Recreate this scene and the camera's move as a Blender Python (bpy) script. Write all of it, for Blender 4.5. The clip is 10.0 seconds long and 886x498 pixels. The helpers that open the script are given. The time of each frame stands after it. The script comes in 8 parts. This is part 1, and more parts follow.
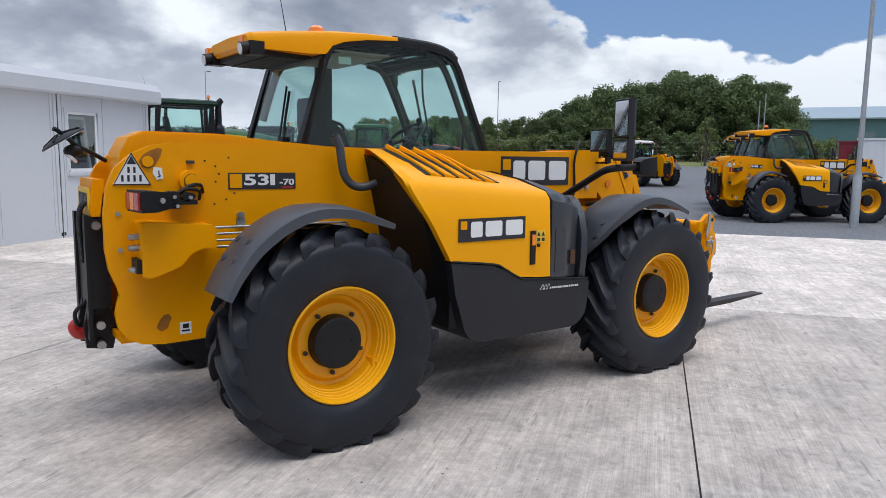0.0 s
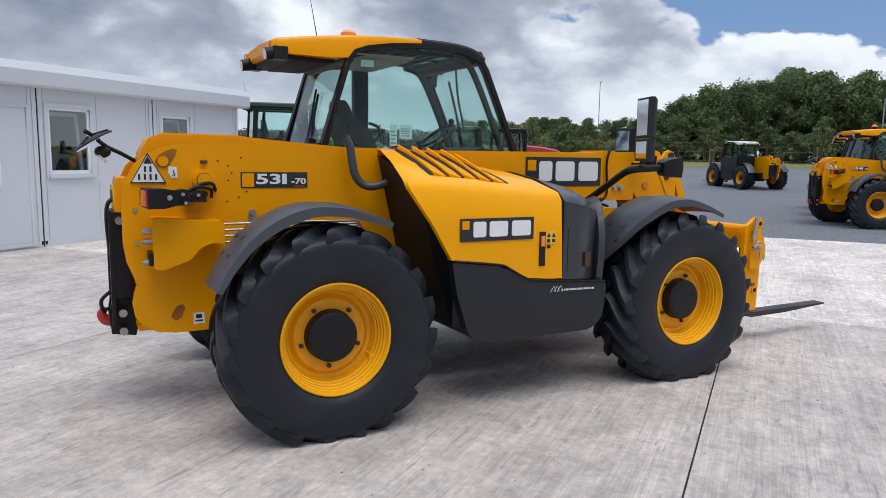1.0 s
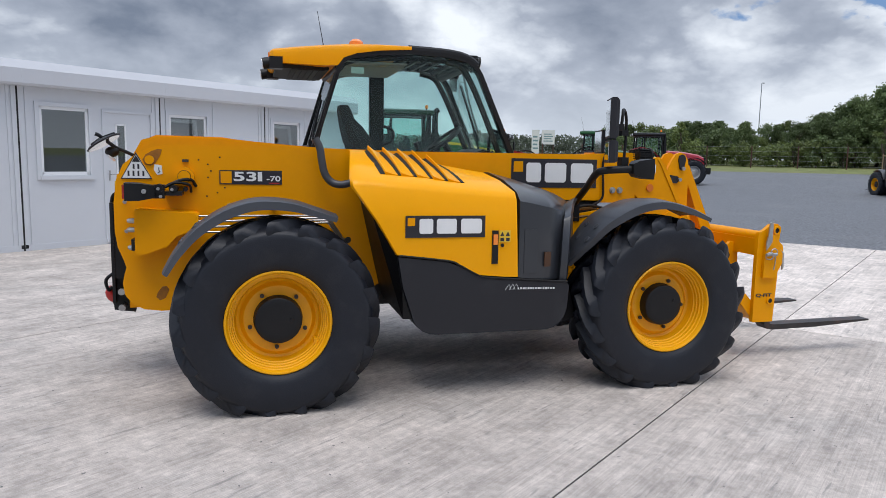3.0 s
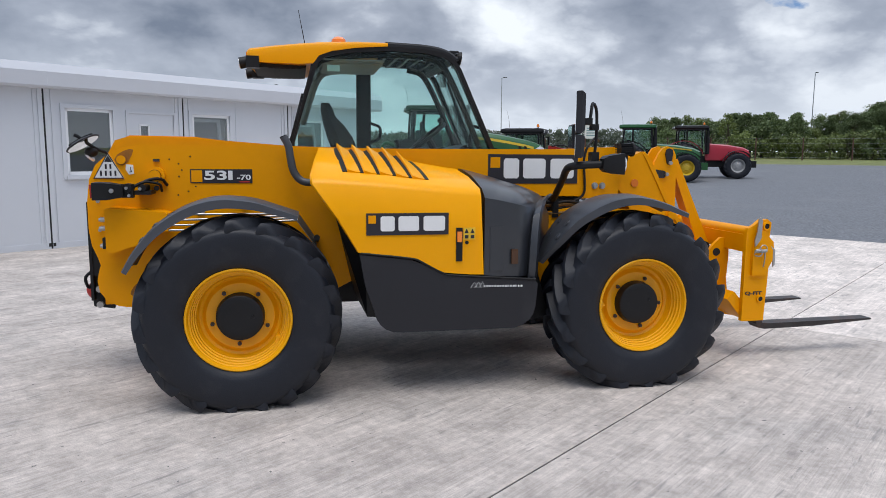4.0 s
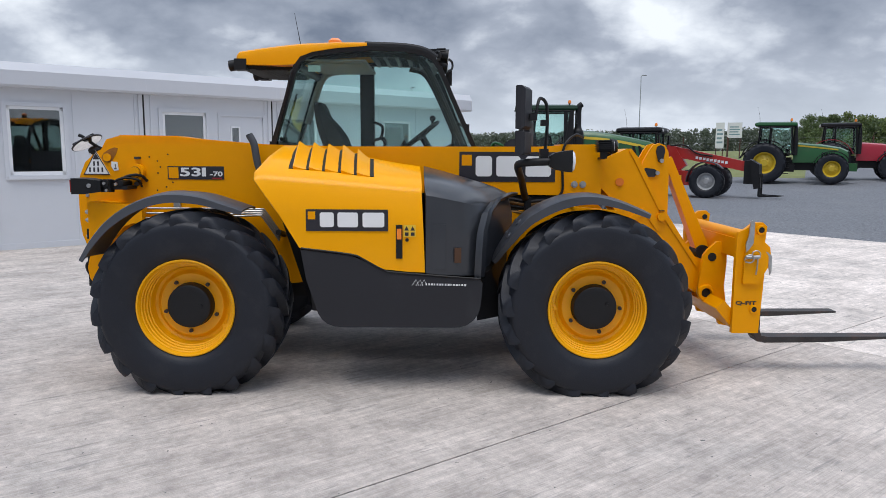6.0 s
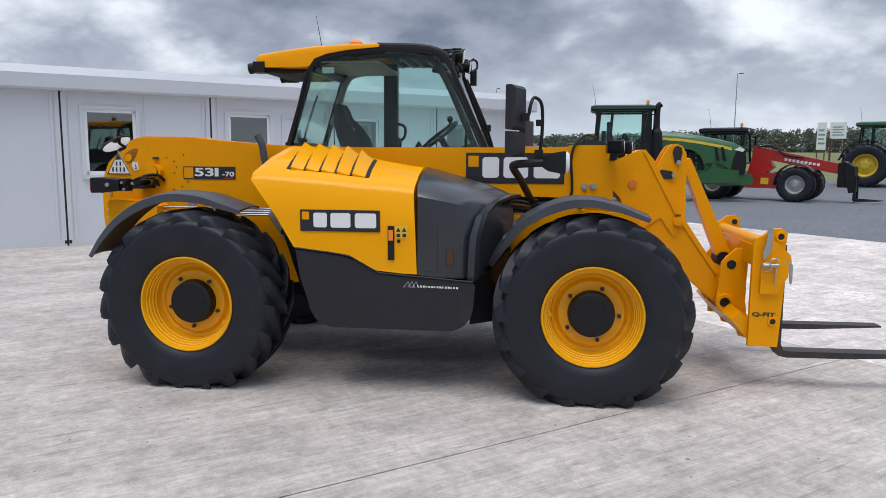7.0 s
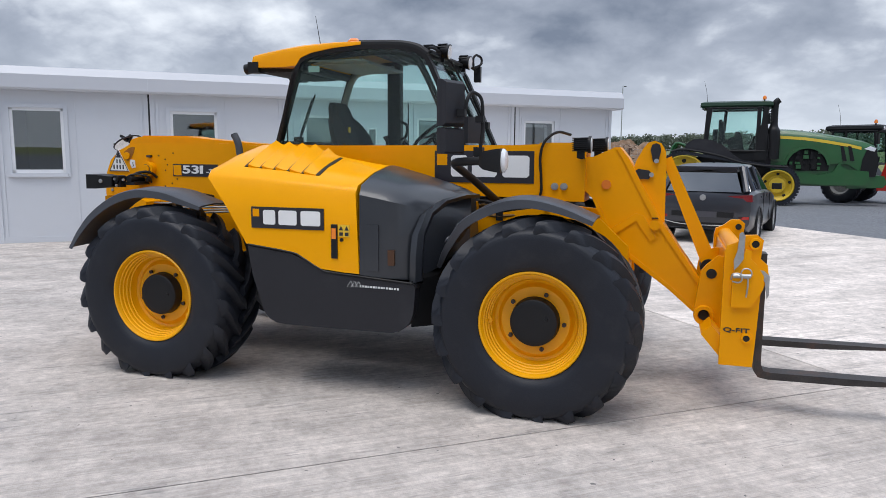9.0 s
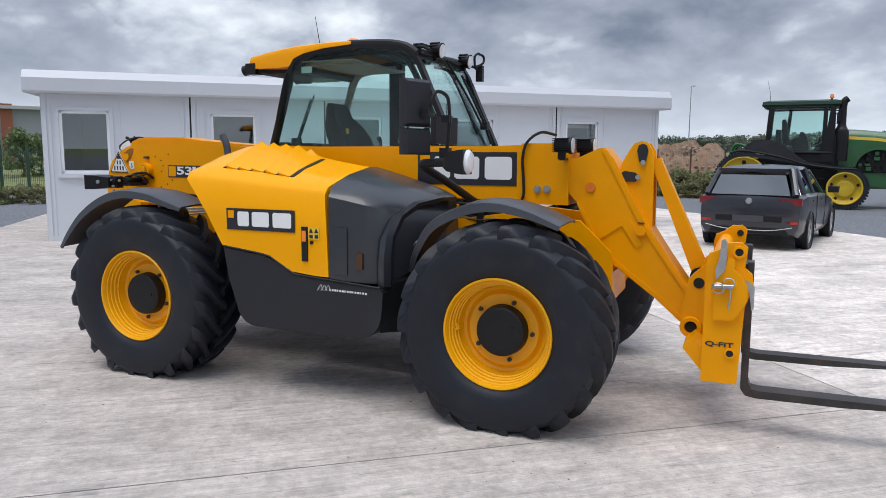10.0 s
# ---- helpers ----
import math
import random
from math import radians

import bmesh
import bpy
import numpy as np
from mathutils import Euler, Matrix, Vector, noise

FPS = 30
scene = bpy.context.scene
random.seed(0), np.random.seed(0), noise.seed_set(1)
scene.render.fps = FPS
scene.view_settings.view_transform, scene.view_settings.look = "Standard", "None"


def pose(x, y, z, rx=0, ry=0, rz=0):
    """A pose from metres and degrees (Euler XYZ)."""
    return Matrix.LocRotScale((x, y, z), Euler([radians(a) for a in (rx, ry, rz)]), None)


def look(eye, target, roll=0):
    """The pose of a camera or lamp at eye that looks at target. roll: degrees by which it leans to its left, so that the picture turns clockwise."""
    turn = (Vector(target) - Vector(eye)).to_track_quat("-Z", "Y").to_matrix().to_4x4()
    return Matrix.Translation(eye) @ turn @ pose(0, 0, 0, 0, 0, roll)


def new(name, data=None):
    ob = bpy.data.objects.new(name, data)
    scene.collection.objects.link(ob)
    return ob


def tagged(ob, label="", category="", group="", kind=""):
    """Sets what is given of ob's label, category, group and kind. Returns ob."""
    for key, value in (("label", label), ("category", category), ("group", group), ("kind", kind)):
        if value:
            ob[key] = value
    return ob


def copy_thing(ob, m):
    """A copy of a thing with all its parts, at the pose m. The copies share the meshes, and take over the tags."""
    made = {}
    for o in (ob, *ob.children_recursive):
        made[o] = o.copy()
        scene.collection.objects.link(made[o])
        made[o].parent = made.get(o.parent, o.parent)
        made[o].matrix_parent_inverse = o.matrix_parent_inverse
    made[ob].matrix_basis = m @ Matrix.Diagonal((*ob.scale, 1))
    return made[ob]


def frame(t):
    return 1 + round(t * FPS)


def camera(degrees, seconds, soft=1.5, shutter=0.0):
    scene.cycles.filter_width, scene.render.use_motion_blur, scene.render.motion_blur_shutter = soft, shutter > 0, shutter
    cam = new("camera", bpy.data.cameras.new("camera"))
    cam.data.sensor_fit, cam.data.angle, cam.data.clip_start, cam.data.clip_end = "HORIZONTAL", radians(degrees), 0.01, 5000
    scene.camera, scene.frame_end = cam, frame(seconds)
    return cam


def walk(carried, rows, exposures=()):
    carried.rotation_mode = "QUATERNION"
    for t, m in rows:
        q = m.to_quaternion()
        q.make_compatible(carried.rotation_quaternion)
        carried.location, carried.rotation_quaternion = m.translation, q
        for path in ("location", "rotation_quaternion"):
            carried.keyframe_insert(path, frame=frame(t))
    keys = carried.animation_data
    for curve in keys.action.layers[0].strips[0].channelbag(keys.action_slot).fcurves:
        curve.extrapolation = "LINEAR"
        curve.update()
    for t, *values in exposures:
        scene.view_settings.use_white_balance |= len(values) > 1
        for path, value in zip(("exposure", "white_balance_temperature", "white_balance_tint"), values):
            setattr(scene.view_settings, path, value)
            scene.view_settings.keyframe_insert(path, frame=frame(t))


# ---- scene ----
cam = camera(63.6, 10.0, 0.6)
PATH = [
    (0, (-1.795, -4.613, 1.637), (-0.641, -3.0, 1.379), 0.8),
    (0.5, (-1.592, -4.746, 1.624), (-0.552, -3.057, 1.365), 0.7),
    (1, (-1.298, -4.97, 1.636), (-0.385, -3.21, 1.379), 0.8),
    (1.5, (-1.029, -5.099, 1.616), (-0.241, -3.28, 1.358), 0.7),
    (2, (-0.713, -5.241, 1.625), (-0.032, -3.378, 1.369), 0.7),
    (2.5, (-0.451, -5.454, 1.633), (0.14, -3.561, 1.378), 0.7),
    (2.7, (-0.331, -5.555, 1.621), (0.231, -3.652, 1.371), 0.9),
    (4, (0.381, -5.744, 1.636), (0.775, -3.801, 1.374), 0.4),
    (4.5, (0.767, -5.834, 1.601), (1.09, -3.878, 1.339), 0.4),
    (5, (1.084, -5.893, 1.619), (1.326, -3.925, 1.356), 0.4),
    (5.5, (1.408, -5.857, 1.62), (1.548, -3.879, 1.357), 0.3),
    (6, (1.708, -5.857, 1.619), (1.712, -3.874, 1.357), 0.3),
    (7.5, (2.652, -5.675, 1.62), (2.318, -3.72, 1.36), 0.4),
    (8, (2.953, -5.615, 1.615), (2.541, -3.675, 1.353), 0.4),
    (8.5, (3.257, -5.552, 1.635), (2.756, -3.633, 1.374), 0.4),
    (9, (3.497, -5.367, 1.613), (2.905, -3.474, 1.351), 0.4),
    (9.5, (3.715, -5.178, 1.614), (3.035, -3.316, 1.352), 0.3),
    (10, (4.016, -5.019, 1.615), (3.252, -3.189, 1.356), 0.4),
]
walk(cam, [(t, look(eye, target, roll)) for t, eye, target, roll in PATH], [(0.0, -0.06), (5.0, -0.06), (7.5, -0.05), (10.0, 0.02)])


# ---------- sky, sun, exposure ----------
world = bpy.data.worlds.new("sky")
scene.world = world
world.use_nodes = True
wn, wl = world.node_tree.nodes, world.node_tree.links
wn.clear()


def wnode(kind, **values):
    n = wn.new(kind)
    for k, v in values.items():
        if k in n.inputs:
            n.inputs[k].default_value = v
    return n


sky = wn.new("ShaderNodeTexSky")
sky.sky_type, sky.sun_disc = "NISHITA", False
sky.sun_elevation, sky.sun_rotation = radians(70), radians(193)
coord = wn.new("ShaderNodeTexCoord")
split = wn.new("ShaderNodeSeparateXYZ")
wl.new(coord.outputs["Generated"], split.inputs[0])


def wmath(op, a, b=0.0, clamp=False):
    n = wn.new("ShaderNodeMath")
    n.operation, n.use_clamp = op, clamp
    for i, v in enumerate((a, b)):
        if isinstance(v, (int, float)):
            n.inputs[i].default_value = v
        else:
            wl.new(v, n.inputs[i])
    return n.outputs[0]


def wramp(fac, stops):
    n = wn.new("ShaderNodeValToRGB")
    wl.new(fac, n.inputs[0])
    els = n.color_ramp.elements
    while len(els) < len(stops):
        els.new(0.5)
    for el, (p, c) in zip(els, stops):
        el.position, el.color = p, (*c, 1)
    return n.outputs[0]


# a flat cloud deck seen in perspective: the direction divided by its height
up = wmath("MAXIMUM", split.outputs[2], 0.0)


def deck_at(raise_by):
    """The deck's coordinates a little higher up than the way looked at."""
    lift = wmath("ADD", up, 0.42 + raise_by)
    d = wn.new("ShaderNodeCombineXYZ")
    wl.new(wmath("DIVIDE", split.outputs[0], lift), d.inputs[0])
    wl.new(wmath("DIVIDE", split.outputs[1], lift), d.inputs[1])
    return d.outputs[0]


def wnoise(deck, scale, detail, rough, shift, warp=0.25):
    m = wn.new("ShaderNodeMapping")
    m.inputs["Location"].default_value = shift
    wl.new(deck, m.inputs[0])
    n = wnode("ShaderNodeTexNoise", Scale=scale, Detail=detail, Roughness=rough, Distortion=warp)
    wl.new(m.outputs[0], n.inputs["Vector"])
    return n.outputs["Fac"]


def thickness(deck):
    """Cloud thickness: broad masses, their lumps, and rounded billows on the lumps."""
    big = wnoise(deck, 1.15, 3, 0.5, (3.1, 1.7, 0))
    mid = wnoise(deck, 3.2, 7, 0.50, (0.4, 5.2, 0), 0.12)
    lump = wnoise(deck, 8.2, 5, 0.52, (2.2, 0.3, 0), 0.1)
    billow = wmath("ABSOLUTE", wmath("SUBTRACT", lump, 0.5))
    return wmath("ADD", wmath("ADD", wmath("MULTIPLY", big, 0.36), wmath("MULTIPLY", mid, 0.72)), wmath("MULTIPLY", billow, -0.26))


here = thickness(deck_at(0.0))
above = thickness(deck_at(0.035))
# the deck is more broken towards the open country in the east
east = wmath("ADD", wmath("MULTIPLY", split.outputs[0], 0.875), wmath("MULTIPLY", split.outputs[1], 0.484))
east = wmath("MULTIPLY", wmath("MAXIMUM", wmath("SUBTRACT", east, 0.84), 0.0), 1.7)
west = wmath("MULTIPLY", wmath("ADD", wmath("MULTIPLY", split.outputs[0], -0.87), wmath("MULTIPLY", split.outputs[1], -0.5)), 0.05)
high = wmath("MULTIPLY", wmath("MINIMUM", up, 0.25), 0.30)
body = wmath("ADD", here, wmath("ADD", west, wmath("ADD", high, -0.02)))
cover = wmath("SUBTRACT", body, wmath("MULTIPLY", wmath("MULTIPLY", east, 1.75), wmath("MULTIPLY", wmath("SUBTRACT", up, 0.11), 12.0, True)))
# lit upper edges, shaded bases
edge = wmath("MULTIPLY", wmath("SUBTRACT", above, here), 0.95)
tone = wmath("ADD", wmath("SUBTRACT", body, wmath("MULTIPLY", east, 0.42)), edge)
grey = wramp(tone, [(0.36, (0.97, 1.03, 1.11)), (0.44, (0.675, 0.735, 0.835)), (0.51, (0.412, 0.465, 0.568)), (0.66, (0.205, 0.25, 0.338))])
gap = wramp(cover, [(0.285, (0, 0, 0)), (0.315, (1, 1, 1))])
low = wramp(up, [(0.0, (0.78, 0.85, 0.95)), (0.055, (0.74, 0.81, 0.91)), (0.16, (0.54, 0.60, 0.71))])
lowmask = wramp(up, [(0.0, (0.75, 0.75, 0.75)), (0.06, (0.55, 0.55, 0.55)), (0.15, (0, 0, 0))])


def wmix(fac, a, b):
    n = wn.new("ShaderNodeMix")
    n.data_type = "RGBA"
    for sock, v in ((0, fac), (6, a), (7, b)):
        if isinstance(v, (tuple, float, int)):
            n.inputs[sock].default_value = v
        else:
            wl.new(v, n.inputs[sock])
    return n.outputs[2]


clear = wn.new("ShaderNodeVectorMath")
clear.operation = "SCALE"
wl.new(sky.outputs[0], clear.inputs[0])
clear.inputs["Scale"].default_value = 0.12
deep = wmix(0.6, clear.outputs[0], (0.14, 0.28, 0.60, 1))
clouds = wmix(lowmask, grey, low)
# an overcast sky grows brighter towards the zenith
zenith = wn.new("ShaderNodeMapRange")
for i, v in enumerate((0.24, 0.65, 1.0, 2.4)):
    zenith.inputs[i + 1].default_value = v
wl.new(up, zenith.inputs[0])
whole = wn.new("ShaderNodeVectorMath")
whole.operation = "SCALE"
wl.new(wmix(gap, deep, clouds), whole.inputs[0])
wl.new(zenith.outputs[0], whole.inputs["Scale"])
bg = wn.new("ShaderNodeBackground")
wl.new(whole.outputs[0], bg.inputs[0])
bg.inputs[1].default_value = 1.0
out = wn.new("ShaderNodeOutputWorld")
wl.new(bg.outputs[0], out.inputs[0])

sun = new("sun", bpy.data.lights.new("sun", "SUN"))
sun.data.energy, sun.data.angle, sun.data.color = 2.0, radians(40), (1.0, 0.955, 0.92)
sun.matrix_world = look((-1, -8.5, 25), (1, 0, 0))
scene.view_settings.exposure = 0.0


# ---------- materials ----------
def mat(name, col, rough=0.5, metal=0.0, vary=0.08, scale=6.0, bump=0.05, fine=90.0, dirt=None, dirt_amount=0.3, dirt_scale=2.0, coat=0.0, random_tone=0.0, stretch=None, spec=0.5):
    """A painted or raw surface: colour broken at two scales, fine relief, and patches of dirt with their own shape."""
    m = bpy.data.materials.new(name)
    m.use_nodes = True
    nt = m.node_tree
    n, l = nt.nodes, nt.links
    b = n["Principled BSDF"]
    b.inputs["Roughness"].default_value, b.inputs["Metallic"].default_value = rough, metal
    b.inputs["Specular IOR Level"].default_value = spec
    b.inputs["Coat Weight"].default_value = coat
    b.inputs["Coat Roughness"].default_value = 0.08
    tc = n.new("ShaderNodeTexCoord")
    vec = tc.outputs["Object"]
    if stretch:
        mp = n.new("ShaderNodeMapping")
        mp.inputs["Scale"].default_value = stretch[:3]
        if len(stretch) > 3:
            mp.inputs["Rotation"].default_value = (0, 0, radians(stretch[3]))
        l.new(vec, mp.inputs[0])
        vec = mp.outputs[0]

    def noise_of(s, d=4, r=0.6):
        t = n.new("ShaderNodeTexNoise")
        t.inputs["Scale"].default_value, t.inputs["Detail"].default_value, t.inputs["Roughness"].default_value = s, d, r
        l.new(vec, t.inputs["Vector"])
        return t.outputs["Fac"]

    a, f = noise_of(scale), noise_of(fine, 2)
    ramp = n.new("ShaderNodeValToRGB")
    dark = tuple(c * (1 - vary) for c in col)
    light = tuple(min(1, c * (1 + vary)) for c in col)
    ramp.color_ramp.elements[0].position, ramp.color_ramp.elements[1].position = 0.3, 0.7
    ramp.color_ramp.elements[0].color, ramp.color_ramp.elements[1].color = (*dark, 1), (*light, 1)
    blend = n.new("ShaderNodeMath")
    blend.operation = "MULTIPLY_ADD"
    l.new(f, blend.inputs[0])
    blend.inputs[1].default_value = 0.35
    sc = n.new("ShaderNodeMath")
    sc.operation = "MULTIPLY"
    l.new(a, sc.inputs[0])
    sc.inputs[1].default_value = 0.65
    l.new(sc.outputs[0], blend.inputs[2])
    l.new(blend.outputs[0], ramp.inputs[0])
    colour = ramp.outputs[0]
    if dirt:
        dn = noise_of(dirt_scale, 7, 0.66)
        dr = n.new("ShaderNodeValToRGB")
        dr.color_ramp.elements[0].position, dr.color_ramp.elements[1].position = 0.52, 0.74
        dr.color_ramp.elements[1].color = (dirt_amount, dirt_amount, dirt_amount, 1)
        l.new(dn, dr.inputs[0])
        mx = n.new("ShaderNodeMix")
        mx.data_type = "RGBA"
        l.new(dr.outputs[0], mx.inputs[0])
        l.new(colour, mx.inputs[6])
        mx.inputs[7].default_value = (*dirt, 1)
        colour = mx.outputs[2]
    if random_tone:
        oi = n.new("ShaderNodeObjectInfo")
        mr = n.new("ShaderNodeMapRange")
        mr.inputs[3].default_value, mr.inputs[4].default_value = 1 - random_tone, 1 + random_tone
        l.new(oi.outputs["Random"], mr.inputs[0])
        vm = n.new("ShaderNodeVectorMath")
        vm.operation = "SCALE"
        l.new(colour, vm.inputs[0])
        l.new(mr.outputs[0], vm.inputs["Scale"])
        colour = vm.outputs[0]
    l.new(colour, b.inputs["Base Color"])
    rr = n.new("ShaderNodeMapRange")
    rr.inputs[3].default_value, rr.inputs[4].default_value = max(0.02, rough - 0.07), min(1, rough + 0.1)
    l.new(a, rr.inputs[0])
    l.new(rr.outputs[0], b.inputs["Roughness"])
    if bump:
        bp = n.new("ShaderNodeBump")
        bp.inputs["Strength"].default_value, bp.inputs["Distance"].default_value = bump, 0.01
        l.new(f, bp.inputs["Height"])
        l.new(bp.outputs[0], b.inputs["Normal"])
    return m


def glass(name, tint, rough=0.0, base=0.05):
    m = bpy.data.materials.new(name)
    m.use_nodes = True
    n, l = m.node_tree.nodes, m.node_tree.links
    n.clear()
    tr, gl, fr, mx, o = n.new("ShaderNodeBsdfTransparent"), n.new("ShaderNodeBsdfGlossy"), n.new("ShaderNodeLayerWeight"), n.new("ShaderNodeMixShader"), n.new("ShaderNodeOutputMaterial")
    tr.inputs[0].default_value = (*tint, 1)
    gl.inputs["Roughness"].default_value = rough
    pw = n.new("ShaderNodeMath")
    pw.operation = "POWER"
    l.new(fr.outputs["Facing"], pw.inputs[0])
    pw.inputs[1].default_value = 4.5
    ad = n.new("ShaderNodeMapRange")
    ad.inputs[3].default_value, ad.inputs[4].default_value = base, 0.9
    l.new(pw.outputs[0], ad.inputs[0])
    l.new(ad.outputs[0], mx.inputs[0])
    l.new(tr.outputs[0], mx.inputs[1])
    l.new(gl.outputs[0], mx.inputs[2])
    l.new(mx.outputs[0], o.inputs[0])
    return m


YELLOW = mat("yellow_paint", (0.82, 0.326, 0.0), 0.36, vary=0.05, scale=2.5, bump=0.015, fine=240, dirt=(0.50, 0.205, 0.003), dirt_amount=0.2, coat=0.10, spec=0.10)
# Lighter than YELLOW: own plastic paint, plus stronger skylight put into the colour.
COVERPAINT = mat("yellow_cover_paint", (0.90, 0.382, 0.0), 0.32, vary=0.04, scale=2.0, bump=0.012, fine=260, dirt=(0.60, 0.25, 0.003), dirt_amount=0.15, coat=0.24, spec=0.08)
RIM = mat("rim_paint", (0.82, 0.372, 0.001), 0.38, vary=0.06, scale=5, bump=0.03, fine=200, dirt=(0.50, 0.235, 0.01), dirt_amount=0.2, dirt_scale=4, coat=0.08, spec=0.35)
RUBBER = mat("tyre_rubber", (0.0068, 0.0088, 0.0148), 0.50, vary=0.3, scale=4, bump=0.14, fine=120, dirt=(0.05, 0.05, 0.052), dirt_amount=0.22, dirt_scale=5, spec=0.42)
PLASTIC = mat("charcoal_plastic", (0.0165, 0.0165, 0.0205), 0.50, spec=0.38, vary=0.12, scale=3, bump=0.05, fine=400, dirt=(0.06, 0.06, 0.062), dirt_amount=0.25)
FENDER = mat("grey_fender_plastic", (0.050, 0.054, 0.064), 0.40, vary=0.1, scale=3, bump=0.06, fine=350, dirt=(0.11, 0.108, 0.1), dirt_amount=0.3)
GLOSSBLACK = mat("gloss_black_cover", (0.024, 0.027, 0.033), 0.34, vary=0.1, scale=3, bump=0.02, fine=300, dirt=(0.05, 0.05, 0.05), dirt_amount=0.2, coat=0.3)
BLACK = mat("black_paint", (0.010, 0.010, 0.011), 0.45, vary=0.2, scale=5, bump=0.04, spec=0.28)
DARK = mat("dark_interior", (0.010, 0.010, 0.010), 0.8, vary=0.3, scale=5)
STEEL = mat("steel_pipe", (0.42, 0.42, 0.42), 0.34, metal=1.0, vary=0.15, scale=12, bump=0.04)
ZINC = mat("zinc_steel", (0.42, 0.42, 0.42), 0.42, metal=0.9, vary=0.2, scale=20, bump=0.06, dirt=(0.2, 0.15, 0.1), dirt_amount=0.35)
FORK = mat("worn_fork_steel", (0.055, 0.05, 0.048), 0.55, metal=0.5, vary=0.35, scale=9, bump=0.12, dirt=(0.16, 0.07, 0.04), dirt_amount=0.5, dirt_scale=6)
BRASS = mat("dull_brass", (0.20, 0.11, 0.035), 0.45, metal=0.6, vary=0.25, scale=20)
RED = mat("red_paint", (0.42, 0.02, 0.015), 0.4, vary=0.08, scale=4, coat=0.2)
ORANGE = mat("amber_lens", (0.9, 0.24, 0.02), 0.22, vary=0.04, scale=8, bump=0.0, coat=0.5)
REDLENS = mat("red_lens", (0.38, 0.018, 0.012), 0.18, vary=0.05, scale=10, bump=0.0, coat=0.6)
LENS = mat("clear_lens", (0.80, 0.81, 0.83), 0.2, metal=0.1, vary=0.14, scale=40, bump=0.15, fine=180)
WHITE = mat("white_print", (0.78, 0.78, 0.77), 0.45, vary=0.03, scale=8, bump=0.0)
DECAL = mat("dark_decal", (0.018, 0.016, 0.022), 0.35, vary=0.06, scale=8, bump=0.0)
WARN = mat("warning_yellow", (0.8, 0.5, 0.03), 0.4, vary=0.05, scale=10, bump=0.0)
SEATCLOTH = mat("seat_cloth", (0.02, 0.02, 0.022), 0.85, vary=0.25, scale=20, bump=0.3, fine=300)
LINER = mat("cab_liner", (0.30, 0.29, 0.27), 0.75, vary=0.06, scale=6, bump=0.1, fine=300)
DARKLINER = mat("dark_liner", (0.022, 0.022, 0.022), 0.75, vary=0.08, scale=6, bump=0.1, fine=300)
MIRROR = mat("mirror_glass", (0.86, 0.88, 0.9), 0.02, metal=1.0, vary=0.0, bump=0.0)
CABGLASS = glass("tinted_cab_glass", (0.86, 0.955, 0.935), base=0.022)
WINGLASS = glass("window_glass", (0.8, 0.84, 0.85), base=0.14)
GALV = mat("galvanised_steel", (0.42, 0.44, 0.46), 0.45, metal=0.7, vary=0.12, scale=9, bump=0.05)
PANEL = mat("pale_grey_panel", (0.61, 0.63, 0.665), 0.42, vary=0.025, scale=1.2, bump=0.02, fine=60, dirt=(0.42, 0.43, 0.44), dirt_amount=0.16, dirt_scale=1.2)
TRIM = mat("white_trim", (0.80, 0.81, 0.82), 0.4, vary=0.02, scale=2, bump=0.01, dirt=(0.5, 0.5, 0.5), dirt_amount=0.15)
FASCIA = mat("pale_fascia", (0.56, 0.575, 0.61), 0.4, vary=0.02, scale=1.5, bump=0.015, dirt=(0.46, 0.47, 0.48), dirt_amount=0.2, dirt_scale=1.5)
SEAL = mat("black_seal", (0.012, 0.012, 0.012), 0.7, vary=0.2)


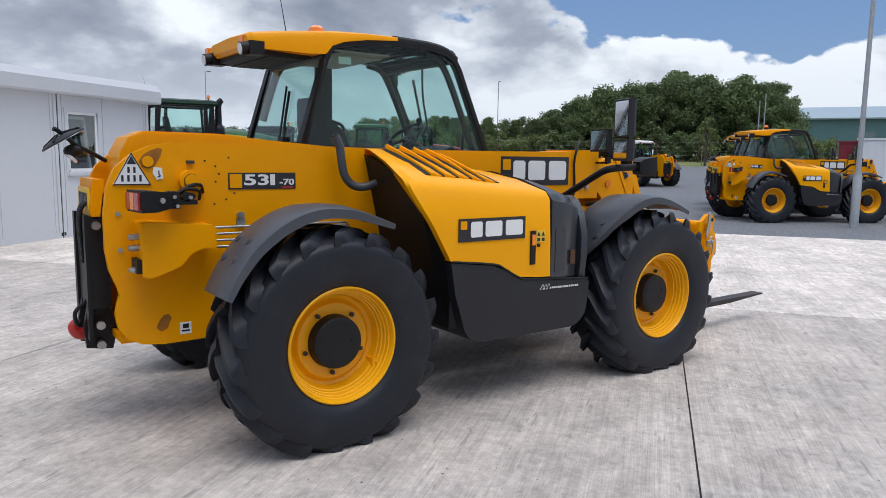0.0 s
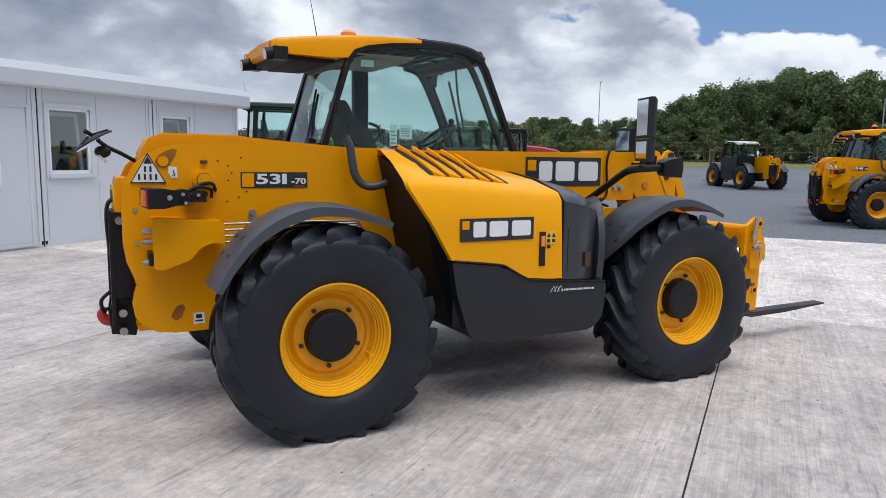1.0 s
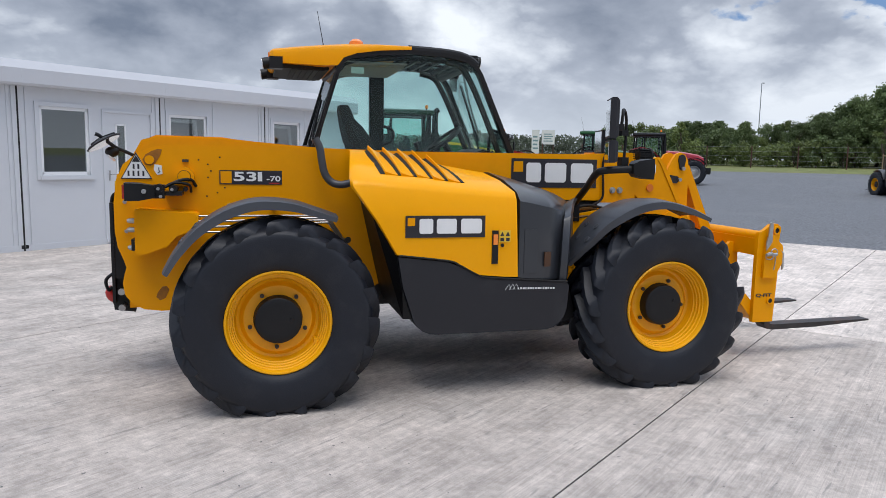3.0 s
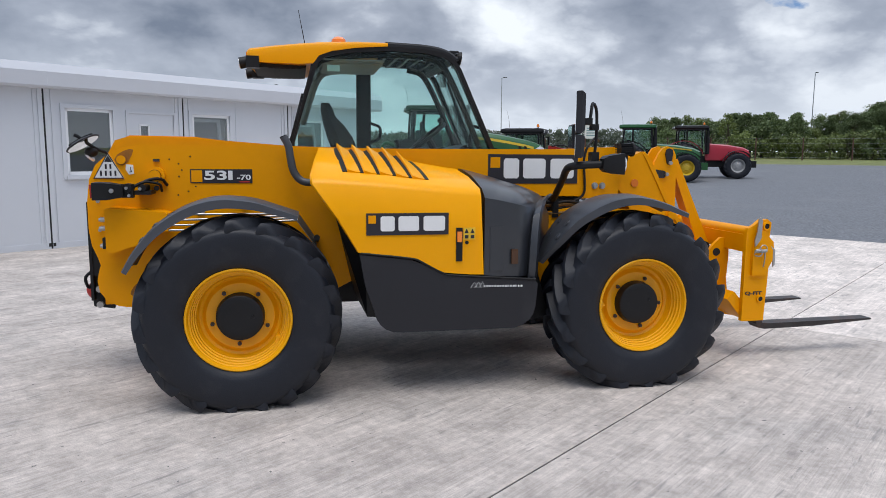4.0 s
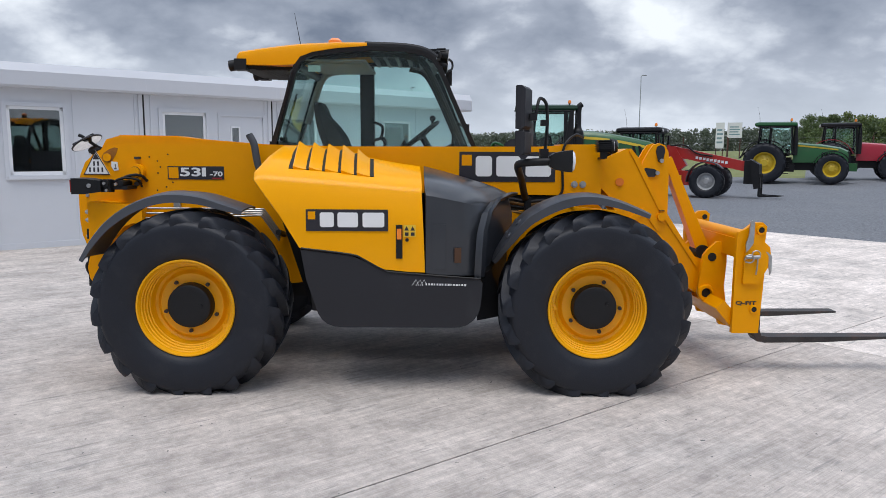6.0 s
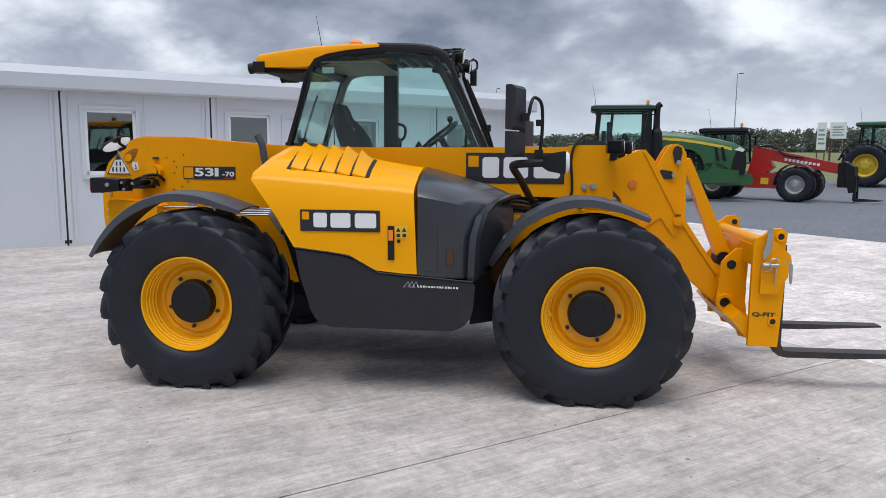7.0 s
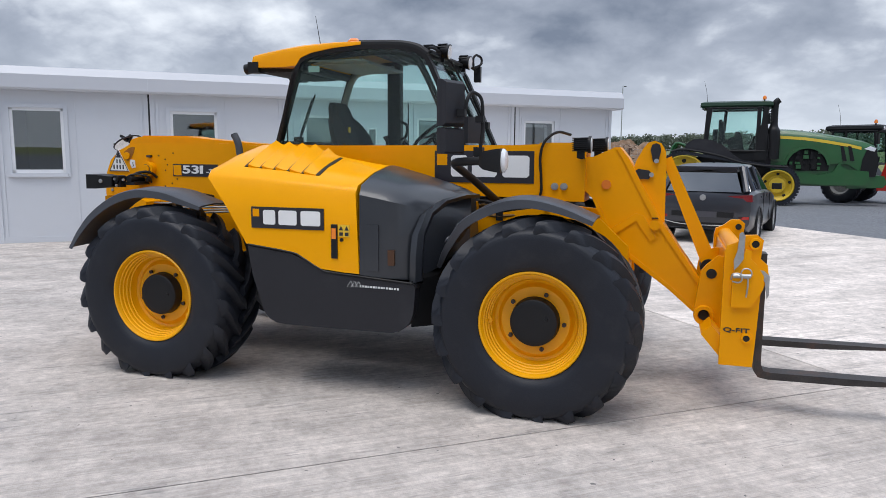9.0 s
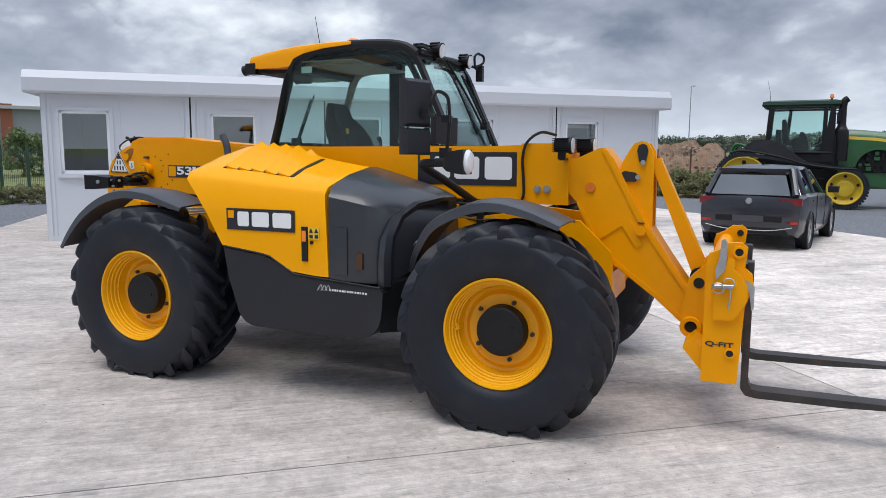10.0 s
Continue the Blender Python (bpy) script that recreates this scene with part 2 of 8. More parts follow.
def concrete(name, tone):
    m = mat(name, tuple(c * tone for c in (0.652, 0.588, 0.537)), 0.86, vary=0.12, scale=0.55, bump=0.4, fine=140, dirt=(0.37, 0.35, 0.33), dirt_amount=0.6, dirt_scale=0.9, random_tone=0.05, spec=0.22)
    n, l = m.node_tree.nodes, m.node_tree.links
    b = n["Principled BSDF"]
    tc = n.new("ShaderNodeTexCoord")
    mp = n.new("ShaderNodeMapping")
    mp.inputs["Scale"].default_value = (0.55, 26, 1)
    l.new(tc.outputs["Object"], mp.inputs[0])
    s = n.new("ShaderNodeTexNoise")
    s.inputs["Scale"].default_value, s.inputs["Detail"].default_value, s.inputs["Roughness"].default_value = 1.0, 6, 0.7
    l.new(mp.outputs[0], s.inputs["Vector"])
    mp2 = n.new("ShaderNodeMapping")
    mp2.inputs["Scale"].default_value = (0.8, 1.5, 1)
    l.new(tc.outputs["Object"], mp2.inputs[0])
    s2 = n.new("ShaderNodeTexNoise")
    s2.inputs["Scale"].default_value, s2.inputs["Detail"].default_value, s2.inputs["Roughness"].default_value = 1.1, 8, 0.68
    l.new(mp2.outputs[0], s2.inputs["Vector"])
    mp3 = n.new("ShaderNodeMapping")
    mp3.inputs["Scale"].default_value = (2.2, 120, 1)
    l.new(tc.outputs["Object"], mp3.inputs[0])
    s3 = n.new("ShaderNodeTexNoise")
    s3.inputs["Scale"].default_value, s3.inputs["Detail"].default_value, s3.inputs["Roughness"].default_value = 1.0, 3, 0.7
    l.new(mp3.outputs[0], s3.inputs["Vector"])
    s4 = n.new("ShaderNodeTexNoise")
    s4.inputs["Scale"].default_value, s4.inputs["Detail"].default_value, s4.inputs["Roughness"].default_value = 17.0, 8, 0.75
    l.new(tc.outputs["Object"], s4.inputs["Vector"])
    s5 = n.new("ShaderNodeTexNoise")
    s5.inputs["Scale"].default_value, s5.inputs["Detail"].default_value, s5.inputs["Roughness"].default_value = 5.0, 5, 0.7
    l.new(tc.outputs["Object"], s5.inputs["Vector"])
    old = b.inputs["Base Color"].links[0].from_socket
    last = old
    for src, lo, hi, a, c in ((s, 0.36, 0.64, 0.88, 1.08), (s2, 0.36, 0.64, 0.82, 1.13), (s3, 0.38, 0.62, 0.90, 1.08), (s4, 0.38, 0.62, 0.83, 1.10), (s5, 0.35, 0.65, 0.83, 1.13)):
        mr = n.new("ShaderNodeMapRange")
        for i, v in enumerate((lo, hi, a, c)):
            mr.inputs[i + 1].default_value = v
        l.new(src.outputs["Fac"], mr.inputs[0])
        vm = n.new("ShaderNodeVectorMath")
        vm.operation = "SCALE"
        l.new(last, vm.inputs[0])
        l.new(mr.outputs[0], vm.inputs["Scale"])
        last = vm.outputs[0]
    fl = n.new("ShaderNodeTexNoise")
    fl.inputs["Scale"].default_value, fl.inputs["Detail"].default_value = 19, 4
    l.new(tc.outputs["Object"], fl.inputs["Vector"])
    fr = n.new("ShaderNodeValToRGB")
    fr.color_ramp.elements[0].position, fr.color_ramp.elements[1].position = 0.705, 0.72
    l.new(fl.outputs["Fac"], fr.inputs[0])
    fm = n.new("ShaderNodeMix")
    fm.data_type = "RGBA"
    l.new(fr.outputs[0], fm.inputs[0])
    l.new(last, fm.inputs[6])
    fm.inputs[7].default_value = (0.16, 0.155, 0.15, 1)
    # dark scuffs along the brushing
    mp4 = n.new("ShaderNodeMapping")
    mp4.inputs["Scale"].default_value = (2.6, 19, 1)
    mp4.inputs["Location"].default_value = (3.3, 1.9, 0)
    l.new(tc.outputs["Object"], mp4.inputs[0])
    sc = n.new("ShaderNodeTexNoise")
    sc.inputs["Scale"].default_value, sc.inputs["Detail"].default_value, sc.inputs["Roughness"].default_value, sc.inputs["Distortion"].default_value = 1.0, 5, 0.62, 0.4
    l.new(mp4.outputs[0], sc.inputs["Vector"])
    sr = n.new("ShaderNodeMapRange")
    for i, v in enumerate((0.60, 0.67, 0.0, 0.5)):
        sr.inputs[i + 1].default_value = v
    l.new(sc.outputs["Fac"], sr.inputs[0])
    sm = n.new("ShaderNodeMix")
    sm.data_type = "RGBA"
    l.new(sr.outputs[0], sm.inputs[0])
    l.new(fm.outputs[2], sm.inputs[6])
    sm.inputs[7].default_value = (0.20, 0.195, 0.19, 1)
    l.new(sm.outputs[2], b.inputs["Base Color"])
    bp = n.new("ShaderNodeBump")
    bp.inputs["Strength"].default_value, bp.inputs["Distance"].default_value = 0.18, 0.006
    l.new(s.outputs["Fac"], bp.inputs["Height"])
    l.new(b.inputs["Normal"].links[0].from_socket, bp.inputs["Normal"])
    l.new(bp.outputs[0], b.inputs["Normal"])
    return m


CONCRETE = concrete("brushed_concrete", 0.80)
CONCRETE_NEW = concrete("paler_brushed_concrete", 1.10)
GRAVEL = mat("blue_grey_gravel", (0.142, 0.150, 0.164), 0.9, vary=0.75, scale=14, bump=1.0, fine=38, dirt=(0.19, 0.195, 0.20), dirt_amount=0.6, dirt_scale=0.35)
GRASS = mat("rough_grass", (0.15, 0.17, 0.055), 0.95, vary=0.35, scale=1.2, bump=0.8, fine=20, dirt=(0.2, 0.17, 0.08), dirt_amount=0.7, dirt_scale=0.25)


# ---------- mesh helpers ----------
def finish(bm, name, material, smooth=34):
    bmesh.ops.remove_doubles(bm, verts=bm.verts, dist=0.00005)
    bmesh.ops.recalc_face_normals(bm, faces=bm.faces)
    for f in bm.faces:
        f.smooth = True
    for e in bm.edges:
        if len(e.link_faces) == 2 and e.calc_face_angle(0) > radians(smooth):
            e.smooth = False
    me = bpy.data.meshes.new(name)
    bm.to_mesh(me)
    bm.free()
    for m in (material if isinstance(material, (list, tuple)) else [material]):
        me.materials.append(m)
    return me


def part(name, bm, material, parent=None, label="", at=None):
    """One bmesh as ONE mesh object under a thing or a part."""
    ob = new(name, finish(bm, name, material) if isinstance(bm, bmesh.types.BMesh) else bm)
    if at is not None:
        ob.matrix_basis = at
    if parent is not None:
        ob.parent = parent
    if label:
        ob["label"] = label
    return ob


def thing(name, label, category, group="", kind="", at=None):
    e = new(name)
    e.empty_display_size = 0.2
    if at is not None:
        e.matrix_basis = at
    return tagged(e, label, category, group, kind)


def bevelled(bm, geom_faces, off, seg=2, angle=25):
    edges = {e for f in geom_faces for e in f.edges if len(e.link_faces) == 2 and e.calc_face_angle(0) > radians(angle)}
    if off > 0 and edges:
        bmesh.ops.recalc_face_normals(bm, faces=list(geom_faces))
        bmesh.ops.bevel(bm, geom=list(edges), offset=off, segments=seg, affect="EDGES", clamp_overlap=True)


def box(bm, x0, x1, y0, y1, z0, z1, bev=0.0, m=None, seg=2):
    vs = [bm.verts.new((x, y, z)) for x in (x0, x1) for y in (y0, y1) for z in (z0, z1)]
    if m is not None:
        for v in vs:
            v.co = m @ v.co
    fs = [bm.faces.new([vs[i] for i in q]) for q in ((0, 1, 3, 2), (4, 6, 7, 5), (0, 4, 5, 1), (2, 3, 7, 6), (0, 2, 6, 4), (1, 5, 7, 3))]
    bevelled(bm, fs, bev, seg)
    return bm


def prism(bm, pts, y0, y1, bev=0.0, axis="y", m=None, seg=2):
    """A flat outline pulled to a thickness. axis y: the points are x, z; axis z: x, y; axis x: y, z."""
    def place(p, d):
        return {"y": (p[0], d, p[1]), "z": (p[0], p[1], d), "x": (d, p[0], p[1])}[axis]
    a = [bm.verts.new(place(p, y0)) for p in pts]
    b = [bm.verts.new(place(p, y1)) for p in pts]
    if m is not None:
        for v in a + b:
            v.co = m @ v.co
    k = len(pts)
    fs = [bm.faces.new(a), bm.faces.new(b[::-1])]
    fs += [bm.faces.new((a[i], b[i], b[(i + 1) % k], a[(i + 1) % k])) for i in range(k)]
    bevelled(bm, fs, bev, seg)
    return bm


def basis(d):
    d = Vector(d).normalized()
    u = d.orthogonal().normalized()
    return d, u, d.cross(u)


def cyl(bm, p0, p1, r, r1=None, n=20, bev=0.0):
    p0, p1 = Vector(p0), Vector(p1)
    d, u, w = basis(p1 - p0)
    r1 = r if r1 is None else r1
    ring = lambda p, q: [bm.verts.new(p + (u * math.cos(2 * math.pi * i / n) + w * math.sin(2 * math.pi * i / n)) * q) for i in range(n)]
    a, b = ring(p0, r), ring(p1, r1)
    fs = [bm.faces.new(a[::-1]), bm.faces.new(b)] + [bm.faces.new((a[i], a[(i + 1) % n], b[(i + 1) % n], b[i])) for i in range(n)]
    bevelled(bm, fs, bev, 2, 50)
    return bm


def smooth_path(pts, steps=6):
    """A rounded path through the points (Catmull-Rom)."""
    p = [Vector(q) for q in pts]
    p = [2 * p[0] - p[1]] + p + [2 * p[-1] - p[-2]]
    res = []
    for i in range(1, len(p) - 2):
        for s in range(steps):
            t = s / steps
            res.append(0.5 * (2 * p[i] + (p[i + 1] - p[i - 1]) * t + (2 * p[i - 1] - 5 * p[i] + 4 * p[i + 1] - p[i + 2]) * t * t + (3 * p[i] - 3 * p[i + 1] + p[i + 2] - p[i - 1]) * t ** 3))
    return res + [p[-2]]


def tube(bm, pts, r, n=10, steps=5):
    """A round bar or hose along a rounded path; r may be a list, one for each point."""
    path = smooth_path(pts, steps) if steps else [Vector(q) for q in pts]
    k = len(path)
    radii = [r] * k if not isinstance(r, (list, tuple)) else [np.interp(i / (k - 1), np.linspace(0, 1, len(r)), r) for i in range(k)]
    u, rings = None, []
    for i, p in enumerate(path):
        d = (path[min(i + 1, k - 1)] - path[max(i - 1, 0)]).normalized()
        u = d.orthogonal().normalized() if u is None else (u - d * u.dot(d)).normalized()
        w = d.cross(u)
        rings.append([bm.verts.new(p + (u * math.cos(2 * math.pi * j / n) + w * math.sin(2 * math.pi * j / n)) * radii[i]) for j in range(n)])
    for a, b in zip(rings, rings[1:]):
        for j in range(n):
            bm.faces.new((a[j], a[(j + 1) % n], b[(j + 1) % n], b[j]))
    bm.faces.new(rings[0][::-1])
    bm.faces.new(rings[-1])
    return bm


def lathe(bm, prof, n=48, closed=True, m=None):
    """A profile of (radius, y) turned round the y axis."""
    rings = []
    for r, y in prof:
        rings.append([bm.verts.new((r * math.cos(2 * math.pi * j / n), y, r * math.sin(2 * math.pi * j / n))) for j in range(n)])
    if m is not None:
        for rg in rings:
            for v in rg:
                v.co = m @ v.co
    pairs = list(zip(rings, rings[1:])) + ([(rings[-1], rings[0])] if closed else [])
    for a, b in pairs:
        for j in range(n):
            bm.faces.new((a[j], a[(j + 1) % n], b[(j + 1) % n], b[j]))
    return bm


def loft(bm, sections, cap=True, closed=True):
    """Sections with the same count of points, skinned in order."""
    rings = [[bm.verts.new(p) for p in s] for s in sections]
    k = len(rings[0])
    for a, b in zip(rings, rings[1:]):
        for j in range(k if closed else k - 1):
            q = [a[j], a[(j + 1) % k], b[(j + 1) % k], b[j]]
            q = [v for i, v in enumerate(q) if (v.co - q[i - 1].co).length > 1e-5]
            if len(q) > 2:
                bm.faces.new(q)
    if cap:
        bm.faces.new(rings[0][::-1])
        bm.faces.new(rings[-1])
    return bm


def bm_new():
    return bmesh.new()


def lettering(text, height, depth=0.002):
    """Words in the built-in font as a flat mesh in x, z, from the lower left corner."""
    cu = bpy.data.curves.new("text", "FONT")
    cu.body, cu.size, cu.extrude = text, height * 1.36, depth
    cu.offset = height * 0.035
    ob = new("text", cu)
    me = bpy.data.meshes.new_from_object(ob.evaluated_get(bpy.context.evaluated_depsgraph_get()))
    bpy.data.objects.remove(ob)
    me.transform(Matrix.Rotation(radians(90), 4, "X"))
    return me


def fitted(text, x0, x1, z0, z1, y, material, parent):
    """Raised words stretched to fill a plate's field."""
    me = lettering(text, z1 - z0)
    co = np.array([v.co[:] for v in me.vertices])
    lo, hi = co.min(0), co.max(0)
    sx, sz = (x1 - x0) / (hi[0] - lo[0]), (z1 - z0) / (hi[2] - lo[2])
    me.materials.append(material)
    return part("lettering", me, None, parent, at=Matrix.Translation((x0 - lo[0] * sx, y, z0 - lo[2] * sz)) @ Matrix.Diagonal((sx, 1, sz, 1)))


# ---------- ground ----------
APRON = pose(-7.74, 4.18, 0, 0, 0, 38)    # x along the slabs


# Slope beyond 35 m is shaped to fit the camera's view.
def rise(x, y):
    return 0.034 * max(0.0, math.hypot(x - 2, y + 5) - 35)


def ground():
    bm = bm_new()
    radii = [0, 6, 12, 17, 22, 26, 31, 38, 46, 55, 65, 74, 85, 100, 130, 180, 300, 700, 2500, 4500]
    n = 120
    rings = []
    for r in radii:
        ring = []
        for j in range(n):
            a = 2 * math.pi * j / n
            x, y = 2 + r * math.cos(a), -5 + r * math.sin(a)
            z = rise(x, y) if r < 110 else rise(2 + 110, -5) - (r - 110) * 0.004
            ring.append(bm.verts.new((x, y, z - 0.012)))
        rings.append(ring)
    for i, (a, b) in enumerate(zip(rings, rings[1:])):
        for j in range(n):
            f = bm.faces.new((a[j], a[(j + 1) % n], b[(j + 1) % n], b[j]))
            az = (j + 0.5) * 360 / n
            limit = 65 if az < 62 else 74 if az > 175 else 46 if az < 87 else 31
            f.material_index = 1 if radii[i] >= limit else 0
    ob = part("ground", bm, [GRAVEL, GRASS])
    return tagged(ob, "blue-grey gravel yard rising gently to rough grass", "ground", kind="structure")


ground()


# ---------- cabins ----------
CABIN = pose(-7.72, 4.24, 0, 0, 0, 38.6)   # x along the cabins' front, y behind it


def cabin_block():
    """A row of five pale cabins: x along the front, y behind it."""
    root = thing("office_cabin", "long pale grey portable office building of five joined cabins", "building", at=CABIN)
    length, deep, height = 12.65, 6.2, 2.70
    joints = [0.0, 2.55, 5.08, 7.60, 10.10, length]
    windows = [(0.22, 1.20), (2.84, 3.82), (5.34, 6.30), (7.72, 8.70), (10.26, 11.18)]
    glass_z = (1.30, 2.36)
    door = (6.52, 7.40, 0.10, 2.34)
    t = 0.09
    for i, (a, b) in enumerate(zip(joints, joints[1:])):
        w0, w1 = windows[i]
        w0, w1 = w0 + 0.07, w1 - 0.07
        z0, z1 = glass_z[0] - 0.06, glass_z[1] + 0.02
        bm = bm_new()
        spans = [(a, w0, 0.1, height), (w0, w1, 0.1, z0), (w0, w1, z1, height)]
        if i == 2:
            spans += [(w1, door[0], 0.1, height), (door[0], door[1], door[3], height), (door[1], b, 0.1, height)]
        else:
            spans += [(w1, b, 0.1, height)]
        for x0, x1, q0, q1 in spans:
            box(bm, x0, x1, 0, t, q0, q1)
        part("wall_panel", bm, PANEL, root)
        # sheet seams: narrow cover strips
        for x in ([a + 0.14, b - 0.14] + ([w1 + 0.17] if i != 2 else []) + ([w0 - 0.16] if w0 - 0.16 > a + 0.2 else [])):
            part("cover_strip", box(bm_new(), x - 0.022, x + 0.022, -0.014, 0.002, 0.1, height, 0.004), PANEL, root)
        # corner posts
        for x in (a + 0.052, b - 0.052):
            bm = bm_new()
            box(bm, x - 0.036, x + 0.036, -0.02, 0.1, 0.0, height, 0.006)
            part("corner_post", bm, PANEL, root)
        bm = bm_new()
        box(bm, a + 0.07, b - 0.07, -0.012, 0.08, 0.0, 0.1, 0.004)
        part("sill_rail", bm, PANEL, root)
        # window: trim, frame, panes
        wnd = part("window", box(bm_new(), w0 - 0.07, w0, -0.03, 0.0, z0 - 0.07, z1 + 0.07, 0.006), PANEL, root)
        bm = bm_new()
        box(bm, w1, w1 + 0.07, -0.03, -0.001, z0 - 0.07, z1 + 0.07, 0.006)
        box(bm, w0, w1, -0.03, -0.001, z1, z1 + 0.07, 0.006)
        box(bm, w0 - 0.03, w1 + 0.03, -0.06, -0.001, z0 - 0.07, z0 - 0.005, 0.01)
        part("window_trim", bm, PANEL, wnd)
        bm = bm_new()
        for q in ((w0, w0 + 0.05, z0, z1), (w1 - 0.05, w1, z0, z1), (w0, w1, z1 - 0.05, z1), (w0, w1, z0, z0 + 0.06)):
            box(bm, q[0], q[1], 0.0, 0.05, q[2], q[3], 0.006)
        part("window_frame", bm, TRIM, wnd)
        bm = bm_new()
        box(bm, w0 + 0.05, w1 - 0.05, 0.02, 0.028, z0 + 0.06, z1 - 0.05)
        part("pane", bm, WINGLASS, wnd)
        if i >= 3:   # tilted sash
            bm = bm_new()
            lean = Matrix.Translation((0, 0.01, z0 + 0.05)) @ Matrix.Rotation(radians(-7), 4, "X") @ Matrix.Translation((0, 0, -z0 - 0.05))
            lean = Matrix.Translation((0, 0, 0)) @ Matrix.Shear("XZ", 4, (0, 0)) @ lean
            box(bm, w1 - 0.12, w1 - 0.06, 0.10, 0.14, z0 + 0.05, z1 - 0.05, 0.006, lean)
            box(bm, w0 + 0.06, w0 + 0.12, 0.10, 0.14, z0 + 0.05, z1 - 0.05, 0.006, lean)
            box(bm, w0 + 0.12, w1 - 0.12, 0.10, 0.14, z1 - 0.11, z1 - 0.05, 0.006, lean)
            part("tilted_sash", bm, TRIM, wnd)
        # black joint between cabins
        if i < 4:
            bm = bm_new()
            box(bm, b - 0.018, b + 0.018, -0.008, 0.03, 0.0, height)
            part("joint_seal", bm, SEAL, root)
            bm = bm_new()
            for x in (b - 0.03, b + 0.04):
                box(bm, x - 0.022, x + 0.022, -0.024, -0.019, 0.04, 0.1, 0.008)
            part("foot_socket", bm, SEAL, root)
    # door with a narrow light
    d0, d1, q0, q1 = door
    bm = bm_new()
    box(bm, d0 - 0.05, d0, -0.025, 0.05, q0 - 0.02, q1 + 0.05, 0.006)
    box(bm, d1, d1 + 0.05, -0.025, 0.05, q0 - 0.02, q1 + 0.05, 0.006)
    box(bm, d0, d1, -0.025, 0.05, q1, q1 + 0.05, 0.006)
    box(bm, d0 - 0.05, d1 + 0.05, -0.05, 0.05, q0 - 0.06, q0, 0.006)
    leaf = part("door", bm, PANEL, root, "pale grey door with a narrow white-framed light")
    g0, g1, h0, h1 = 6.72, 6.92, 1.04, 2.15
    bm = bm_new()
    for q in ((d0, g0, q0, q1), (g1, d1, q0, q1), (g0, g1, q0, h0), (g0, g1, h1, q1)):
        box(bm, q[0], q[1], 0.0, 0.045, q[2], q[3])
    part("door_leaf", bm, PANEL, leaf)
    bm = bm_new()
    for q in ((g0, g0 + 0.03, h0, h1), (g1 - 0.03, g1, h0, h1), (g0, g1, h0, h0 + 0.03), (g0, g1, h1 - 0.03, h1)):
        box(bm, q[0], q[1], -0.01, 0.02, q[2], q[3], 0.004)
    part("glazing_bead", bm, TRIM, leaf)
    part("pane", box(bm_new(), g0 + 0.03, g1 - 0.03, 0.0, 0.008, h0 + 0.03, h1 - 0.03), WINGLASS, leaf)
    bm = bm_new()
    box(bm, d0 + 0.05, d0 + 0.08, -0.012, 0.0, 1.14, 1.32, 0.004)
    tube(bm, [(d0 + 0.065, -0.01, 1.25), (d0 + 0.065, -0.05, 1.25), (d0 + 0.16, -0.052, 1.25)], 0.009, 8, 3)
    part("door_handle", bm, ZINC, leaf)
    # side and back walls, floor and ceiling inside
    bm = bm_new()
    box(bm, -0.0, 0.09, 0.1, deep, 0.0, height)
    box(bm, length - 0.09, length, 0.1, deep, 0.0, height)
    box(bm, 0.09, length - 0.09, deep - 0.09, deep, 0.0, height)
    part("end_wall", bm, PANEL, root)
    for x in (-0.01, length - 0.03):
        for y in (0.06, deep - 0.1):
            part("end_post", box(bm_new(), x, x + 0.04, y, y + 0.06, 0.0, height, 0.005), PANEL, root)
    part("inner_floor", box(bm_new(), 0.09, length - 0.09, 0.1, deep - 0.09, 0.05, 0.12), mat("vinyl_floor", (0.12, 0.12, 0.13), 0.5), root)
    part("inner_partition", box(bm_new(), 0.09, length - 0.09, 3.0, 3.06, 0.12, height), mat("inner_wall", (0.45, 0.44, 0.42), 0.7), root)
    part("inner_ceiling", box(bm_new(), 0.09, length - 0.09, 0.1, deep - 0.09, height - 0.06, height - 0.01), WHITE, root)
    # roof and deep fascia with a chamfered upper edge
    bm = bm_new()
    o = 0.24
    prof = [(-o + 0.03, 2.675), (-o, 2.71), (-o, 2.935), (-o + 0.09, 3.075), (0.25, 3.10), (deep - 0.2, 3.10), (deep + o - 0.07, 3.04), (deep + o, 2.92), (deep + o, 2.74), (deep + o - 0.03, 2.70)]
    prism(bm, prof, -0.22, length + 0.16, 0.012, "x")
    part("roof", finish(bm, "roof", FASCIA, 14), None, root)
    for x in joints[1:-1]:
        part("fascia_joint", box(bm_new(), x - 0.004, x + 0.004, -o - 0.002, -o + 0.03, 2.73, 2.92), PANEL, root)
    return root


cabin_block()


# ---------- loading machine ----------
# Yellow darkened to stand for shade inside the plate's openings.
SHADEDYELLOW = mat("shaded_yellow", (0.30, 0.105, 0.002), 0.6, vary=0.3, scale=14, dirt=(0.05, 0.03, 0.01), dirt_amount=0.6, dirt_scale=9)


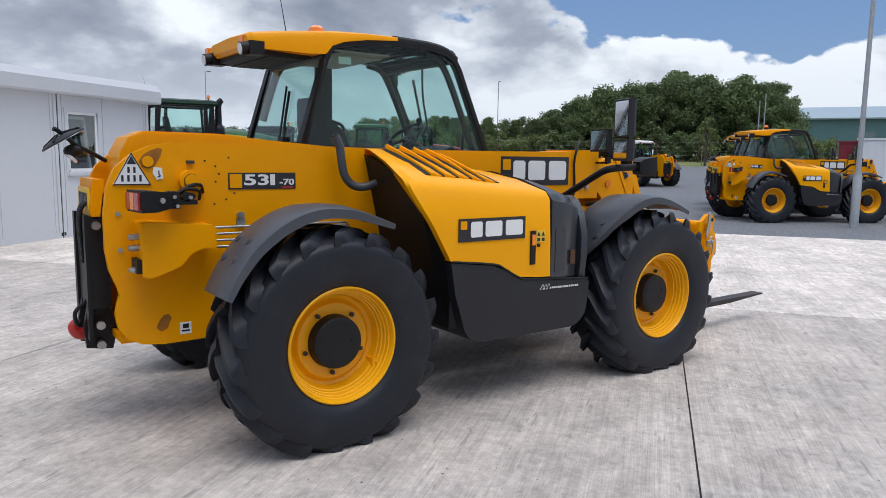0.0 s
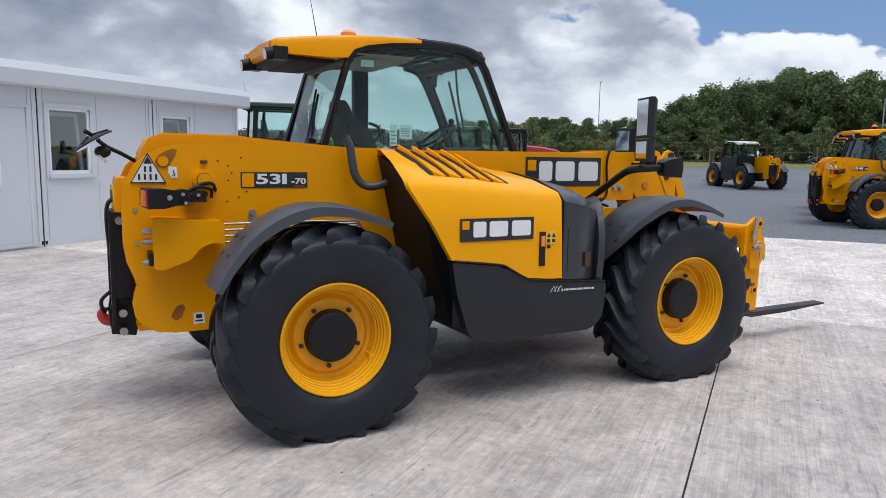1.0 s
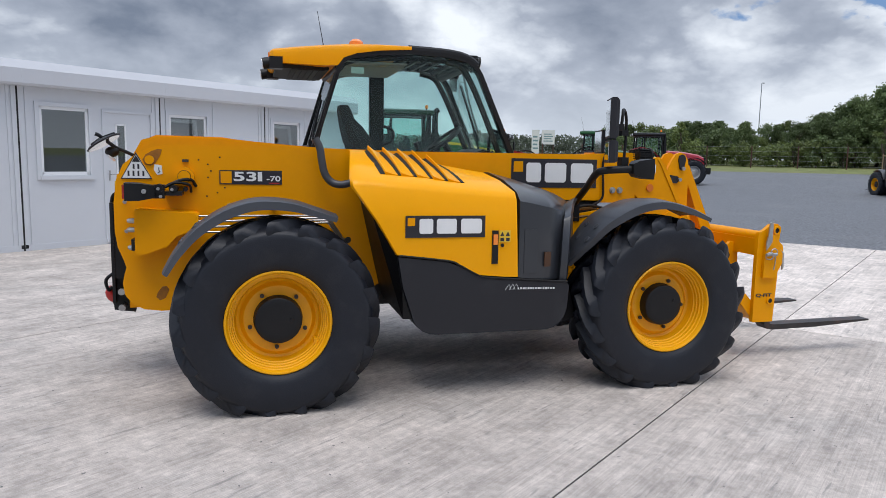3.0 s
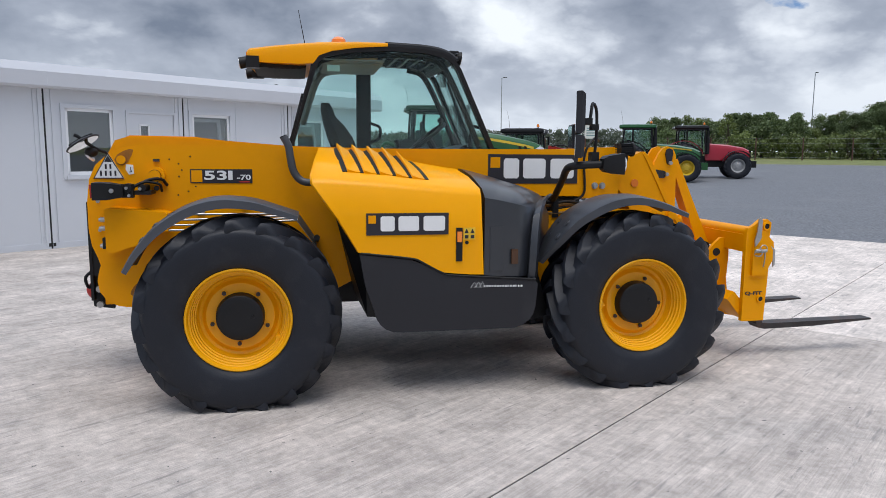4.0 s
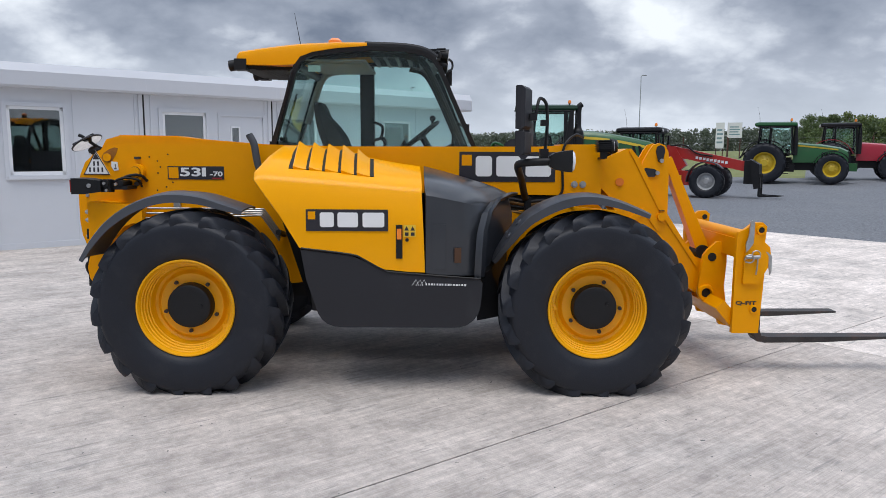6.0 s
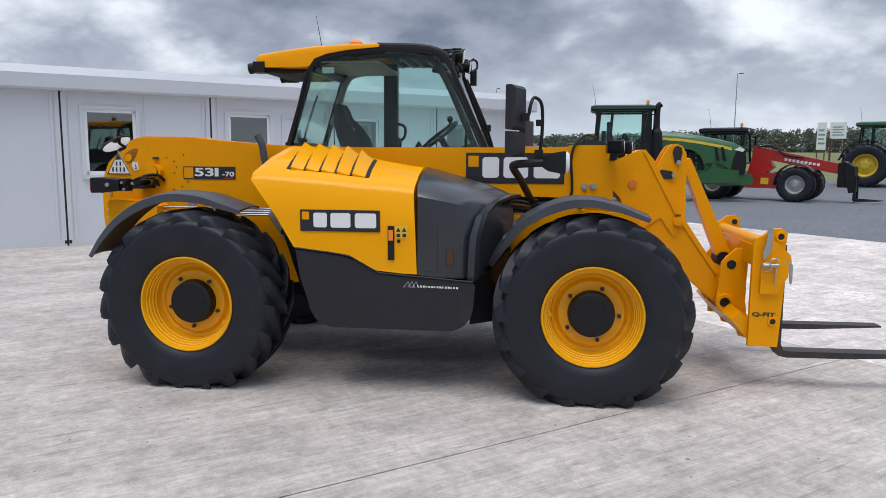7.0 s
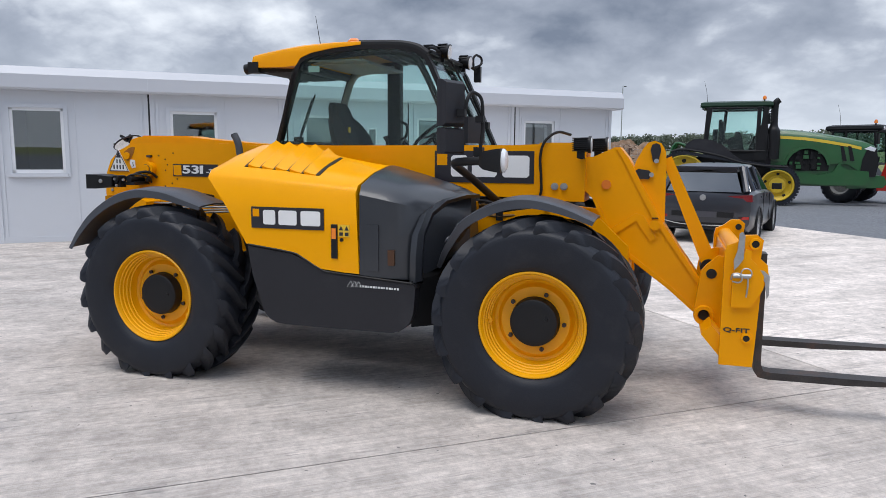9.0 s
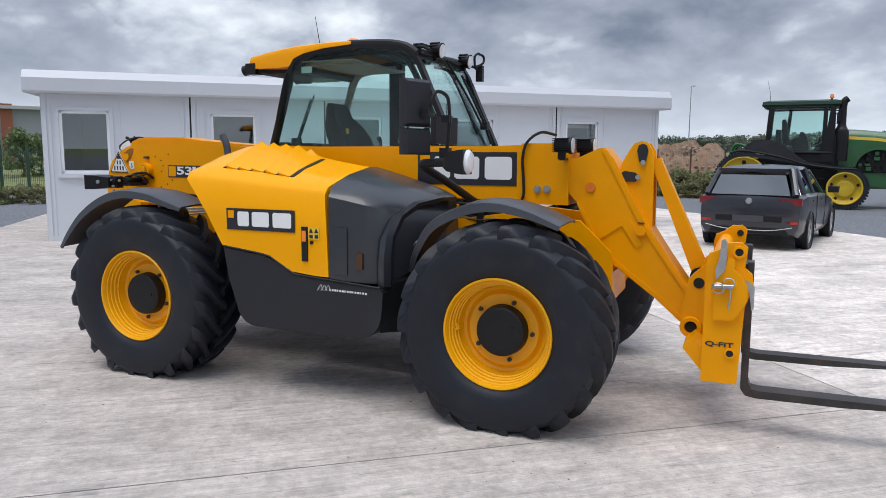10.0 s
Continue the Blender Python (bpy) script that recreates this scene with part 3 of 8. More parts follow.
def logo_plate(root, x0, x1, z0, z1, y):
    """A dark plate with a small yellow square and three plain white slabs."""
    bm = bm_new()
    box(bm, x0, x1, y - 0.003, y, z0, z1, 0.0)
    plate = part("logo_plate", bm, DECAL, root)
    h, w = z1 - z0, x1 - x0
    bm = bm_new()
    box(bm, x0 + 0.025 * w, x0 + 0.025 * w + 0.34 * h, y - 0.006, y - 0.0035, z1 - 0.46 * h, z1 - 0.10 * h)
    part("logo_square", bm, YELLOW, plate)
    q0, q1, r = z0 + 0.18 * h, z1 - 0.14 * h, 0.07 * h
    for a, b in ((0.17, 0.34), (0.385, 0.635), (0.69, 0.955)):
        a, b = x0 + a * w, x0 + b * w
        part("logo_block", prism(bm_new(), [(a + r, q0), (b - r, q0), (b, q0 + r), (b, q1 - r), (b - r, q1), (a + r, q1), (a, q1 - r), (a, q0 + r)], y - 0.006, y - 0.0035), WHITE, plate)
    return plate


def tyre_mesh(rad, rim, width, lugs=19, lug_h=0.042, phase=0.0, flat=None):
    """A tractor tyre: bulging smooth side walls up to a shoulder line, then long curved lugs, steep on the driving side."""
    bm = bm_new()
    hw, R = width / 2, rad - lug_h
    sh = rim + (rad - rim) * 0.67     # shoulder line
    prof = [(rim - 0.008, -hw * 0.70), (rim + 0.002, -hw * 0.81), (rim + 0.012, -hw * 0.865), (rim + 0.030, -hw * 0.90), (rim + 0.036, -hw * 0.925), (rim + 0.07, -hw * 0.965), (rim + (sh - rim) * 0.6, -hw), (sh - 0.014, -hw * 1.0), (sh + 0.010, -hw * 0.985), (sh + 0.026, -hw * 0.95), (R - 0.022, -hw * 0.87), (R - 0.004, -hw * 0.74), (R, -hw * 0.5), (R + 0.004, 0)]
    prof = prof + [(r, -y) for r, y in prof[-2::-1]]
    lathe(bm, prof, 80)
    step = 2 * math.pi / lugs
    # place across, turn, top, lead half-width, trailing half-width at top and foot, foot
    rows = [(-0.05, -0.44, rad - 0.003, 0.028, 0.020, 0.055, R - 0.02), (0.22, -0.36, rad, 0.028, 0.022, 0.066, R - 0.02), (0.48, -0.24, rad, 0.029, 0.023, 0.080, R - 0.02), (0.68, -0.14, rad - 0.004, 0.031, 0.024, 0.098, R - 0.03), (0.82, -0.075, rad - 0.013, 0.032, 0.024, 0.118, R - 0.045), (0.925, -0.035, rad - 0.022, 0.032, 0.022, 0.132, R - 0.055), (0.98, -0.012, rad - 0.050, 0.029, 0.018, 0.135, R - 0.075), (0.985, 0.010, sh + 0.030, 0.020, 0.012, 0.110, sh + 0.008), (0.98, 0.022, sh + 0.004, 0.006, 0.004, 0.080, sh - 0.012)]
    for s in (-1, 1):
        for i in range(lugs):
            a0 = i * step + (0.5 * step if s > 0 else 0) + phase
            st = []
            for k, (u, ang, top, lead, trail, foot, base) in enumerate(rows):
                y = s * hw * u
                a = a0 + ang
                yb = y * (0.88 if k >= 5 else 1.0)
                l0, l1, t0, t1 = (lead + 0.006) / rad, lead / rad, foot / rad, trail / rad
                st.append([(math.cos(a - t0) * base, yb, math.sin(a - t0) * base), (math.cos(a - t1) * top, y, math.sin(a - t1) * top), (math.cos(a + l1) * top, y, math.sin(a + l1) * top), (math.cos(a + l0) * base, yb, math.sin(a + l0) * base)])
            loft(bm, st)
    if flat:   # the tread is pressed flat where it stands
        for v in bm.verts:
            if v.co.z < -flat:
                v.co.z = -flat + 0.12 * (v.co.z + flat)
    return bm


def one_piece(me):
    """Tie loose lugs and ribs to the carcass with small webs inside the rubber, so that the tyre is one body."""
    bm = bm_new()
    bm.from_mesh(me)
    bm.verts.ensure_lookup_table()
    left, groups = set(bm.verts), []
    while left:
        seed = left.pop()
        group, stack = [seed], [seed]
        while stack:
            for e in stack.pop().link_edges:
                for v in e.verts:
                    if v in left:
                        left.discard(v)
                        group.append(v)
                        stack.append(v)
        groups.append(group)
    groups.sort(key=len)
    carcass = groups[-1]
    where = np.array([v.co[:] for v in carcass])
    for g in groups[:-1]:
        low = min(g, key=lambda v: v.co.x ** 2 + v.co.z ** 2)
        mate = low.link_edges[0].other_vert(low)
        near = carcass[int(np.argmin(((where - np.array(low.co[:])) ** 2).sum(1)))]
        bm.faces.new((low, mate, near))
    bm.to_mesh(me)
    bm.free()
    return me


def wheel(root, x, y, z, side, spin, tyre_me, rim_me, hub_me, bolt_me, valve_me):
    """side -1: the outer face looks to -y."""
    at = Matrix.Translation((x, y, z)) @ Matrix.Rotation(0 if side < 0 else math.pi, 4, "Z")
    w = part("wheel", rim_me, None, root, at=at)
    part("tyre", tyre_me, None, w, "black rubber tyre with deep chevron lugs")
    part("hub", hub_me, None, w, "matt black hub cap", at=Matrix.Rotation(spin, 4, "Y"))
    for k in range(10):
        if k % 2 == 0:
            part("wheel_nut", bolt_me, None, w, at=Matrix.Rotation(2 * math.pi * k / 10 + spin, 4, "Y"))
    part("valve", valve_me, None, w, at=Matrix.Rotation(radians(149) if x > 1 else 0.0, 4, "Y"))
    return w


def rim_mesh():
    bm = bm_new()
    lathe(bm, [(r * 0.963, y) for r, y in ((0.330, -0.180), (0.343, -0.190), (0.344, -0.203), (0.338, -0.209), (0.330, -0.207), (0.324, -0.196), (0.319, -0.176), (0.312, -0.172), (0.309, -0.152), (0.302, -0.148), (0.299, -0.128), (0.292, -0.124), (0.289, -0.104), (0.282, -0.100), (0.278, -0.070), (0.268, -0.050), (0.250, -0.040), (0.238, -0.046), (0.231, -0.058), (0.222, -0.064), (0.160, -0.064), (0.10, -0.056), (0.10, 0.05), (0.26, 0.06), (0.30, 0.1), (0.330, 0.18), (0.340, 0.192))], 72)
    return bm


def hub_mesh():
    bm = bm_new()
    lathe(bm, [(0.001, -0.138), (0.10, -0.138), (0.136, -0.137), (0.145, -0.131), (0.149, -0.120), (0.153, -0.066), (0.158, -0.060), (0.001, -0.04)], 44, False)
    lathe(bm, [(0.001, -0.143), (0.010, -0.143), (0.012, -0.138), (0.001, -0.136)], 12, False, Matrix.Translation((0.075, 0, 0.035)))
    return bm


def bolt_mesh():
    bm = bm_new()
    m = Matrix.Translation((0.181, 0.0, 0))
    lathe(bm, [(0.001, -0.092), (0.006, -0.092), (0.008, -0.087), (0.013, -0.086), (0.014, -0.072), (0.001, -0.070)], 12, False, m)
    return bm


def fender(root, pts, y0, y1, name, taper=0.0, sweep=(0, 0, 0)):
    """A curved mudguard shell with a turned-down lip and holes near its rear."""
    path = smooth_path([(x, 0, z) for x, z in pts], 6)
    k = len(path)
    secs = []
    for i, p in enumerate(path):
        d = (path[min(i + 1, k - 1)] - path[max(i - 1, 0)]).normalized()
        nrm = Vector((-d.z, 0, d.x))
        if nrm.z < 0 and i > 3:
            nrm = -nrm
        cx = Vector((sum(q[0] for q in pts) / len(pts), 0, 0.6))
        if nrm.dot(p - cx) < 0:
            nrm = -nrm
        t = 0.012
        edge = min(1.0, 0.55 + 0.45 * math.sin(math.pi * i / (k - 1)))
        row = [(y0, -0.062 * edge), (y0 + 0.003, -0.008), (y0 + 0.02, 0.0), ((y0 + y1) / 2, 0.012), (y1 - 0.02, 0.0), (y1, -0.01)]
        under = [(y1, -0.01 - t), (y1 - 0.025, -t), ((y0 + y1) / 2, 0.012 - t), (y0 + 0.03, -t), (y0 + 0.014, -0.012 - t), (y0 + 0.010, -0.062 * edge)]
        pull = taper * max(0.0, 1 - 2.6 * i / (k - 1)) ** 1.3
        pull_all = float(np.interp(i / (k - 1), (0, 0.5, 1), sweep))
        secs.append([Vector((p.x, y + pull_all + pull * (y1 - y) / (y1 - y0), p.z)) + nrm * h for y, h in row + under])
    f = part(name, loft(bm_new(), secs), FENDER, root, "dark grey moulded plastic mudguard")
    for i, yy in ((int(k * 0.20), y0 + 0.13), (int(k * 0.28), y0 + 0.13), (int(k * 0.20), y0 + 0.28), (int(k * 0.28), y0 + 0.28)):
        p = path[i]
        d = (path[i + 1] - path[i - 1]).normalized()
        nrm = Vector((-d.z, 0, d.x))
        if nrm.z < 0:
            nrm = -nrm
        c = Vector((p.x, yy + float(np.interp(i / (k - 1), (0, 0.5, 1), sweep)), p.z)) + nrm * 0.004
        bm = bm_new()
        cyl(bm, c, c + nrm * 0.009, 0.026, 0.024, 16, 0.003)
        cyl(bm, c + nrm * 0.008, c + nrm * 0.013, 0.011, 0.010, 10)
        part("fixing_washer", bm, FENDER, f)
    return f


def telehandler(model):
    root = thing("telehandler", "yellow and charcoal telescopic handler with a low boom and pallet forks", "telehandler")
    P = lambda name, bm, m, label="", parent=None: part(name, bm, m, root if parent is None else parent, label)

    # -- wheels
    tyres = [one_piece(finish(tyre_mesh(0.652, 0.324, 0.47, lug_h=0.050, phase=ph, flat=0.588), "tyre", RUBBER, 46)) for ph in (0.0, 0.2)]
    rim = finish(rim_mesh(), "rim", RIM)
    hub = finish(hub_mesh(), "hub", BLACK)
    nut = finish(bolt_mesh(), "wheel_nut", FORK)
    bm = bm_new()
    tube(bm, [(0.235, -0.07, -0.14), (0.24, -0.10, -0.145), (0.25, -0.14, -0.15)], 0.009, 8, 3)
    box(bm, 0.222, 0.262, -0.125, -0.05, -0.17, -0.125, 0.008)
    valve = finish(bm, "valve", RIM)
    for x, y, side, spin in ((0, -0.98, -1, 0.37), (2.75, -0.98, -1, 0.06), (0, 0.98, 1, 0.8), (2.75, 0.98, 1, 0.5)):
        wheel(root, x, y, 0.592, side, spin, tyres[0 if x < 1 else 1], rim, hub, nut, valve)
    bm = bm_new()
    for x in (0, 2.75):
        cyl(bm, (x, -0.80, 0.6), (x, 0.80, 0.6), 0.085, n=20)
        cyl(bm, (x, -0.20, 0.6), (x, 0.20, 0.6), 0.19, n=24, bev=0.03)
        for s in (-1, 1):
            box(bm, x - 0.14, x + 0.14, s * 0.72 - 0.09, s * 0.72 + 0.09, 0.46, 0.78, 0.04)
            cyl(bm, (x + 0.17, s * 0.15, 0.66), (x + 0.17, s * 0.66, 0.66), 0.03, n=12)
    P("axle", bm, BLACK, "dark axles with hubs and steering rams")

    # -- chassis: two deep side plates with the boom between them
    rear = [(-1.0, 0.66), (-0.955, 0.595), (-0.88, 0.555), (-0.77, 0.54), (-0.46, 0.545), (0.02, 0.58), (0.66, 0.64), (0.78, 0.70), (0.80, 1.1), (0.80, 1.655), (0.45, 1.672), (0.06, 1.69), (-0.55, 1.692), (-0.68, 1.69), (-0.80, 1.672), (-0.90, 1.625), (-0.985, 1.55), (-1.03, 1.45), (-1.05, 1.30), (-1.05, 1.10), (-1.035, 0.99), (-1.0, 0.90), (-0.985, 0.85), (-1.0, 0.80), (-1.012, 0.74)]
    P("side_plate", prism(bm_new(), rear, -0.42, -0.375, 0.006), YELLOW, "yellow painted steel chassis side plate")
    P("side_plate", prism(bm_new(), rear, 0.13, 0.175, 0.006), YELLOW)
    # shaped hole near the top of the plate, as a flat shade-coloured patch, and the pivot pin boss
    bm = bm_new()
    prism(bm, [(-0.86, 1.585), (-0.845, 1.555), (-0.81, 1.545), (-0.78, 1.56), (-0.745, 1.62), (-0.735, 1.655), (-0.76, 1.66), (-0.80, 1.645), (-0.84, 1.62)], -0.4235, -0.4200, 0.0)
    P("plate_opening", bm, SHADEDYELLOW)
    bm = bm_new()
    cyl(bm, (-0.815, -0.37, 1.585), (-0.815, -0.435, 1.585), 0.03, n=16, bev=0.006)
    P("pin_end", bm, YELLOW)
    bm = bm_new()
    cyl(bm, (-0.592, -0.415, 1.475), (-0.592, -0.475, 1.475), 0.064, n=28, bev=0.012)
    cyl(bm, (-0.592, -0.45, 1.475), (-0.592, -0.495, 1.475), 0.040, n=24, bev=0.008)
    boss = P("boom_pivot", bm, YELLOW, "round yellow boom pivot boss")
    bm = bm_new()
    lathe(bm, [(0.039, -0.472), (0.042, -0.479), (0.045, -0.472)], 28, False, Matrix.Translation((-0.592, 0, 1.475)))
    part("boss_groove", bm, BLACK, boss)
    bm = bm_new()
    cyl(bm, (-0.587, -0.435, 1.390), (-0.587, -0.47, 1.390), 0.018, n=6, bev=0.003)
    box(bm, -0.605, -0.565, -0.445, -0.42, 1.574, 1.592, 0.003)
    part("boss_bolt", bm, FORK, boss)
    for x, z in ((-0.50, 1.59), (-0.44, 1.56), (-0.42, 1.515), (-0.44, 1.47), (-0.36, 1.61), (-0.33, 1.40), (-0.38, 1.365), (-0.45, 1.34)):
        P("bolt_hole", cyl(bm_new(), (x, -0.4195, z), (x, -0.4225, z), 0.006, n=8), DARK)
    bm = bm_new()
    for x, z in ((-0.98, 1.30), (-0.975, 1.10)):
        cyl(bm, (x, -0.418, z), (x, -0.43, z), 0.014, n=6)
    cyl(bm, (-0.30, -0.418, 1.27), (-0.30, -0.45, 1.27), 0.022, n=8, bev=0.004)
    box(bm, -0.325, -0.275, -0.44, -0.42, 1.20, 1.25, 0.004)
    P("bolt", bm, ZINC)
    # slot drawn as a flat patch, its shade put into the colour
    bm = bm_new()
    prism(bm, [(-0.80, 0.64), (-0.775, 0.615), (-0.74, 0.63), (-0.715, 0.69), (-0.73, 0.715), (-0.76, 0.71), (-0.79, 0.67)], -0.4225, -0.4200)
    P("plate_slot", bm, SHADEDYELLOW)
    bm = bm_new()
    box(bm, -0.67, -0.605, -0.4225, -0.4202, 0.585, 0.655)
    tag = P("data_label", bm, WHITE)
    bm = bm_new()
    box(bm, -0.66, -0.615, -0.4245, -0.4227, 0.60, 0.61)
    box(bm, -0.655, -0.62, -0.4245, -0.4227, 0.62, 0.645)
    part("print", bm, DECAL, tag)
    # flanges and plates between the side plates at the rear
    bm = bm_new()
    box(bm, -1.0, -0.90, -0.37, 0.13, 1.28, 1.40, 0.01)
    box(bm, -0.98, -0.55, -0.37, 0.13, 0.56, 0.60, 0.006)
    box(bm, -0.90, -0.86, -0.37, 0.13, 0.60, 1.30, 0.004)
    P("cross_member", bm, YELLOW)
    bm = bm_new()
    prism(bm, [(-1.06, 1.48), (-1.08, 1.30), (-1.075, 1.26), (-1.03, 1.26), (-1.0, 1.48)], -0.20, 0.20, 0.01)
    plate = P("number_plate_panel", bm, YELLOW, "yellow rear panel carrying a number plate")
    bm = bm_new()
    box(bm, -1.094, -1.082, -0.16, 0.16, 1.30, 1.43, 0.003, Matrix.Translation((0.012, 0, 0)))
    pl = part("number_plate", bm, WARN, plate, "yellow number plate")
    bm = bm_new()
    for i in range(6):
        box(bm, -1.085, -1.0828, -0.13 + i * 0.045, -0.10 + i * 0.045, 1.33, 1.40)
    part("plate_bar", bm, DECAL, pl)
    # belly: dark frame between the axles
    bm = bm_new()
    box(bm, -0.5, 3.05, -0.36, 0.36, 0.52, 0.86, 0.03)
    box(bm, 0.3, 2.5, -0.30, 1.0, 0.62, 1.05, 0.04)
    P("chassis", bm, BLACK, "dark main frame between the axles")
    bm = bm_new()
    prism(bm, [(2.15, 0.62), (3.18, 0.62), (3.28, 0.74), (3.26, 1.0), (3.05, 1.20), (2.6, 1.24), (2.2, 1.18)], -0.40, -0.36, 0.008)
    prism(bm, [(2.15, 0.62), (3.18, 0.62), (3.28, 0.74), (3.26, 1.0), (3.05, 1.20), (2.6, 1.24), (2.2, 1.18)], 0.28, 0.32, 0.008)
    box(bm, 3.16, 3.26, -0.36, 0.28, 0.66, 0.86, 0.01)
    box(bm, 1.9, 2.2, -0.40, -0.36, 0.62, 1.28, 0.008)
    P("front_frame", bm, YELLOW, "yellow front chassis frame")
    # black tow hitch with a red hook
    bm = bm_new()
    box(bm, -1.10, -0.99, -0.20, 0.18, 0.74, 1.27, 0.012)
    box(bm, -1.115, -1.095, -0.21, -0.15, 0.56, 1.28, 0.006)
    box(bm, -1.115, -1.095, 0.13, 0.19, 0.56, 1.28, 0.006)
    hitch = P("tow_hitch", bm, BLACK, "black vertical tow hitch frame")
    bm = bm_new()
    prism(bm, [(-1.12, 0.50), (-0.98, 0.48), (-0.95, 0.60), (-1.0, 0.78), (-1.10, 0.78), (-1.13, 0.62)], -0.13, -0.09, 0.008)
    prism(bm, [(-1.12, 0.50), (-0.98, 0.48), (-0.95, 0.60), (-1.0, 0.78), (-1.10, 0.78), (-1.13, 0.62)], 0.07, 0.11, 0.008)
    for z in (0.53, 0.62, 0.72):
        cyl(bm, (-1.05, -0.16, z), (-1.05, 0.14, z), 0.022, n=14, bev=0.004)
    tube(bm, [(-1.10, -0.1, 0.78), (-1.17, -0.12, 0.72), (-1.16, -0.10, 0.64), (-1.14, -0.08, 0.66)], 0.012, 8, 4)
    part("hitch_jaw", bm, BLACK, hitch)
    bm = bm_new()
    tube(bm, [(-0.98, -0.01, 0.585), (-1.08, -0.01, 0.565), (-1.145, -0.01, 0.57), (-1.17, -0.01, 0.61), (-1.15, -0.01, 0.65)], [0.034, 0.036, 0.036, 0.03, 0.018], 12, 5)
    part("tow_hook", bm, RED, hitch, "red cast tow hook")
    for z in (0.53, 0.645, 1.22):
        part("hitch_pin", cyl(bm_new(), (-1.055, -0.20, z), (-1.055, -0.225, z), 0.024, n=16), ZINC, hitch)
    bm = bm_new()
    for i in range(3):
        tube(bm, [(-1.0, -0.12 + 0.03 * i, 1.33), (-1.09, -0.12 + 0.03 * i, 1.34), (-1.12, -0.11 + 0.03 * i, 1.25), (-1.11, -0.1 + 0.03 * i, 1.0)], 0.011, 8, 5)
    P("rear_hose", bm, BLACK)

    # -- boom
    boom = [(-0.90, 1.36), (2.90, 1.305), (2.94, 1.34), (2.94, 1.68), (2.90, 1.705), (2.45, 1.684), (1.0, 1.678), (0.35, 1.690), (-0.12, 1.725), (-0.32, 1.745), (-0.80, 1.745), (-0.88, 1.72), (-0.93, 1.63), (-0.93, 1.45)]
    P("boom", prism(bm_new(), boom, -0.29, 0.02, 0.018), YELLOW, "long yellow box-section boom")
    bm = bm_new()
    prism(bm, [(-0.84, 1.735), (-0.79, 1.757), (-0.35, 1.752), (-0.22, 1.735)], -0.24, -0.02, 0.006)
    P("boom_cap", bm, YELLOW)
    bm = bm_new()
    box(bm, 2.62, 2.945, -0.293, 0.023, 1.292, 1.702, 0.014)
    P("boom_collar", bm, YELLOW)
    bm = bm_new()
    for x in (2.735, 2.80):
        cyl(bm, (x, -0.29, 1.395), (x, -0.315, 1.395), 0.017, n=12, bev=0.003)
        cyl(bm, (x, -0.29, 1.395), (x, -0.302, 1.395), 0.026, n=16, bev=0.003)
    P("wear_pad_bolt", bm, ZINC)
    # boom head: bent gooseneck of two plates
    nose = [(2.86, 1.60), (2.995, 1.605), (3.14, 1.672), (3.175, 1.672), (3.235, 1.60), (3.33, 1.42), (3.46, 1.19), (3.60, 0.98), (3.75, 0.77), (3.79, 0.68), (3.81, 0.60), (3.78, 0.53), (3.71, 0.55), (3.53, 0.705), (3.22, 0.935), (3.12, 1.05), (3.06, 1.19), (3.0, 1.315), (2.95, 1.365), (2.86, 1.37)]
    P("boom_head", prism(bm_new(), nose, -0.275, 0.005, 0.016), YELLOW, "yellow cranked boom head")
    bm = bm_new()
    prism(bm, [(3.125, 1.105), (3.295, 1.222), (3.35, 1.205), (3.44, 1.055), (3.40, 1.03), (3.30, 1.17), (3.15, 1.065)], -0.286, -0.272, 0.006)
    prism(bm, [(3.155, 1.655), (3.175, 1.668), (3.23, 1.598), (3.45, 1.19), (3.74, 0.77), (3.72, 0.75), (3.41, 1.19), (3.19, 1.60)], -0.284, -0.273, 0.005)
    prism(bm, [(3.0, 1.31), (3.06, 1.19), (3.125, 1.05), (3.225, 0.94), (3.53, 0.71), (3.70, 0.56), (3.72, 0.58), (3.54, 0.735), (3.235, 0.965), (3.14, 1.07), (3.08, 1.20), (3.02, 1.32)], -0.284, -0.273, 0.005)
    cyl(bm, (3.425, -0.27, 1.145), (3.425, -0.31, 1.145), 0.034, n=20, bev=0.008)
    P("head_stiffener", bm, YELLOW)
    bm = bm_new()
    box(bm, 3.405, 3.445, -0.300, -0.284, 1.19, 1.196)
    P("grease_mark", bm, DARK)
    # ear with two pins, and the tilt link
    ear = [(3.24, 1.44), (3.285, 1.585), (3.325, 1.66), (3.355, 1.702), (3.40, 1.717), (3.445, 1.70), (3.474, 1.65), (3.483, 1.57), (3.488, 1.16), (3.40, 1.16)]
    bm = bm_new()
    prism(bm, ear, -0.235, -0.205, 0.006)
    prism(bm, ear, -0.065, -0.035, 0.006)
    box(bm, 3.25, 3.45, -0.205, -0.065, 1.35, 1.40)
    P("link_ear", bm, YELLOW, "yellow twin lug on the boom head")
    bm = bm_new()
    prism(bm, [(3.375, 1.655), (3.385, 1.69), (3.41, 1.70), (3.435, 1.69), (3.445, 1.655), (3.43, 1.58), (3.415, 1.565), (3.395, 1.575)], -0.25, -0.232, 0.004)
    prism(bm, [(3.27, 1.505), (3.30, 1.525), (3.37, 1.515), (3.395, 1.49), (3.37, 1.455), (3.31, 1.455)], -0.25, -0.232, 0.004)
    P("pin_keeper", bm, PLASTIC)
    bm = bm_new()
    for x, z in ((3.417, 1.58), (3.388, 1.486)):
        cyl(bm, (x, -0.25, z), (x, -0.268, z), 0.016, n=12, bev=0.004)
        cyl(bm, (x, -0.22, z), (x, -0.02, z), 0.035, n=16)
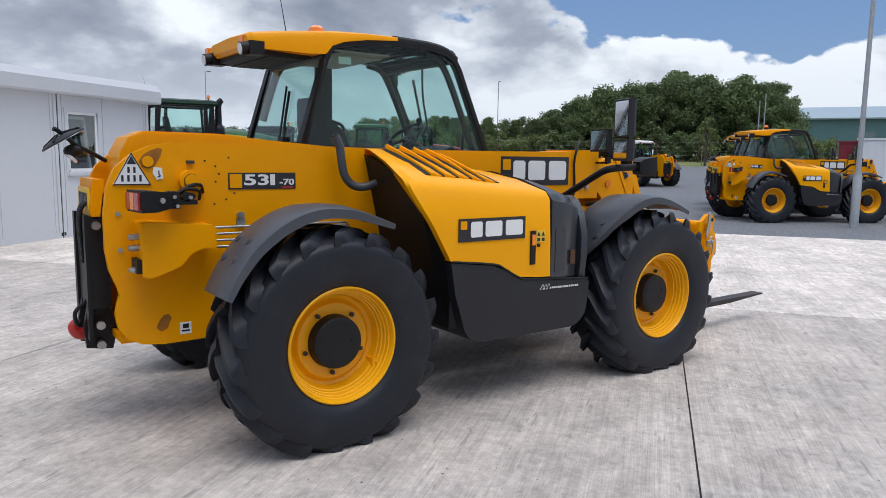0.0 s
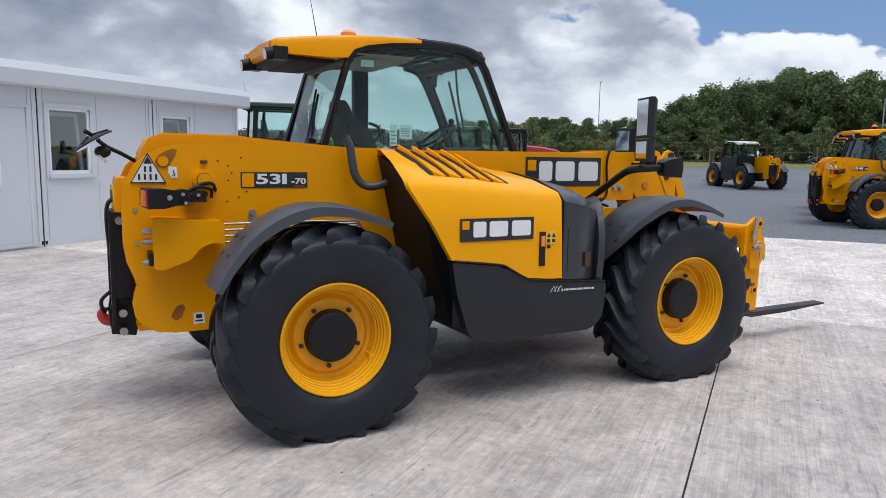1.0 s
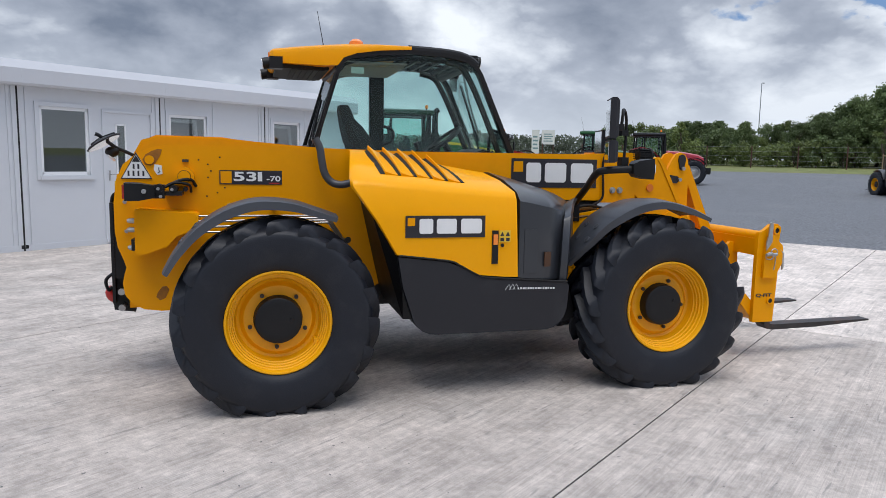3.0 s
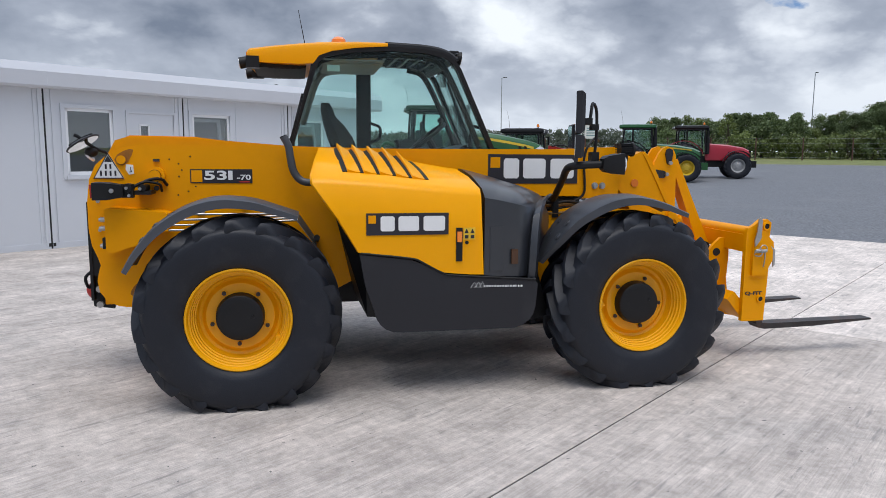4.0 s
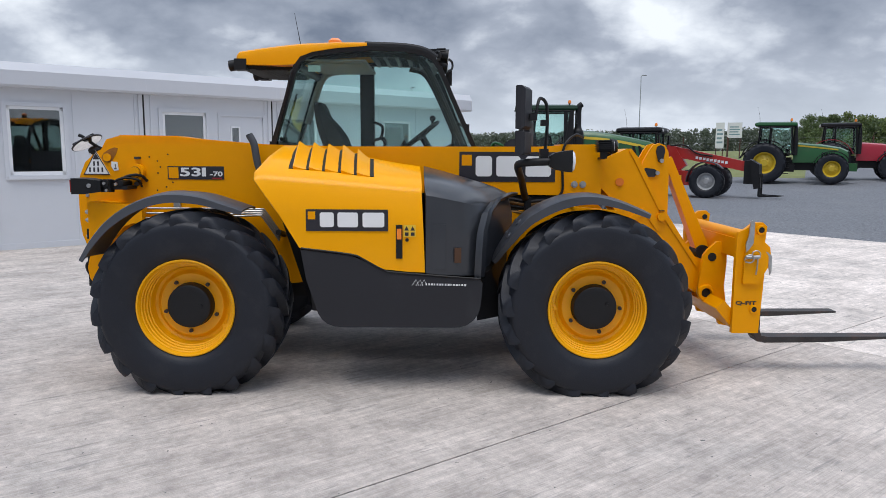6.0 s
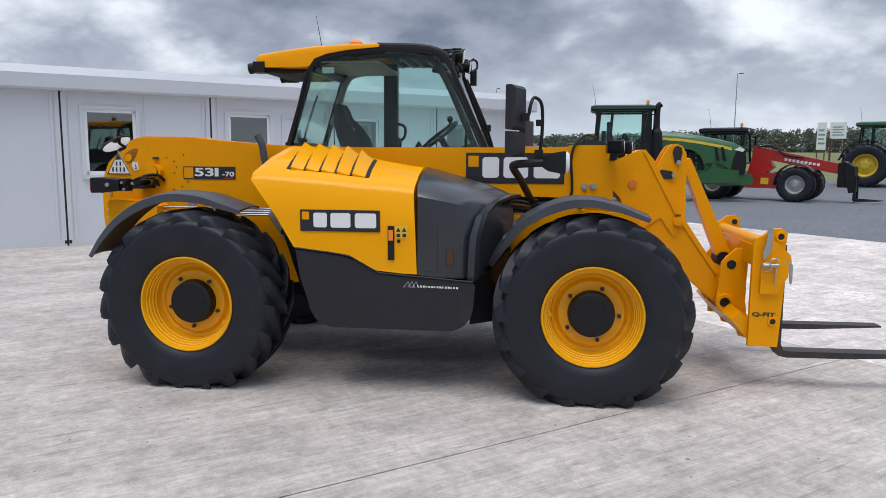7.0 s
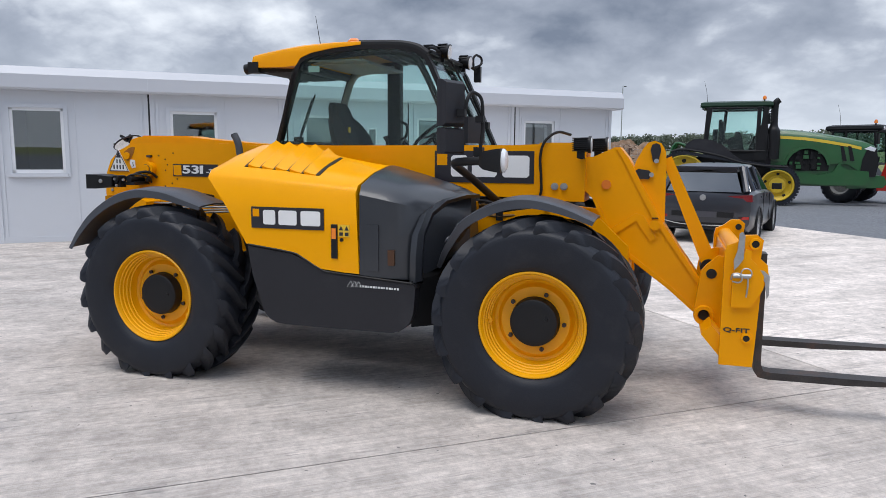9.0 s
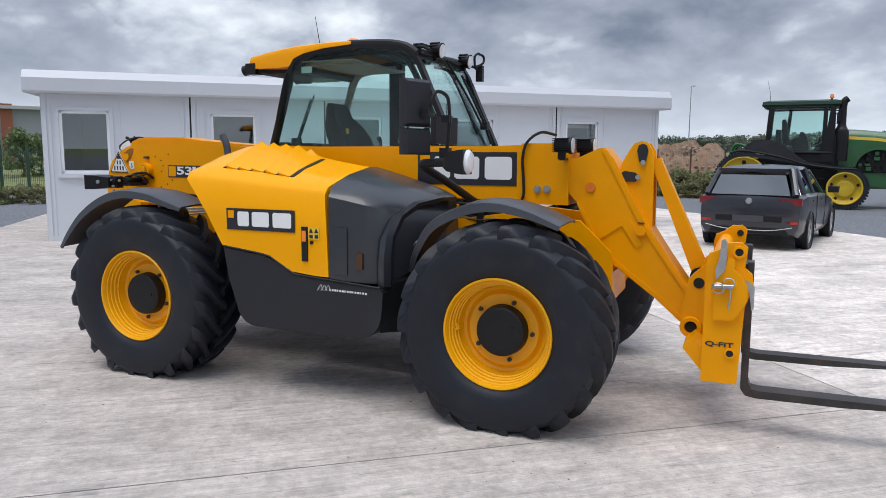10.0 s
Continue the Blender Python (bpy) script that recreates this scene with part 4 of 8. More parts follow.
    P("link_pin", bm, ZINC)
    a, b = Vector((3.485, 0, 1.60)), Vector((3.795, 0, 0.885))
    d = (b - a).normalized()
    nrm = Vector((-d.z, 0, d.x)) * 0.046
    bm = bm_new()
    prism(bm, [((a - nrm * 0.7).x, (a - nrm * 0.7).z), ((a + nrm * 0.7).x, (a + nrm * 0.7).z), ((b + nrm * 1.1).x, (b + nrm * 1.1).z), ((b - nrm * 1.1).x, (b - nrm * 1.1).z)], -0.195, -0.075, 0.01)
    P("tilt_link", bm, YELLOW, "yellow tilt link arm")
    bm = bm_new()
    cyl(bm, (3.79, -0.22, 0.86), (3.79, -0.05, 0.86), 0.055, n=20)
    box(bm, 3.745, 3.82, -0.18, -0.09, 0.82, 0.92, 0.02)
    P("tilt_knuckle", bm, BLACK)
    bm = bm_new()
    cyl(bm, (3.09, -0.278, 1.415), (3.09, -0.288, 1.415), 0.032, n=24, bev=0.004)
    P("side_reflector", bm, mat("orange_reflector", (0.7, 0.17, 0.01), 0.3), "round orange reflector")
    # dark box added to close the bright gap under the boom, and hoses
    P("valve_body", box(bm_new(), 2.18, 2.62, -0.26, 0.20, 1.06, 1.30, 0.02), DARK)
    for i, (y, m_) in enumerate(((-0.37, BLACK), (-0.345, BRASS), (-0.32, BLACK), (-0.385, BRASS), (-0.36, BLACK))):
        z = 1.285 - 0.028 * i
        P("boom_hose", tube(bm_new(), [(2.08, y + 0.03, z - 0.05), (2.22, y, z - 0.005 * i), (2.36, y - 0.015, z - 0.02), (2.50, y, z - 0.01), (2.66, y + 0.06, z - 0.04)], 0.011, 8, 4), m_)
    P("hose_clamp", box(bm_new(), 2.34, 2.39, -0.41, -0.30, 1.15, 1.30, 0.006), BLACK)
    # hose, work lamp block on the boom
    bm = bm_new()
    tube(bm, [(2.82, -0.16, 1.76), (2.74, -0.26, 1.775), (2.66, -0.31, 1.71), (2.63, -0.312, 1.60), (2.64, -0.312, 1.45), (2.635, -0.312, 1.33), (2.55, -0.30, 1.27), (2.42, -0.28, 1.25)], 0.010, 8, 6)
    P("lamp_cable", bm, BLACK)
    for y in (-0.42, -0.157):
        lamp = boom_lamp(root, 2.93 + 0.09 * (y > -0.3), y, 1.665)

    # -- fork carriage
    plate_o = [(3.85, 0.325), (4.045, 0.325), (4.058, 0.60), (4.065, 0.78), (4.105, 0.90), (4.095, 0.965), (4.055, 1.0), (4.065, 1.115), (4.03, 1.145), (3.965, 1.14), (3.91, 1.095), (3.862, 1.075), (3.85, 1.03)]
    bm = bm_new()
    prism(bm, plate_o, -0.715, -0.675, 0.006)
    car_o = P("carriage_plate", bm, YELLOW, "yellow carriage end plate")
    P("carriage_plate", prism(bm_new(), plate_o, 0.405, 0.445, 0.006), YELLOW)
    plate_i = [(3.735, 0.86), (3.765, 0.90), (3.835, 0.965), (3.885, 0.962), (3.912, 0.91), (3.915, 0.80), (3.905, 0.62), (3.93, 0.45), (4.0, 0.40), (4.01, 0.33), (3.97, 0.30), (3.88, 0.315), (3.86, 0.37), (3.725, 0.515), (3.70, 0.57), (3.715, 0.70)]
    for y in (-0.39, 0.085):
        P("hanger_plate", prism(bm_new(), plate_i, y, y + 0.035, 0.006), YELLOW)
    bm = bm_new()
    cyl(bm, (3.93, -0.68, 1.03), (3.93, 0.41, 1.03), 0.05, n=24)
    box(bm, 3.87, 3.935, -0.675, 0.405, 0.88, 1.02, 0.01)
    cyl(bm, (3.96, -0.68, 0.40), (3.96, 0.41, 0.40), 0.045, n=24)
    box(bm, 3.86, 3.92, -0.675, 0.405, 0.36, 0.46, 0.01)
    prism(bm, [(3.74, 0.50), (3.86, 0.36), (3.90, 0.33), (3.90, 0.45), (3.80, 0.56)], -0.675, 0.405, 0.006)
    P("carriage_tube", bm, YELLOW, "yellow carriage cross tubes")
    for y0 in (-0.72, 0.40):
        P("pin_hole", cyl(bm_new(), (4.02, y0 + 0.004, 1.09), (4.02, y0 - 0.002, 1.09), 0.022, n=16), DARK)
        P("pin_hole", cyl(bm_new(), (4.0, y0 + 0.004, 0.505), (4.0, y0 - 0.006, 0.505), 0.02, n=16), DARK)
    for x, z, r in ((3.80, 0.845, 0.033), (3.765, 0.565, 0.035)):
        P("pin_hole", cyl(bm_new(), (x, -0.385, z), (x, -0.394, z), r, n=18), DARK)
    lathe_ = lambda prof, at: P("boss_ring", lathe(bm_new(), prof, 24, True, Matrix.Translation(at)), YELLOW)
    lathe_([(0.04, -0.03), (0.062, -0.03), (0.066, -0.02), (0.066, 0.0), (0.04, 0.0)], (3.765, -0.385, 0.565))
    lathe_([(0.022, -0.016), (0.034, -0.016), (0.036, 0.0), (0.022, 0.0)], (4.02, -0.714, 1.09))
    lathe_([(0.02, -0.016), (0.03, -0.016), (0.032, 0.0), (0.02, 0.0)], (4.0, -0.714, 0.505))
    bm = bm_new()
    prism(bm, [(3.90, 0.70), (4.01, 0.70), (4.02, 0.72), (4.075, 0.82), (4.075, 0.90), (4.03, 0.97), (4.0, 1.0), (4.0, 1.05), (3.965, 1.06), (3.945, 1.0), (3.915, 0.95), (3.90, 0.88)], -0.745, -0.716, 0.006)
    latch = P("latch_cover", bm, YELLOW, "yellow latch cover with a locking pin")
    bm = bm_new()
    prism(bm, [(3.905, 0.93), (3.93, 0.96), (3.955, 1.0), (3.957, 1.14), (3.942, 1.165), (3.925, 1.155), (3.918, 1.05), (3.90, 0.99)], -0.757, -0.746, 0.003)
    prism(bm, [(4.03, 0.935), (4.075, 0.93), (4.11, 0.90), (4.112, 0.78), (4.10, 0.76), (4.085, 0.86), (4.05, 0.90)], -0.722, -0.712, 0.002)
    part("latch_lever", bm, ZINC, latch, "bare steel latch lever")
    bm = bm_new()
    cyl(bm, (3.90, -0.765, 0.895), (4.0, -0.765, 0.90), 0.013, n=10, bev=0.003)
    tube(bm, [(3.89, -0.77, 0.875), (3.895, -0.785, 0.91), (3.935, -0.79, 0.915), (3.95, -0.785, 0.88), (3.93, -0.78, 0.86), (3.895, -0.775, 0.865)], 0.005, 6, 4)
    tube(bm, [(3.985, -0.77, 0.885), (3.985, -0.77, 0.83), (3.98, -0.765, 0.77)], 0.005, 6, 3)
    tube(bm, [(3.975 + 0.03 * math.cos(a), -0.765, 0.915 + 0.03 * math.sin(a)) for a in np.linspace(0, 6.28, 13)], 0.004, 6, 2)
    part("lynch_pin", bm, ZINC, latch, "shiny linch pin on a chain")
    fitted("Q-FIT", 3.866, 4.018, 0.533, 0.566, -0.7165, DECAL, car_o)
    for y in (-0.60, 0.28):
        bm = bm_new()
        prism(bm, [(4.065, 1.02), (4.105, 1.02), (4.108, 0.32), (4.125, 0.275), (4.17, 0.268), (5.17, 0.275), (5.17, 0.262), (4.6, 0.228), (4.15, 0.222), (4.095, 0.232), (4.068, 0.27)], y, y + 0.12, 0.006)
        P("fork", bm, FORK, "worn dark steel pallet fork with rusty tip")
    bm = bm_new()
    box(bm, 4.045, 4.068, -0.675, 0.405, 0.94, 1.02, 0.004)
    P("fork_rail", bm, BLACK)

    # -- engine cover
    def sec(xb, xs, xt, zb, zs, zt, yb=-1.13, ys=-1.115, yt=-0.50, yi=-0.46):
        return [(xb, yi, zb), (xb, yb, zb), (xb * 0.55 + xs * 0.45, yb, zb * 0.55 + zs * 0.45), (xs, yb + 0.004, zs - 0.045), (xs, ys + 0.03, zs + 0.005), (xs * 0.5 + xt * 0.5, (ys + yt) / 2, (zs + zt) / 2 + 0.012), (xt, yt - 0.03, zt - 0.012), (xt, yi, zt - 0.004)]
    cover = [sec(0.795, 0.535, 0.585, 1.005, 1.465, 1.655, -0.98, -0.93), sec(0.765, 0.485, 0.545, 1.002, 1.482, 1.674, -1.06, -1.03), sec(0.750, 0.455, 0.528, 1.0, 1.492, 1.683, -1.105, -1.082), sec(0.758, 0.468, 0.56, 0.999, 1.492, 1.684), sec(0.79, 0.53, 0.62, 0.995, 1.487, 1.682), sec(1.10, 1.0, 1.0, 0.958, 1.452, 1.648), sec(1.18, 1.15, 1.15, 0.93, 1.437, 1.60), sec(1.32, 1.3, 1.28, 0.855, 1.427, 1.575), sec(1.50, 1.48, 1.46, 0.838, 1.412, 1.545), sec(1.598, 1.575, 1.545, 0.835, 1.405, 1.535)]
    bm = loft(bm_new(), cover)
    bevelled(bm, bm.faces[:], 0.012, 2, 32)
    P("engine_cover", finish(bm, "engine_cover", COVERPAINT, 58), None, "bright yellow sculpted engine cover")
    # rear of the cover: dark hollow
    bm2 = bm_new()
    loft(bm2, [[(0.545, -0.43, 1.645), (0.545, -1.06, 1.455), (0.80, -1.075, 0.99), (0.82, -1.03, 0.55), (0.78, -0.43, 0.60)], [(0.62, -0.43, 1.64), (0.62, -1.06, 1.45), (0.85, -1.10, 0.99), (0.9, -1.05, 0.55), (0.82, -0.43, 0.60)]])
    P("rear_shroud", bm2, BLACK, "matt black rear face of the engine bay")
    # louvres: raised fins, each with a dark opening under its rear edge
    def top_of_cover(x, y):
        """Height of the cover's sloping top."""
        xs = [0.56, 1.0, 1.15, 1.3, 1.48, 1.575]
        zs = np.interp(x, xs, [1.487, 1.452, 1.437, 1.427, 1.412, 1.405])
        zt = np.interp(x, xs, [1.682, 1.648, 1.60, 1.575, 1.545, 1.535])
        return float(np.interp(y, [-1.085, -0.8075, -0.53], [zs + 0.005, (zs + zt) / 2 + 0.012, zt - 0.012]))

    def on_cover(x, y, h):
        return Vector((x, y - 0.36 * h, top_of_cover(x, y) + 0.93 * h))
    steps = (0.0, 0.25, 0.5, 0.75, 1.0)
    for i in range(6):
        x0 = 0.655 + i * 0.108
        line = [(x0 + 0.045 * (1 - k), -0.985 + 0.475 * k, k) for k in steps]
        slot_rows = [[on_cover(x - 0.032, y, h) for h in (-0.02, 0.002)] + [on_cover(x, y, h) for h in (0.006 + 0.016 * k, -0.02)] for x, y, k in line]
        if i == 5:   # the last opening has no fin
            P("slot", loft(bm_new(), [[on_cover(x - 0.02, y, h) for h in (-0.02, 0.004)] + [on_cover(x + 0.006, y, h) for h in (0.004, -0.02)] for x, y, k in line]), DARK)
            break
        rows = []
        for x, y, k in line:
            h = 0.020 + 0.034 * k ** 1.2
            rows.append([on_cover(x, y, -0.02), on_cover(x - 0.002, y, h - 0.004), on_cover(x + 0.004, y, h), on_cover(x + 0.045, y, 0.45 * h), on_cover(x + 0.086, y, 0.004), on_cover(x + 0.088, y, -0.02)])
        lv = P("louvre", loft(bm_new(), rows), COVERPAINT)
        part("slot", loft(bm_new(), slot_rows), DARK, lv, "dark air slot")
    # lower charcoal skirt
    skirt = [(0.765, 0.985), (1.10, 0.945), (1.18, 0.915), (1.32, 0.84), (1.42, 0.822), (1.97, 0.782), (1.985, 0.76), (1.98, 0.68), (1.972, 0.60), (1.955, 0.545), (1.925, 0.505), (1.88, 0.472), (1.83, 0.457), (1.78, 0.455), (1.05, 0.455), (0.985, 0.46), (0.935, 0.48), (0.90, 0.51), (0.875, 0.55), (0.86, 0.60), (0.80, 0.78)]
    bm = prism(bm_new(), skirt, -1.125, -0.45, 0.034, seg=4)
    sk = P("side_skirt", bm, PLASTIC, "charcoal plastic lower side skirt")
    bm = bm_new()
    seam = [(0.77, 0.995), (1.10, 0.955), (1.18, 0.925), (1.32, 0.85), (1.42, 0.832), (1.97, 0.792)]
    tube(bm, [(x, -1.128, z) for x, z in seam], 0.007, 6, 3)
    part("seam_trim", bm, BLACK, sk)
    # dealer's mark: plain bars and three peaks
    bm = bm_new()
    for i in range(3):
        x = 1.51 + i * 0.028
        tube(bm, [(x, -1.1265, 0.745), (x + 0.028, -1.1265, 0.785), (x + 0.045, -1.1265, 0.745)], 0.0018, 4, 0)
    for k in range(15):
        x0 = 1.602 + k * 0.0185
        box(bm, x0, x0 + 0.0075 + 0.003 * (k % 3), -1.128, -1.1255, 0.748 - (x0 - 1.6) * 0.02, 0.761 - (x0 - 1.6) * 0.02)
    part("print", bm, WHITE, sk)
    # gloss black front of the cover, turning in over the front wheel
    def fsec(x, y_out, zb, zs, zt, yt, yi=-0.42):
        return [(x, yi, zb), (x, y_out, zb), (x, y_out, zb * 0.5 + zs * 0.5), (x, y_out + 0.004, zs - 0.05), (x - 0.01, y_out + 0.06, zs + 0.012), (x - 0.02, (y_out + yt) / 2, (zs + zt) / 2 + 0.02), (x - 0.03, yt, zt), (x - 0.03, yi, zt)]
    bm = loft(bm_new(), [fsec(1.602, -1.128, 0.83, 1.402, 1.532, -0.52), fsec(1.70, -1.125, 0.82, 1.385, 1.508, -0.53), fsec(1.84, -1.10, 0.81, 1.355, 1.470, -0.53), fsec(1.95, -1.03, 0.80, 1.325, 1.437, -0.53), fsec(2.05, -0.90, 0.86, 1.295, 1.408, -0.53), fsec(2.15, -0.76, 0.95, 1.27, 1.372, -0.52), fsec(2.22, -0.66, 1.02, 1.25, 1.34, -0.50)])
    bevelled(bm, bm.faces[:], 0.012, 2, 32)
    fc = P("front_cover", bm, GLOSSBLACK, "gloss black front of the engine cover")
    secs = []
    for x, y, z, ny in ((1.985, -1.06, 0.79, 0.9), (1.99, -1.07, 0.95, 0.9), (2.0, -1.06, 1.10, 0.85), (2.035, -1.0, 1.23, 0.6), (2.10, -0.89, 1.305, 0.4), (2.19, -0.74, 1.335, 0.3), (2.25, -0.62, 1.335, 0.3)):
        secs.append([(x - 0.055, y - 0.02 * ny, z - 0.01), (x - 0.01, y - 0.035 * ny, z + 0.025 * (1 - ny)), (x + 0.02, y + 0.01, z + 0.01), (x + 0.012, y + 0.06, z - 0.015), (x - 0.05, y + 0.06, z - 0.02)])
    part("arch_lip", loft(bm_new(), secs), GLOSSBLACK, fc)
    # Raised black rectangle and dim amber block on the cover's side.
    bm = bm_new()
    box(bm, 1.64, 1.735, -1.1305, -1.122, 0.86, 1.16, 0.004)
    part("cover_badge", bm, GLOSSBLACK, fc)
    bm = bm_new()
    box(bm, 1.795, 1.84, -1.122, -1.085, 0.90, 1.0, 0.006)
    part("amber_side_lamp", bm, mat("dull_amber", (0.07, 0.028, 0.01), 0.3), fc)
    bm = bm_new()
    loft(bm, [[(2.13, -0.95, 0.50), (1.95, -1.10, 0.50), (1.95, -1.10, 0.80), (2.06, -0.88, 0.82)], [(2.20, -0.5, 0.52), (2.0, -0.5, 0.50), (2.0, -0.5, 0.95), (2.2, -0.5, 0.95)]])
    P("inner_guard", bm, BLACK)
    # logo plates, latch, warning label
    logo_plate(root, 0.808, 1.352, 1.112, 1.256, -1.1345)
    logo_plate(root, 1.842, 2.585, 1.412, 1.642, -0.2915)
    bm = bm_new()
    box(bm, 1.405, 1.447, -1.142, -1.128, 0.93, 1.155, 0.006)
    lt = P("cover_latch", bm, BLACK, "black cover latch with an orange insert")
    bm = bm_new()
    box(bm, 1.411, 1.441, -1.147, -1.140, 1.06, 1.13, 0.003)
    part("latch_insert", bm, ORANGE, lt)
    bm = bm_new()
    cyl(bm, (1.478, -1.128, 1.055), (1.478, -1.14, 1.055), 0.012, n=12, bev=0.003)
    part("keyhole", bm, BLACK, lt)
    bm = bm_new()
    box(bm, 1.455, 1.535, -1.1355, -1.1332, 1.075, 1.155)
    wl_ = P("warning_label", bm, WARN, "small yellow warning label")
    bm = bm_new()
    for dx in (0.0, 0.04):
        prism(bm, [(1.46 + dx, 1.118), (1.49 + dx, 1.118), (1.475 + dx, 1.148)], -1.1375, -1.1357)
        box(bm, 1.463 + dx, 1.488 + dx, -1.1375, -1.1357, 1.083, 1.105)
    part("pictogram", bm, DECAL, wl_)
    # exhaust stub
    bm = bm_new()
    tube(bm, [(0.56, -0.56, 1.455), (0.47, -0.55, 1.432), (0.40, -0.53, 1.448), (0.352, -0.52, 1.51), (0.332, -0.52, 1.60), (0.318, -0.52, 1.69), (0.285, -0.52, 1.755)], 0.027, 14, 5)
    P("exhaust", bm, FENDER, "grey exhaust stack with a cut-off end")
    bm = bm_new()
    cyl(bm, (0.288, -0.52, 1.748), (0.283, -0.52, 1.760), 0.026, n=14)
    P("exhaust_mouth", bm, DARK)

    # -- rear box, pipes, lamp
    bm = bm_new()
    prism(bm, [(-0.90, 0.97), (-0.90, 1.255), (-0.87, 1.262), (-0.52, 1.235), (-0.50, 1.22), (-0.50, 1.10), (-0.57, 1.105), (-0.64, 1.08), (-0.70, 1.01), (-0.86, 0.955)], -0.60, -0.42, 0.014)
    P("valve_cover", bm, YELLOW, "folded yellow cover over the rear valve block")
    for z in (1.18, 1.12, 1.0):
        bm = cyl(bm_new(), (-0.90, -0.52, z), (-0.945, -0.52, z), 0.018, n=8, bev=0.003)
        P("pipe_union", cyl(bm, (-0.93, -0.52, z), (-0.955, -0.52, z), 0.012, n=8), ZINC)
    bm = bm_new()
    box(bm, -0.925, -0.90, -0.58, -0.45, 0.985, 1.06, 0.006)
    P("valve_block", bm, BLACK)
    for i in range(4):
        bm = bm_new()
        z = 1.208 - i * 0.034
        y = -0.50 - i * 0.022
        tube(bm, [(-0.54, y, z), (-0.30, y, z), (0.05, y, z + 0.014 * i), (0.34, y, z - 0.002 + 0.02 * i), (0.375, y, z - 0.008 + 0.019 * i), (0.40, y, z - 0.04 + 0.019 * i), (0.50, y, z - 0.19 + 0.02 * i)], 0.0075, 10, 3)
        P("hydraulic_pipe", bm, STEEL)
    bm = bm_new()
    cyl(bm, (0.505, -0.40, 1.005), (0.505, -0.62, 1.045), 0.022, n=12, bev=0.004)
    P("pipe_clamp", bm, BLACK)
    bm = bm_new()
    tube(bm, [(-0.52, -0.43, 1.41), (-0.55, -0.48, 1.455), (-0.62, -0.52, 1.45), (-0.68, -0.55, 1.42), (-0.74, -0.60, 1.395)], 0.011, 8, 5)
    tube(bm, [(-0.55, -0.46, 1.37), (-0.56, -0.50, 1.42), (-0.65, -0.55, 1.435), (-0.72, -0.58, 1.40)], 0.009, 8, 5)
    P("lamp_cable", bm, BLACK)
    turn = Matrix.Translation((-0.80, -0.62, 0)) @ Matrix.Rotation(radians(6), 4, "Z") @ Matrix.Translation((0.80, 0.62, 0))
    bm = bm_new()
    box(bm, -0.775, -0.705, -0.64, -0.575, 1.335, 1.425, 0.012)
    box(bm, -0.715, -0.60, -0.60, -0.425, 1.352, 1.378, 0.006)
    cyl(bm, (-0.74, -0.655, 1.40), (-0.74, -0.56, 1.40), 0.030, n=14, bev=0.005)
    cyl(bm, (-0.655, -0.60, 1.395), (-0.655, -0.44, 1.395), 0.026, n=12, bev=0.004)
    P("lamp_bracket", bm, BLACK)
    for x, z in ((-0.74, 1.40), (-0.725, 1.35), (-0.655, 1.395)):
        P("bracket_bolt", cyl(bm_new(), (x, -0.655, z), (x, -0.668, z), 0.011, n=6), ZINC)
    bm = bm_new()
    loft(bm, [[(-0.945, -0.745, 1.325), (-0.945, -0.745, 1.438), (-0.945, -0.525, 1.438), (-0.945, -0.525, 1.325)], [(-0.86, -0.735, 1.325), (-0.86, -0.735, 1.435), (-0.86, -0.53, 1.435), (-0.86, -0.53, 1.325)], [(-0.765, -0.68, 1.34), (-0.765, -0.68, 1.42), (-0.765, -0.56, 1.42), (-0.765, -0.56, 1.34)]])
    bevelled(bm, bm.faces[:], 0.008, 2, 25)
    bmesh.ops.transform(bm, matrix=turn, verts=bm.verts[:])
    tl = P("tail_lamp", bm, BLACK, "black rear lamp on a bracket with red and amber lenses")
    for i, (y0, m_) in enumerate(((-0.728, REDLENS), (-0.662, ORANGE), (-0.596, REDLENS))):
        bm = bm_new()
        box(bm, -0.958, -0.935, y0, y0 + 0.056, 1.338, 1.426, 0.012, turn, 3)
        part("lamp_lens", bm, m_, tl)
    # Small round zinc disc on the lamp's side.
    bm = bm_new()
    lathe(bm, [(0.001, -0.010), (0.014, -0.009), (0.016, 0.0), (0.001, 0.0)], 14, False, turn @ Matrix.Translation((-0.83, -0.722, 1.385)))
    part("marker_lens", bm, ZINC, tl)

    # -- signs on the rear plate
    bm = bm_new()
    prism(bm, [(-1.0, 1.455), (-0.80, 1.455), (-0.90, 1.635)], -0.4265, -0.4202, 0.0)
    tri = P("triangle_sign", bm, WHITE, "white triangular plate with a black border")
    bm = bm_new()
    for p, q, r, s in (((-1.0, 1.455), (-0.80, 1.455), (-0.808, 1.462), (-0.992, 1.462)), ((-0.80, 1.455), (-0.90, 1.635), (-0.90, 1.622), (-0.809, 1.461)), ((-0.90, 1.635), (-1.0, 1.455), (-0.991, 1.461), (-0.90, 1.622))):
        prism(bm, [p, q, r, s], -0.4285, -0.4268)
    prism(bm, [(-0.925, 1.57), (-0.875, 1.57), (-0.90, 1.615)], -0.4285, -0.4268)
    for x0, x1, z0, z1 in ((-0.922, -0.910, 1.522, 1.555), (-0.892, -0.880, 1.522, 1.555), (-0.955, -0.943, 1.475, 1.510), (-0.924, -0.912, 1.475, 1.510), (-0.893, -0.881, 1.475, 1.510), (-0.862, -0.850, 1.475, 1.510)):
        box(bm, x0, x1, -0.4285, -0.4268, z0, z1)
    part("sign_border", bm, DECAL, tri)
    bm = bm_new()
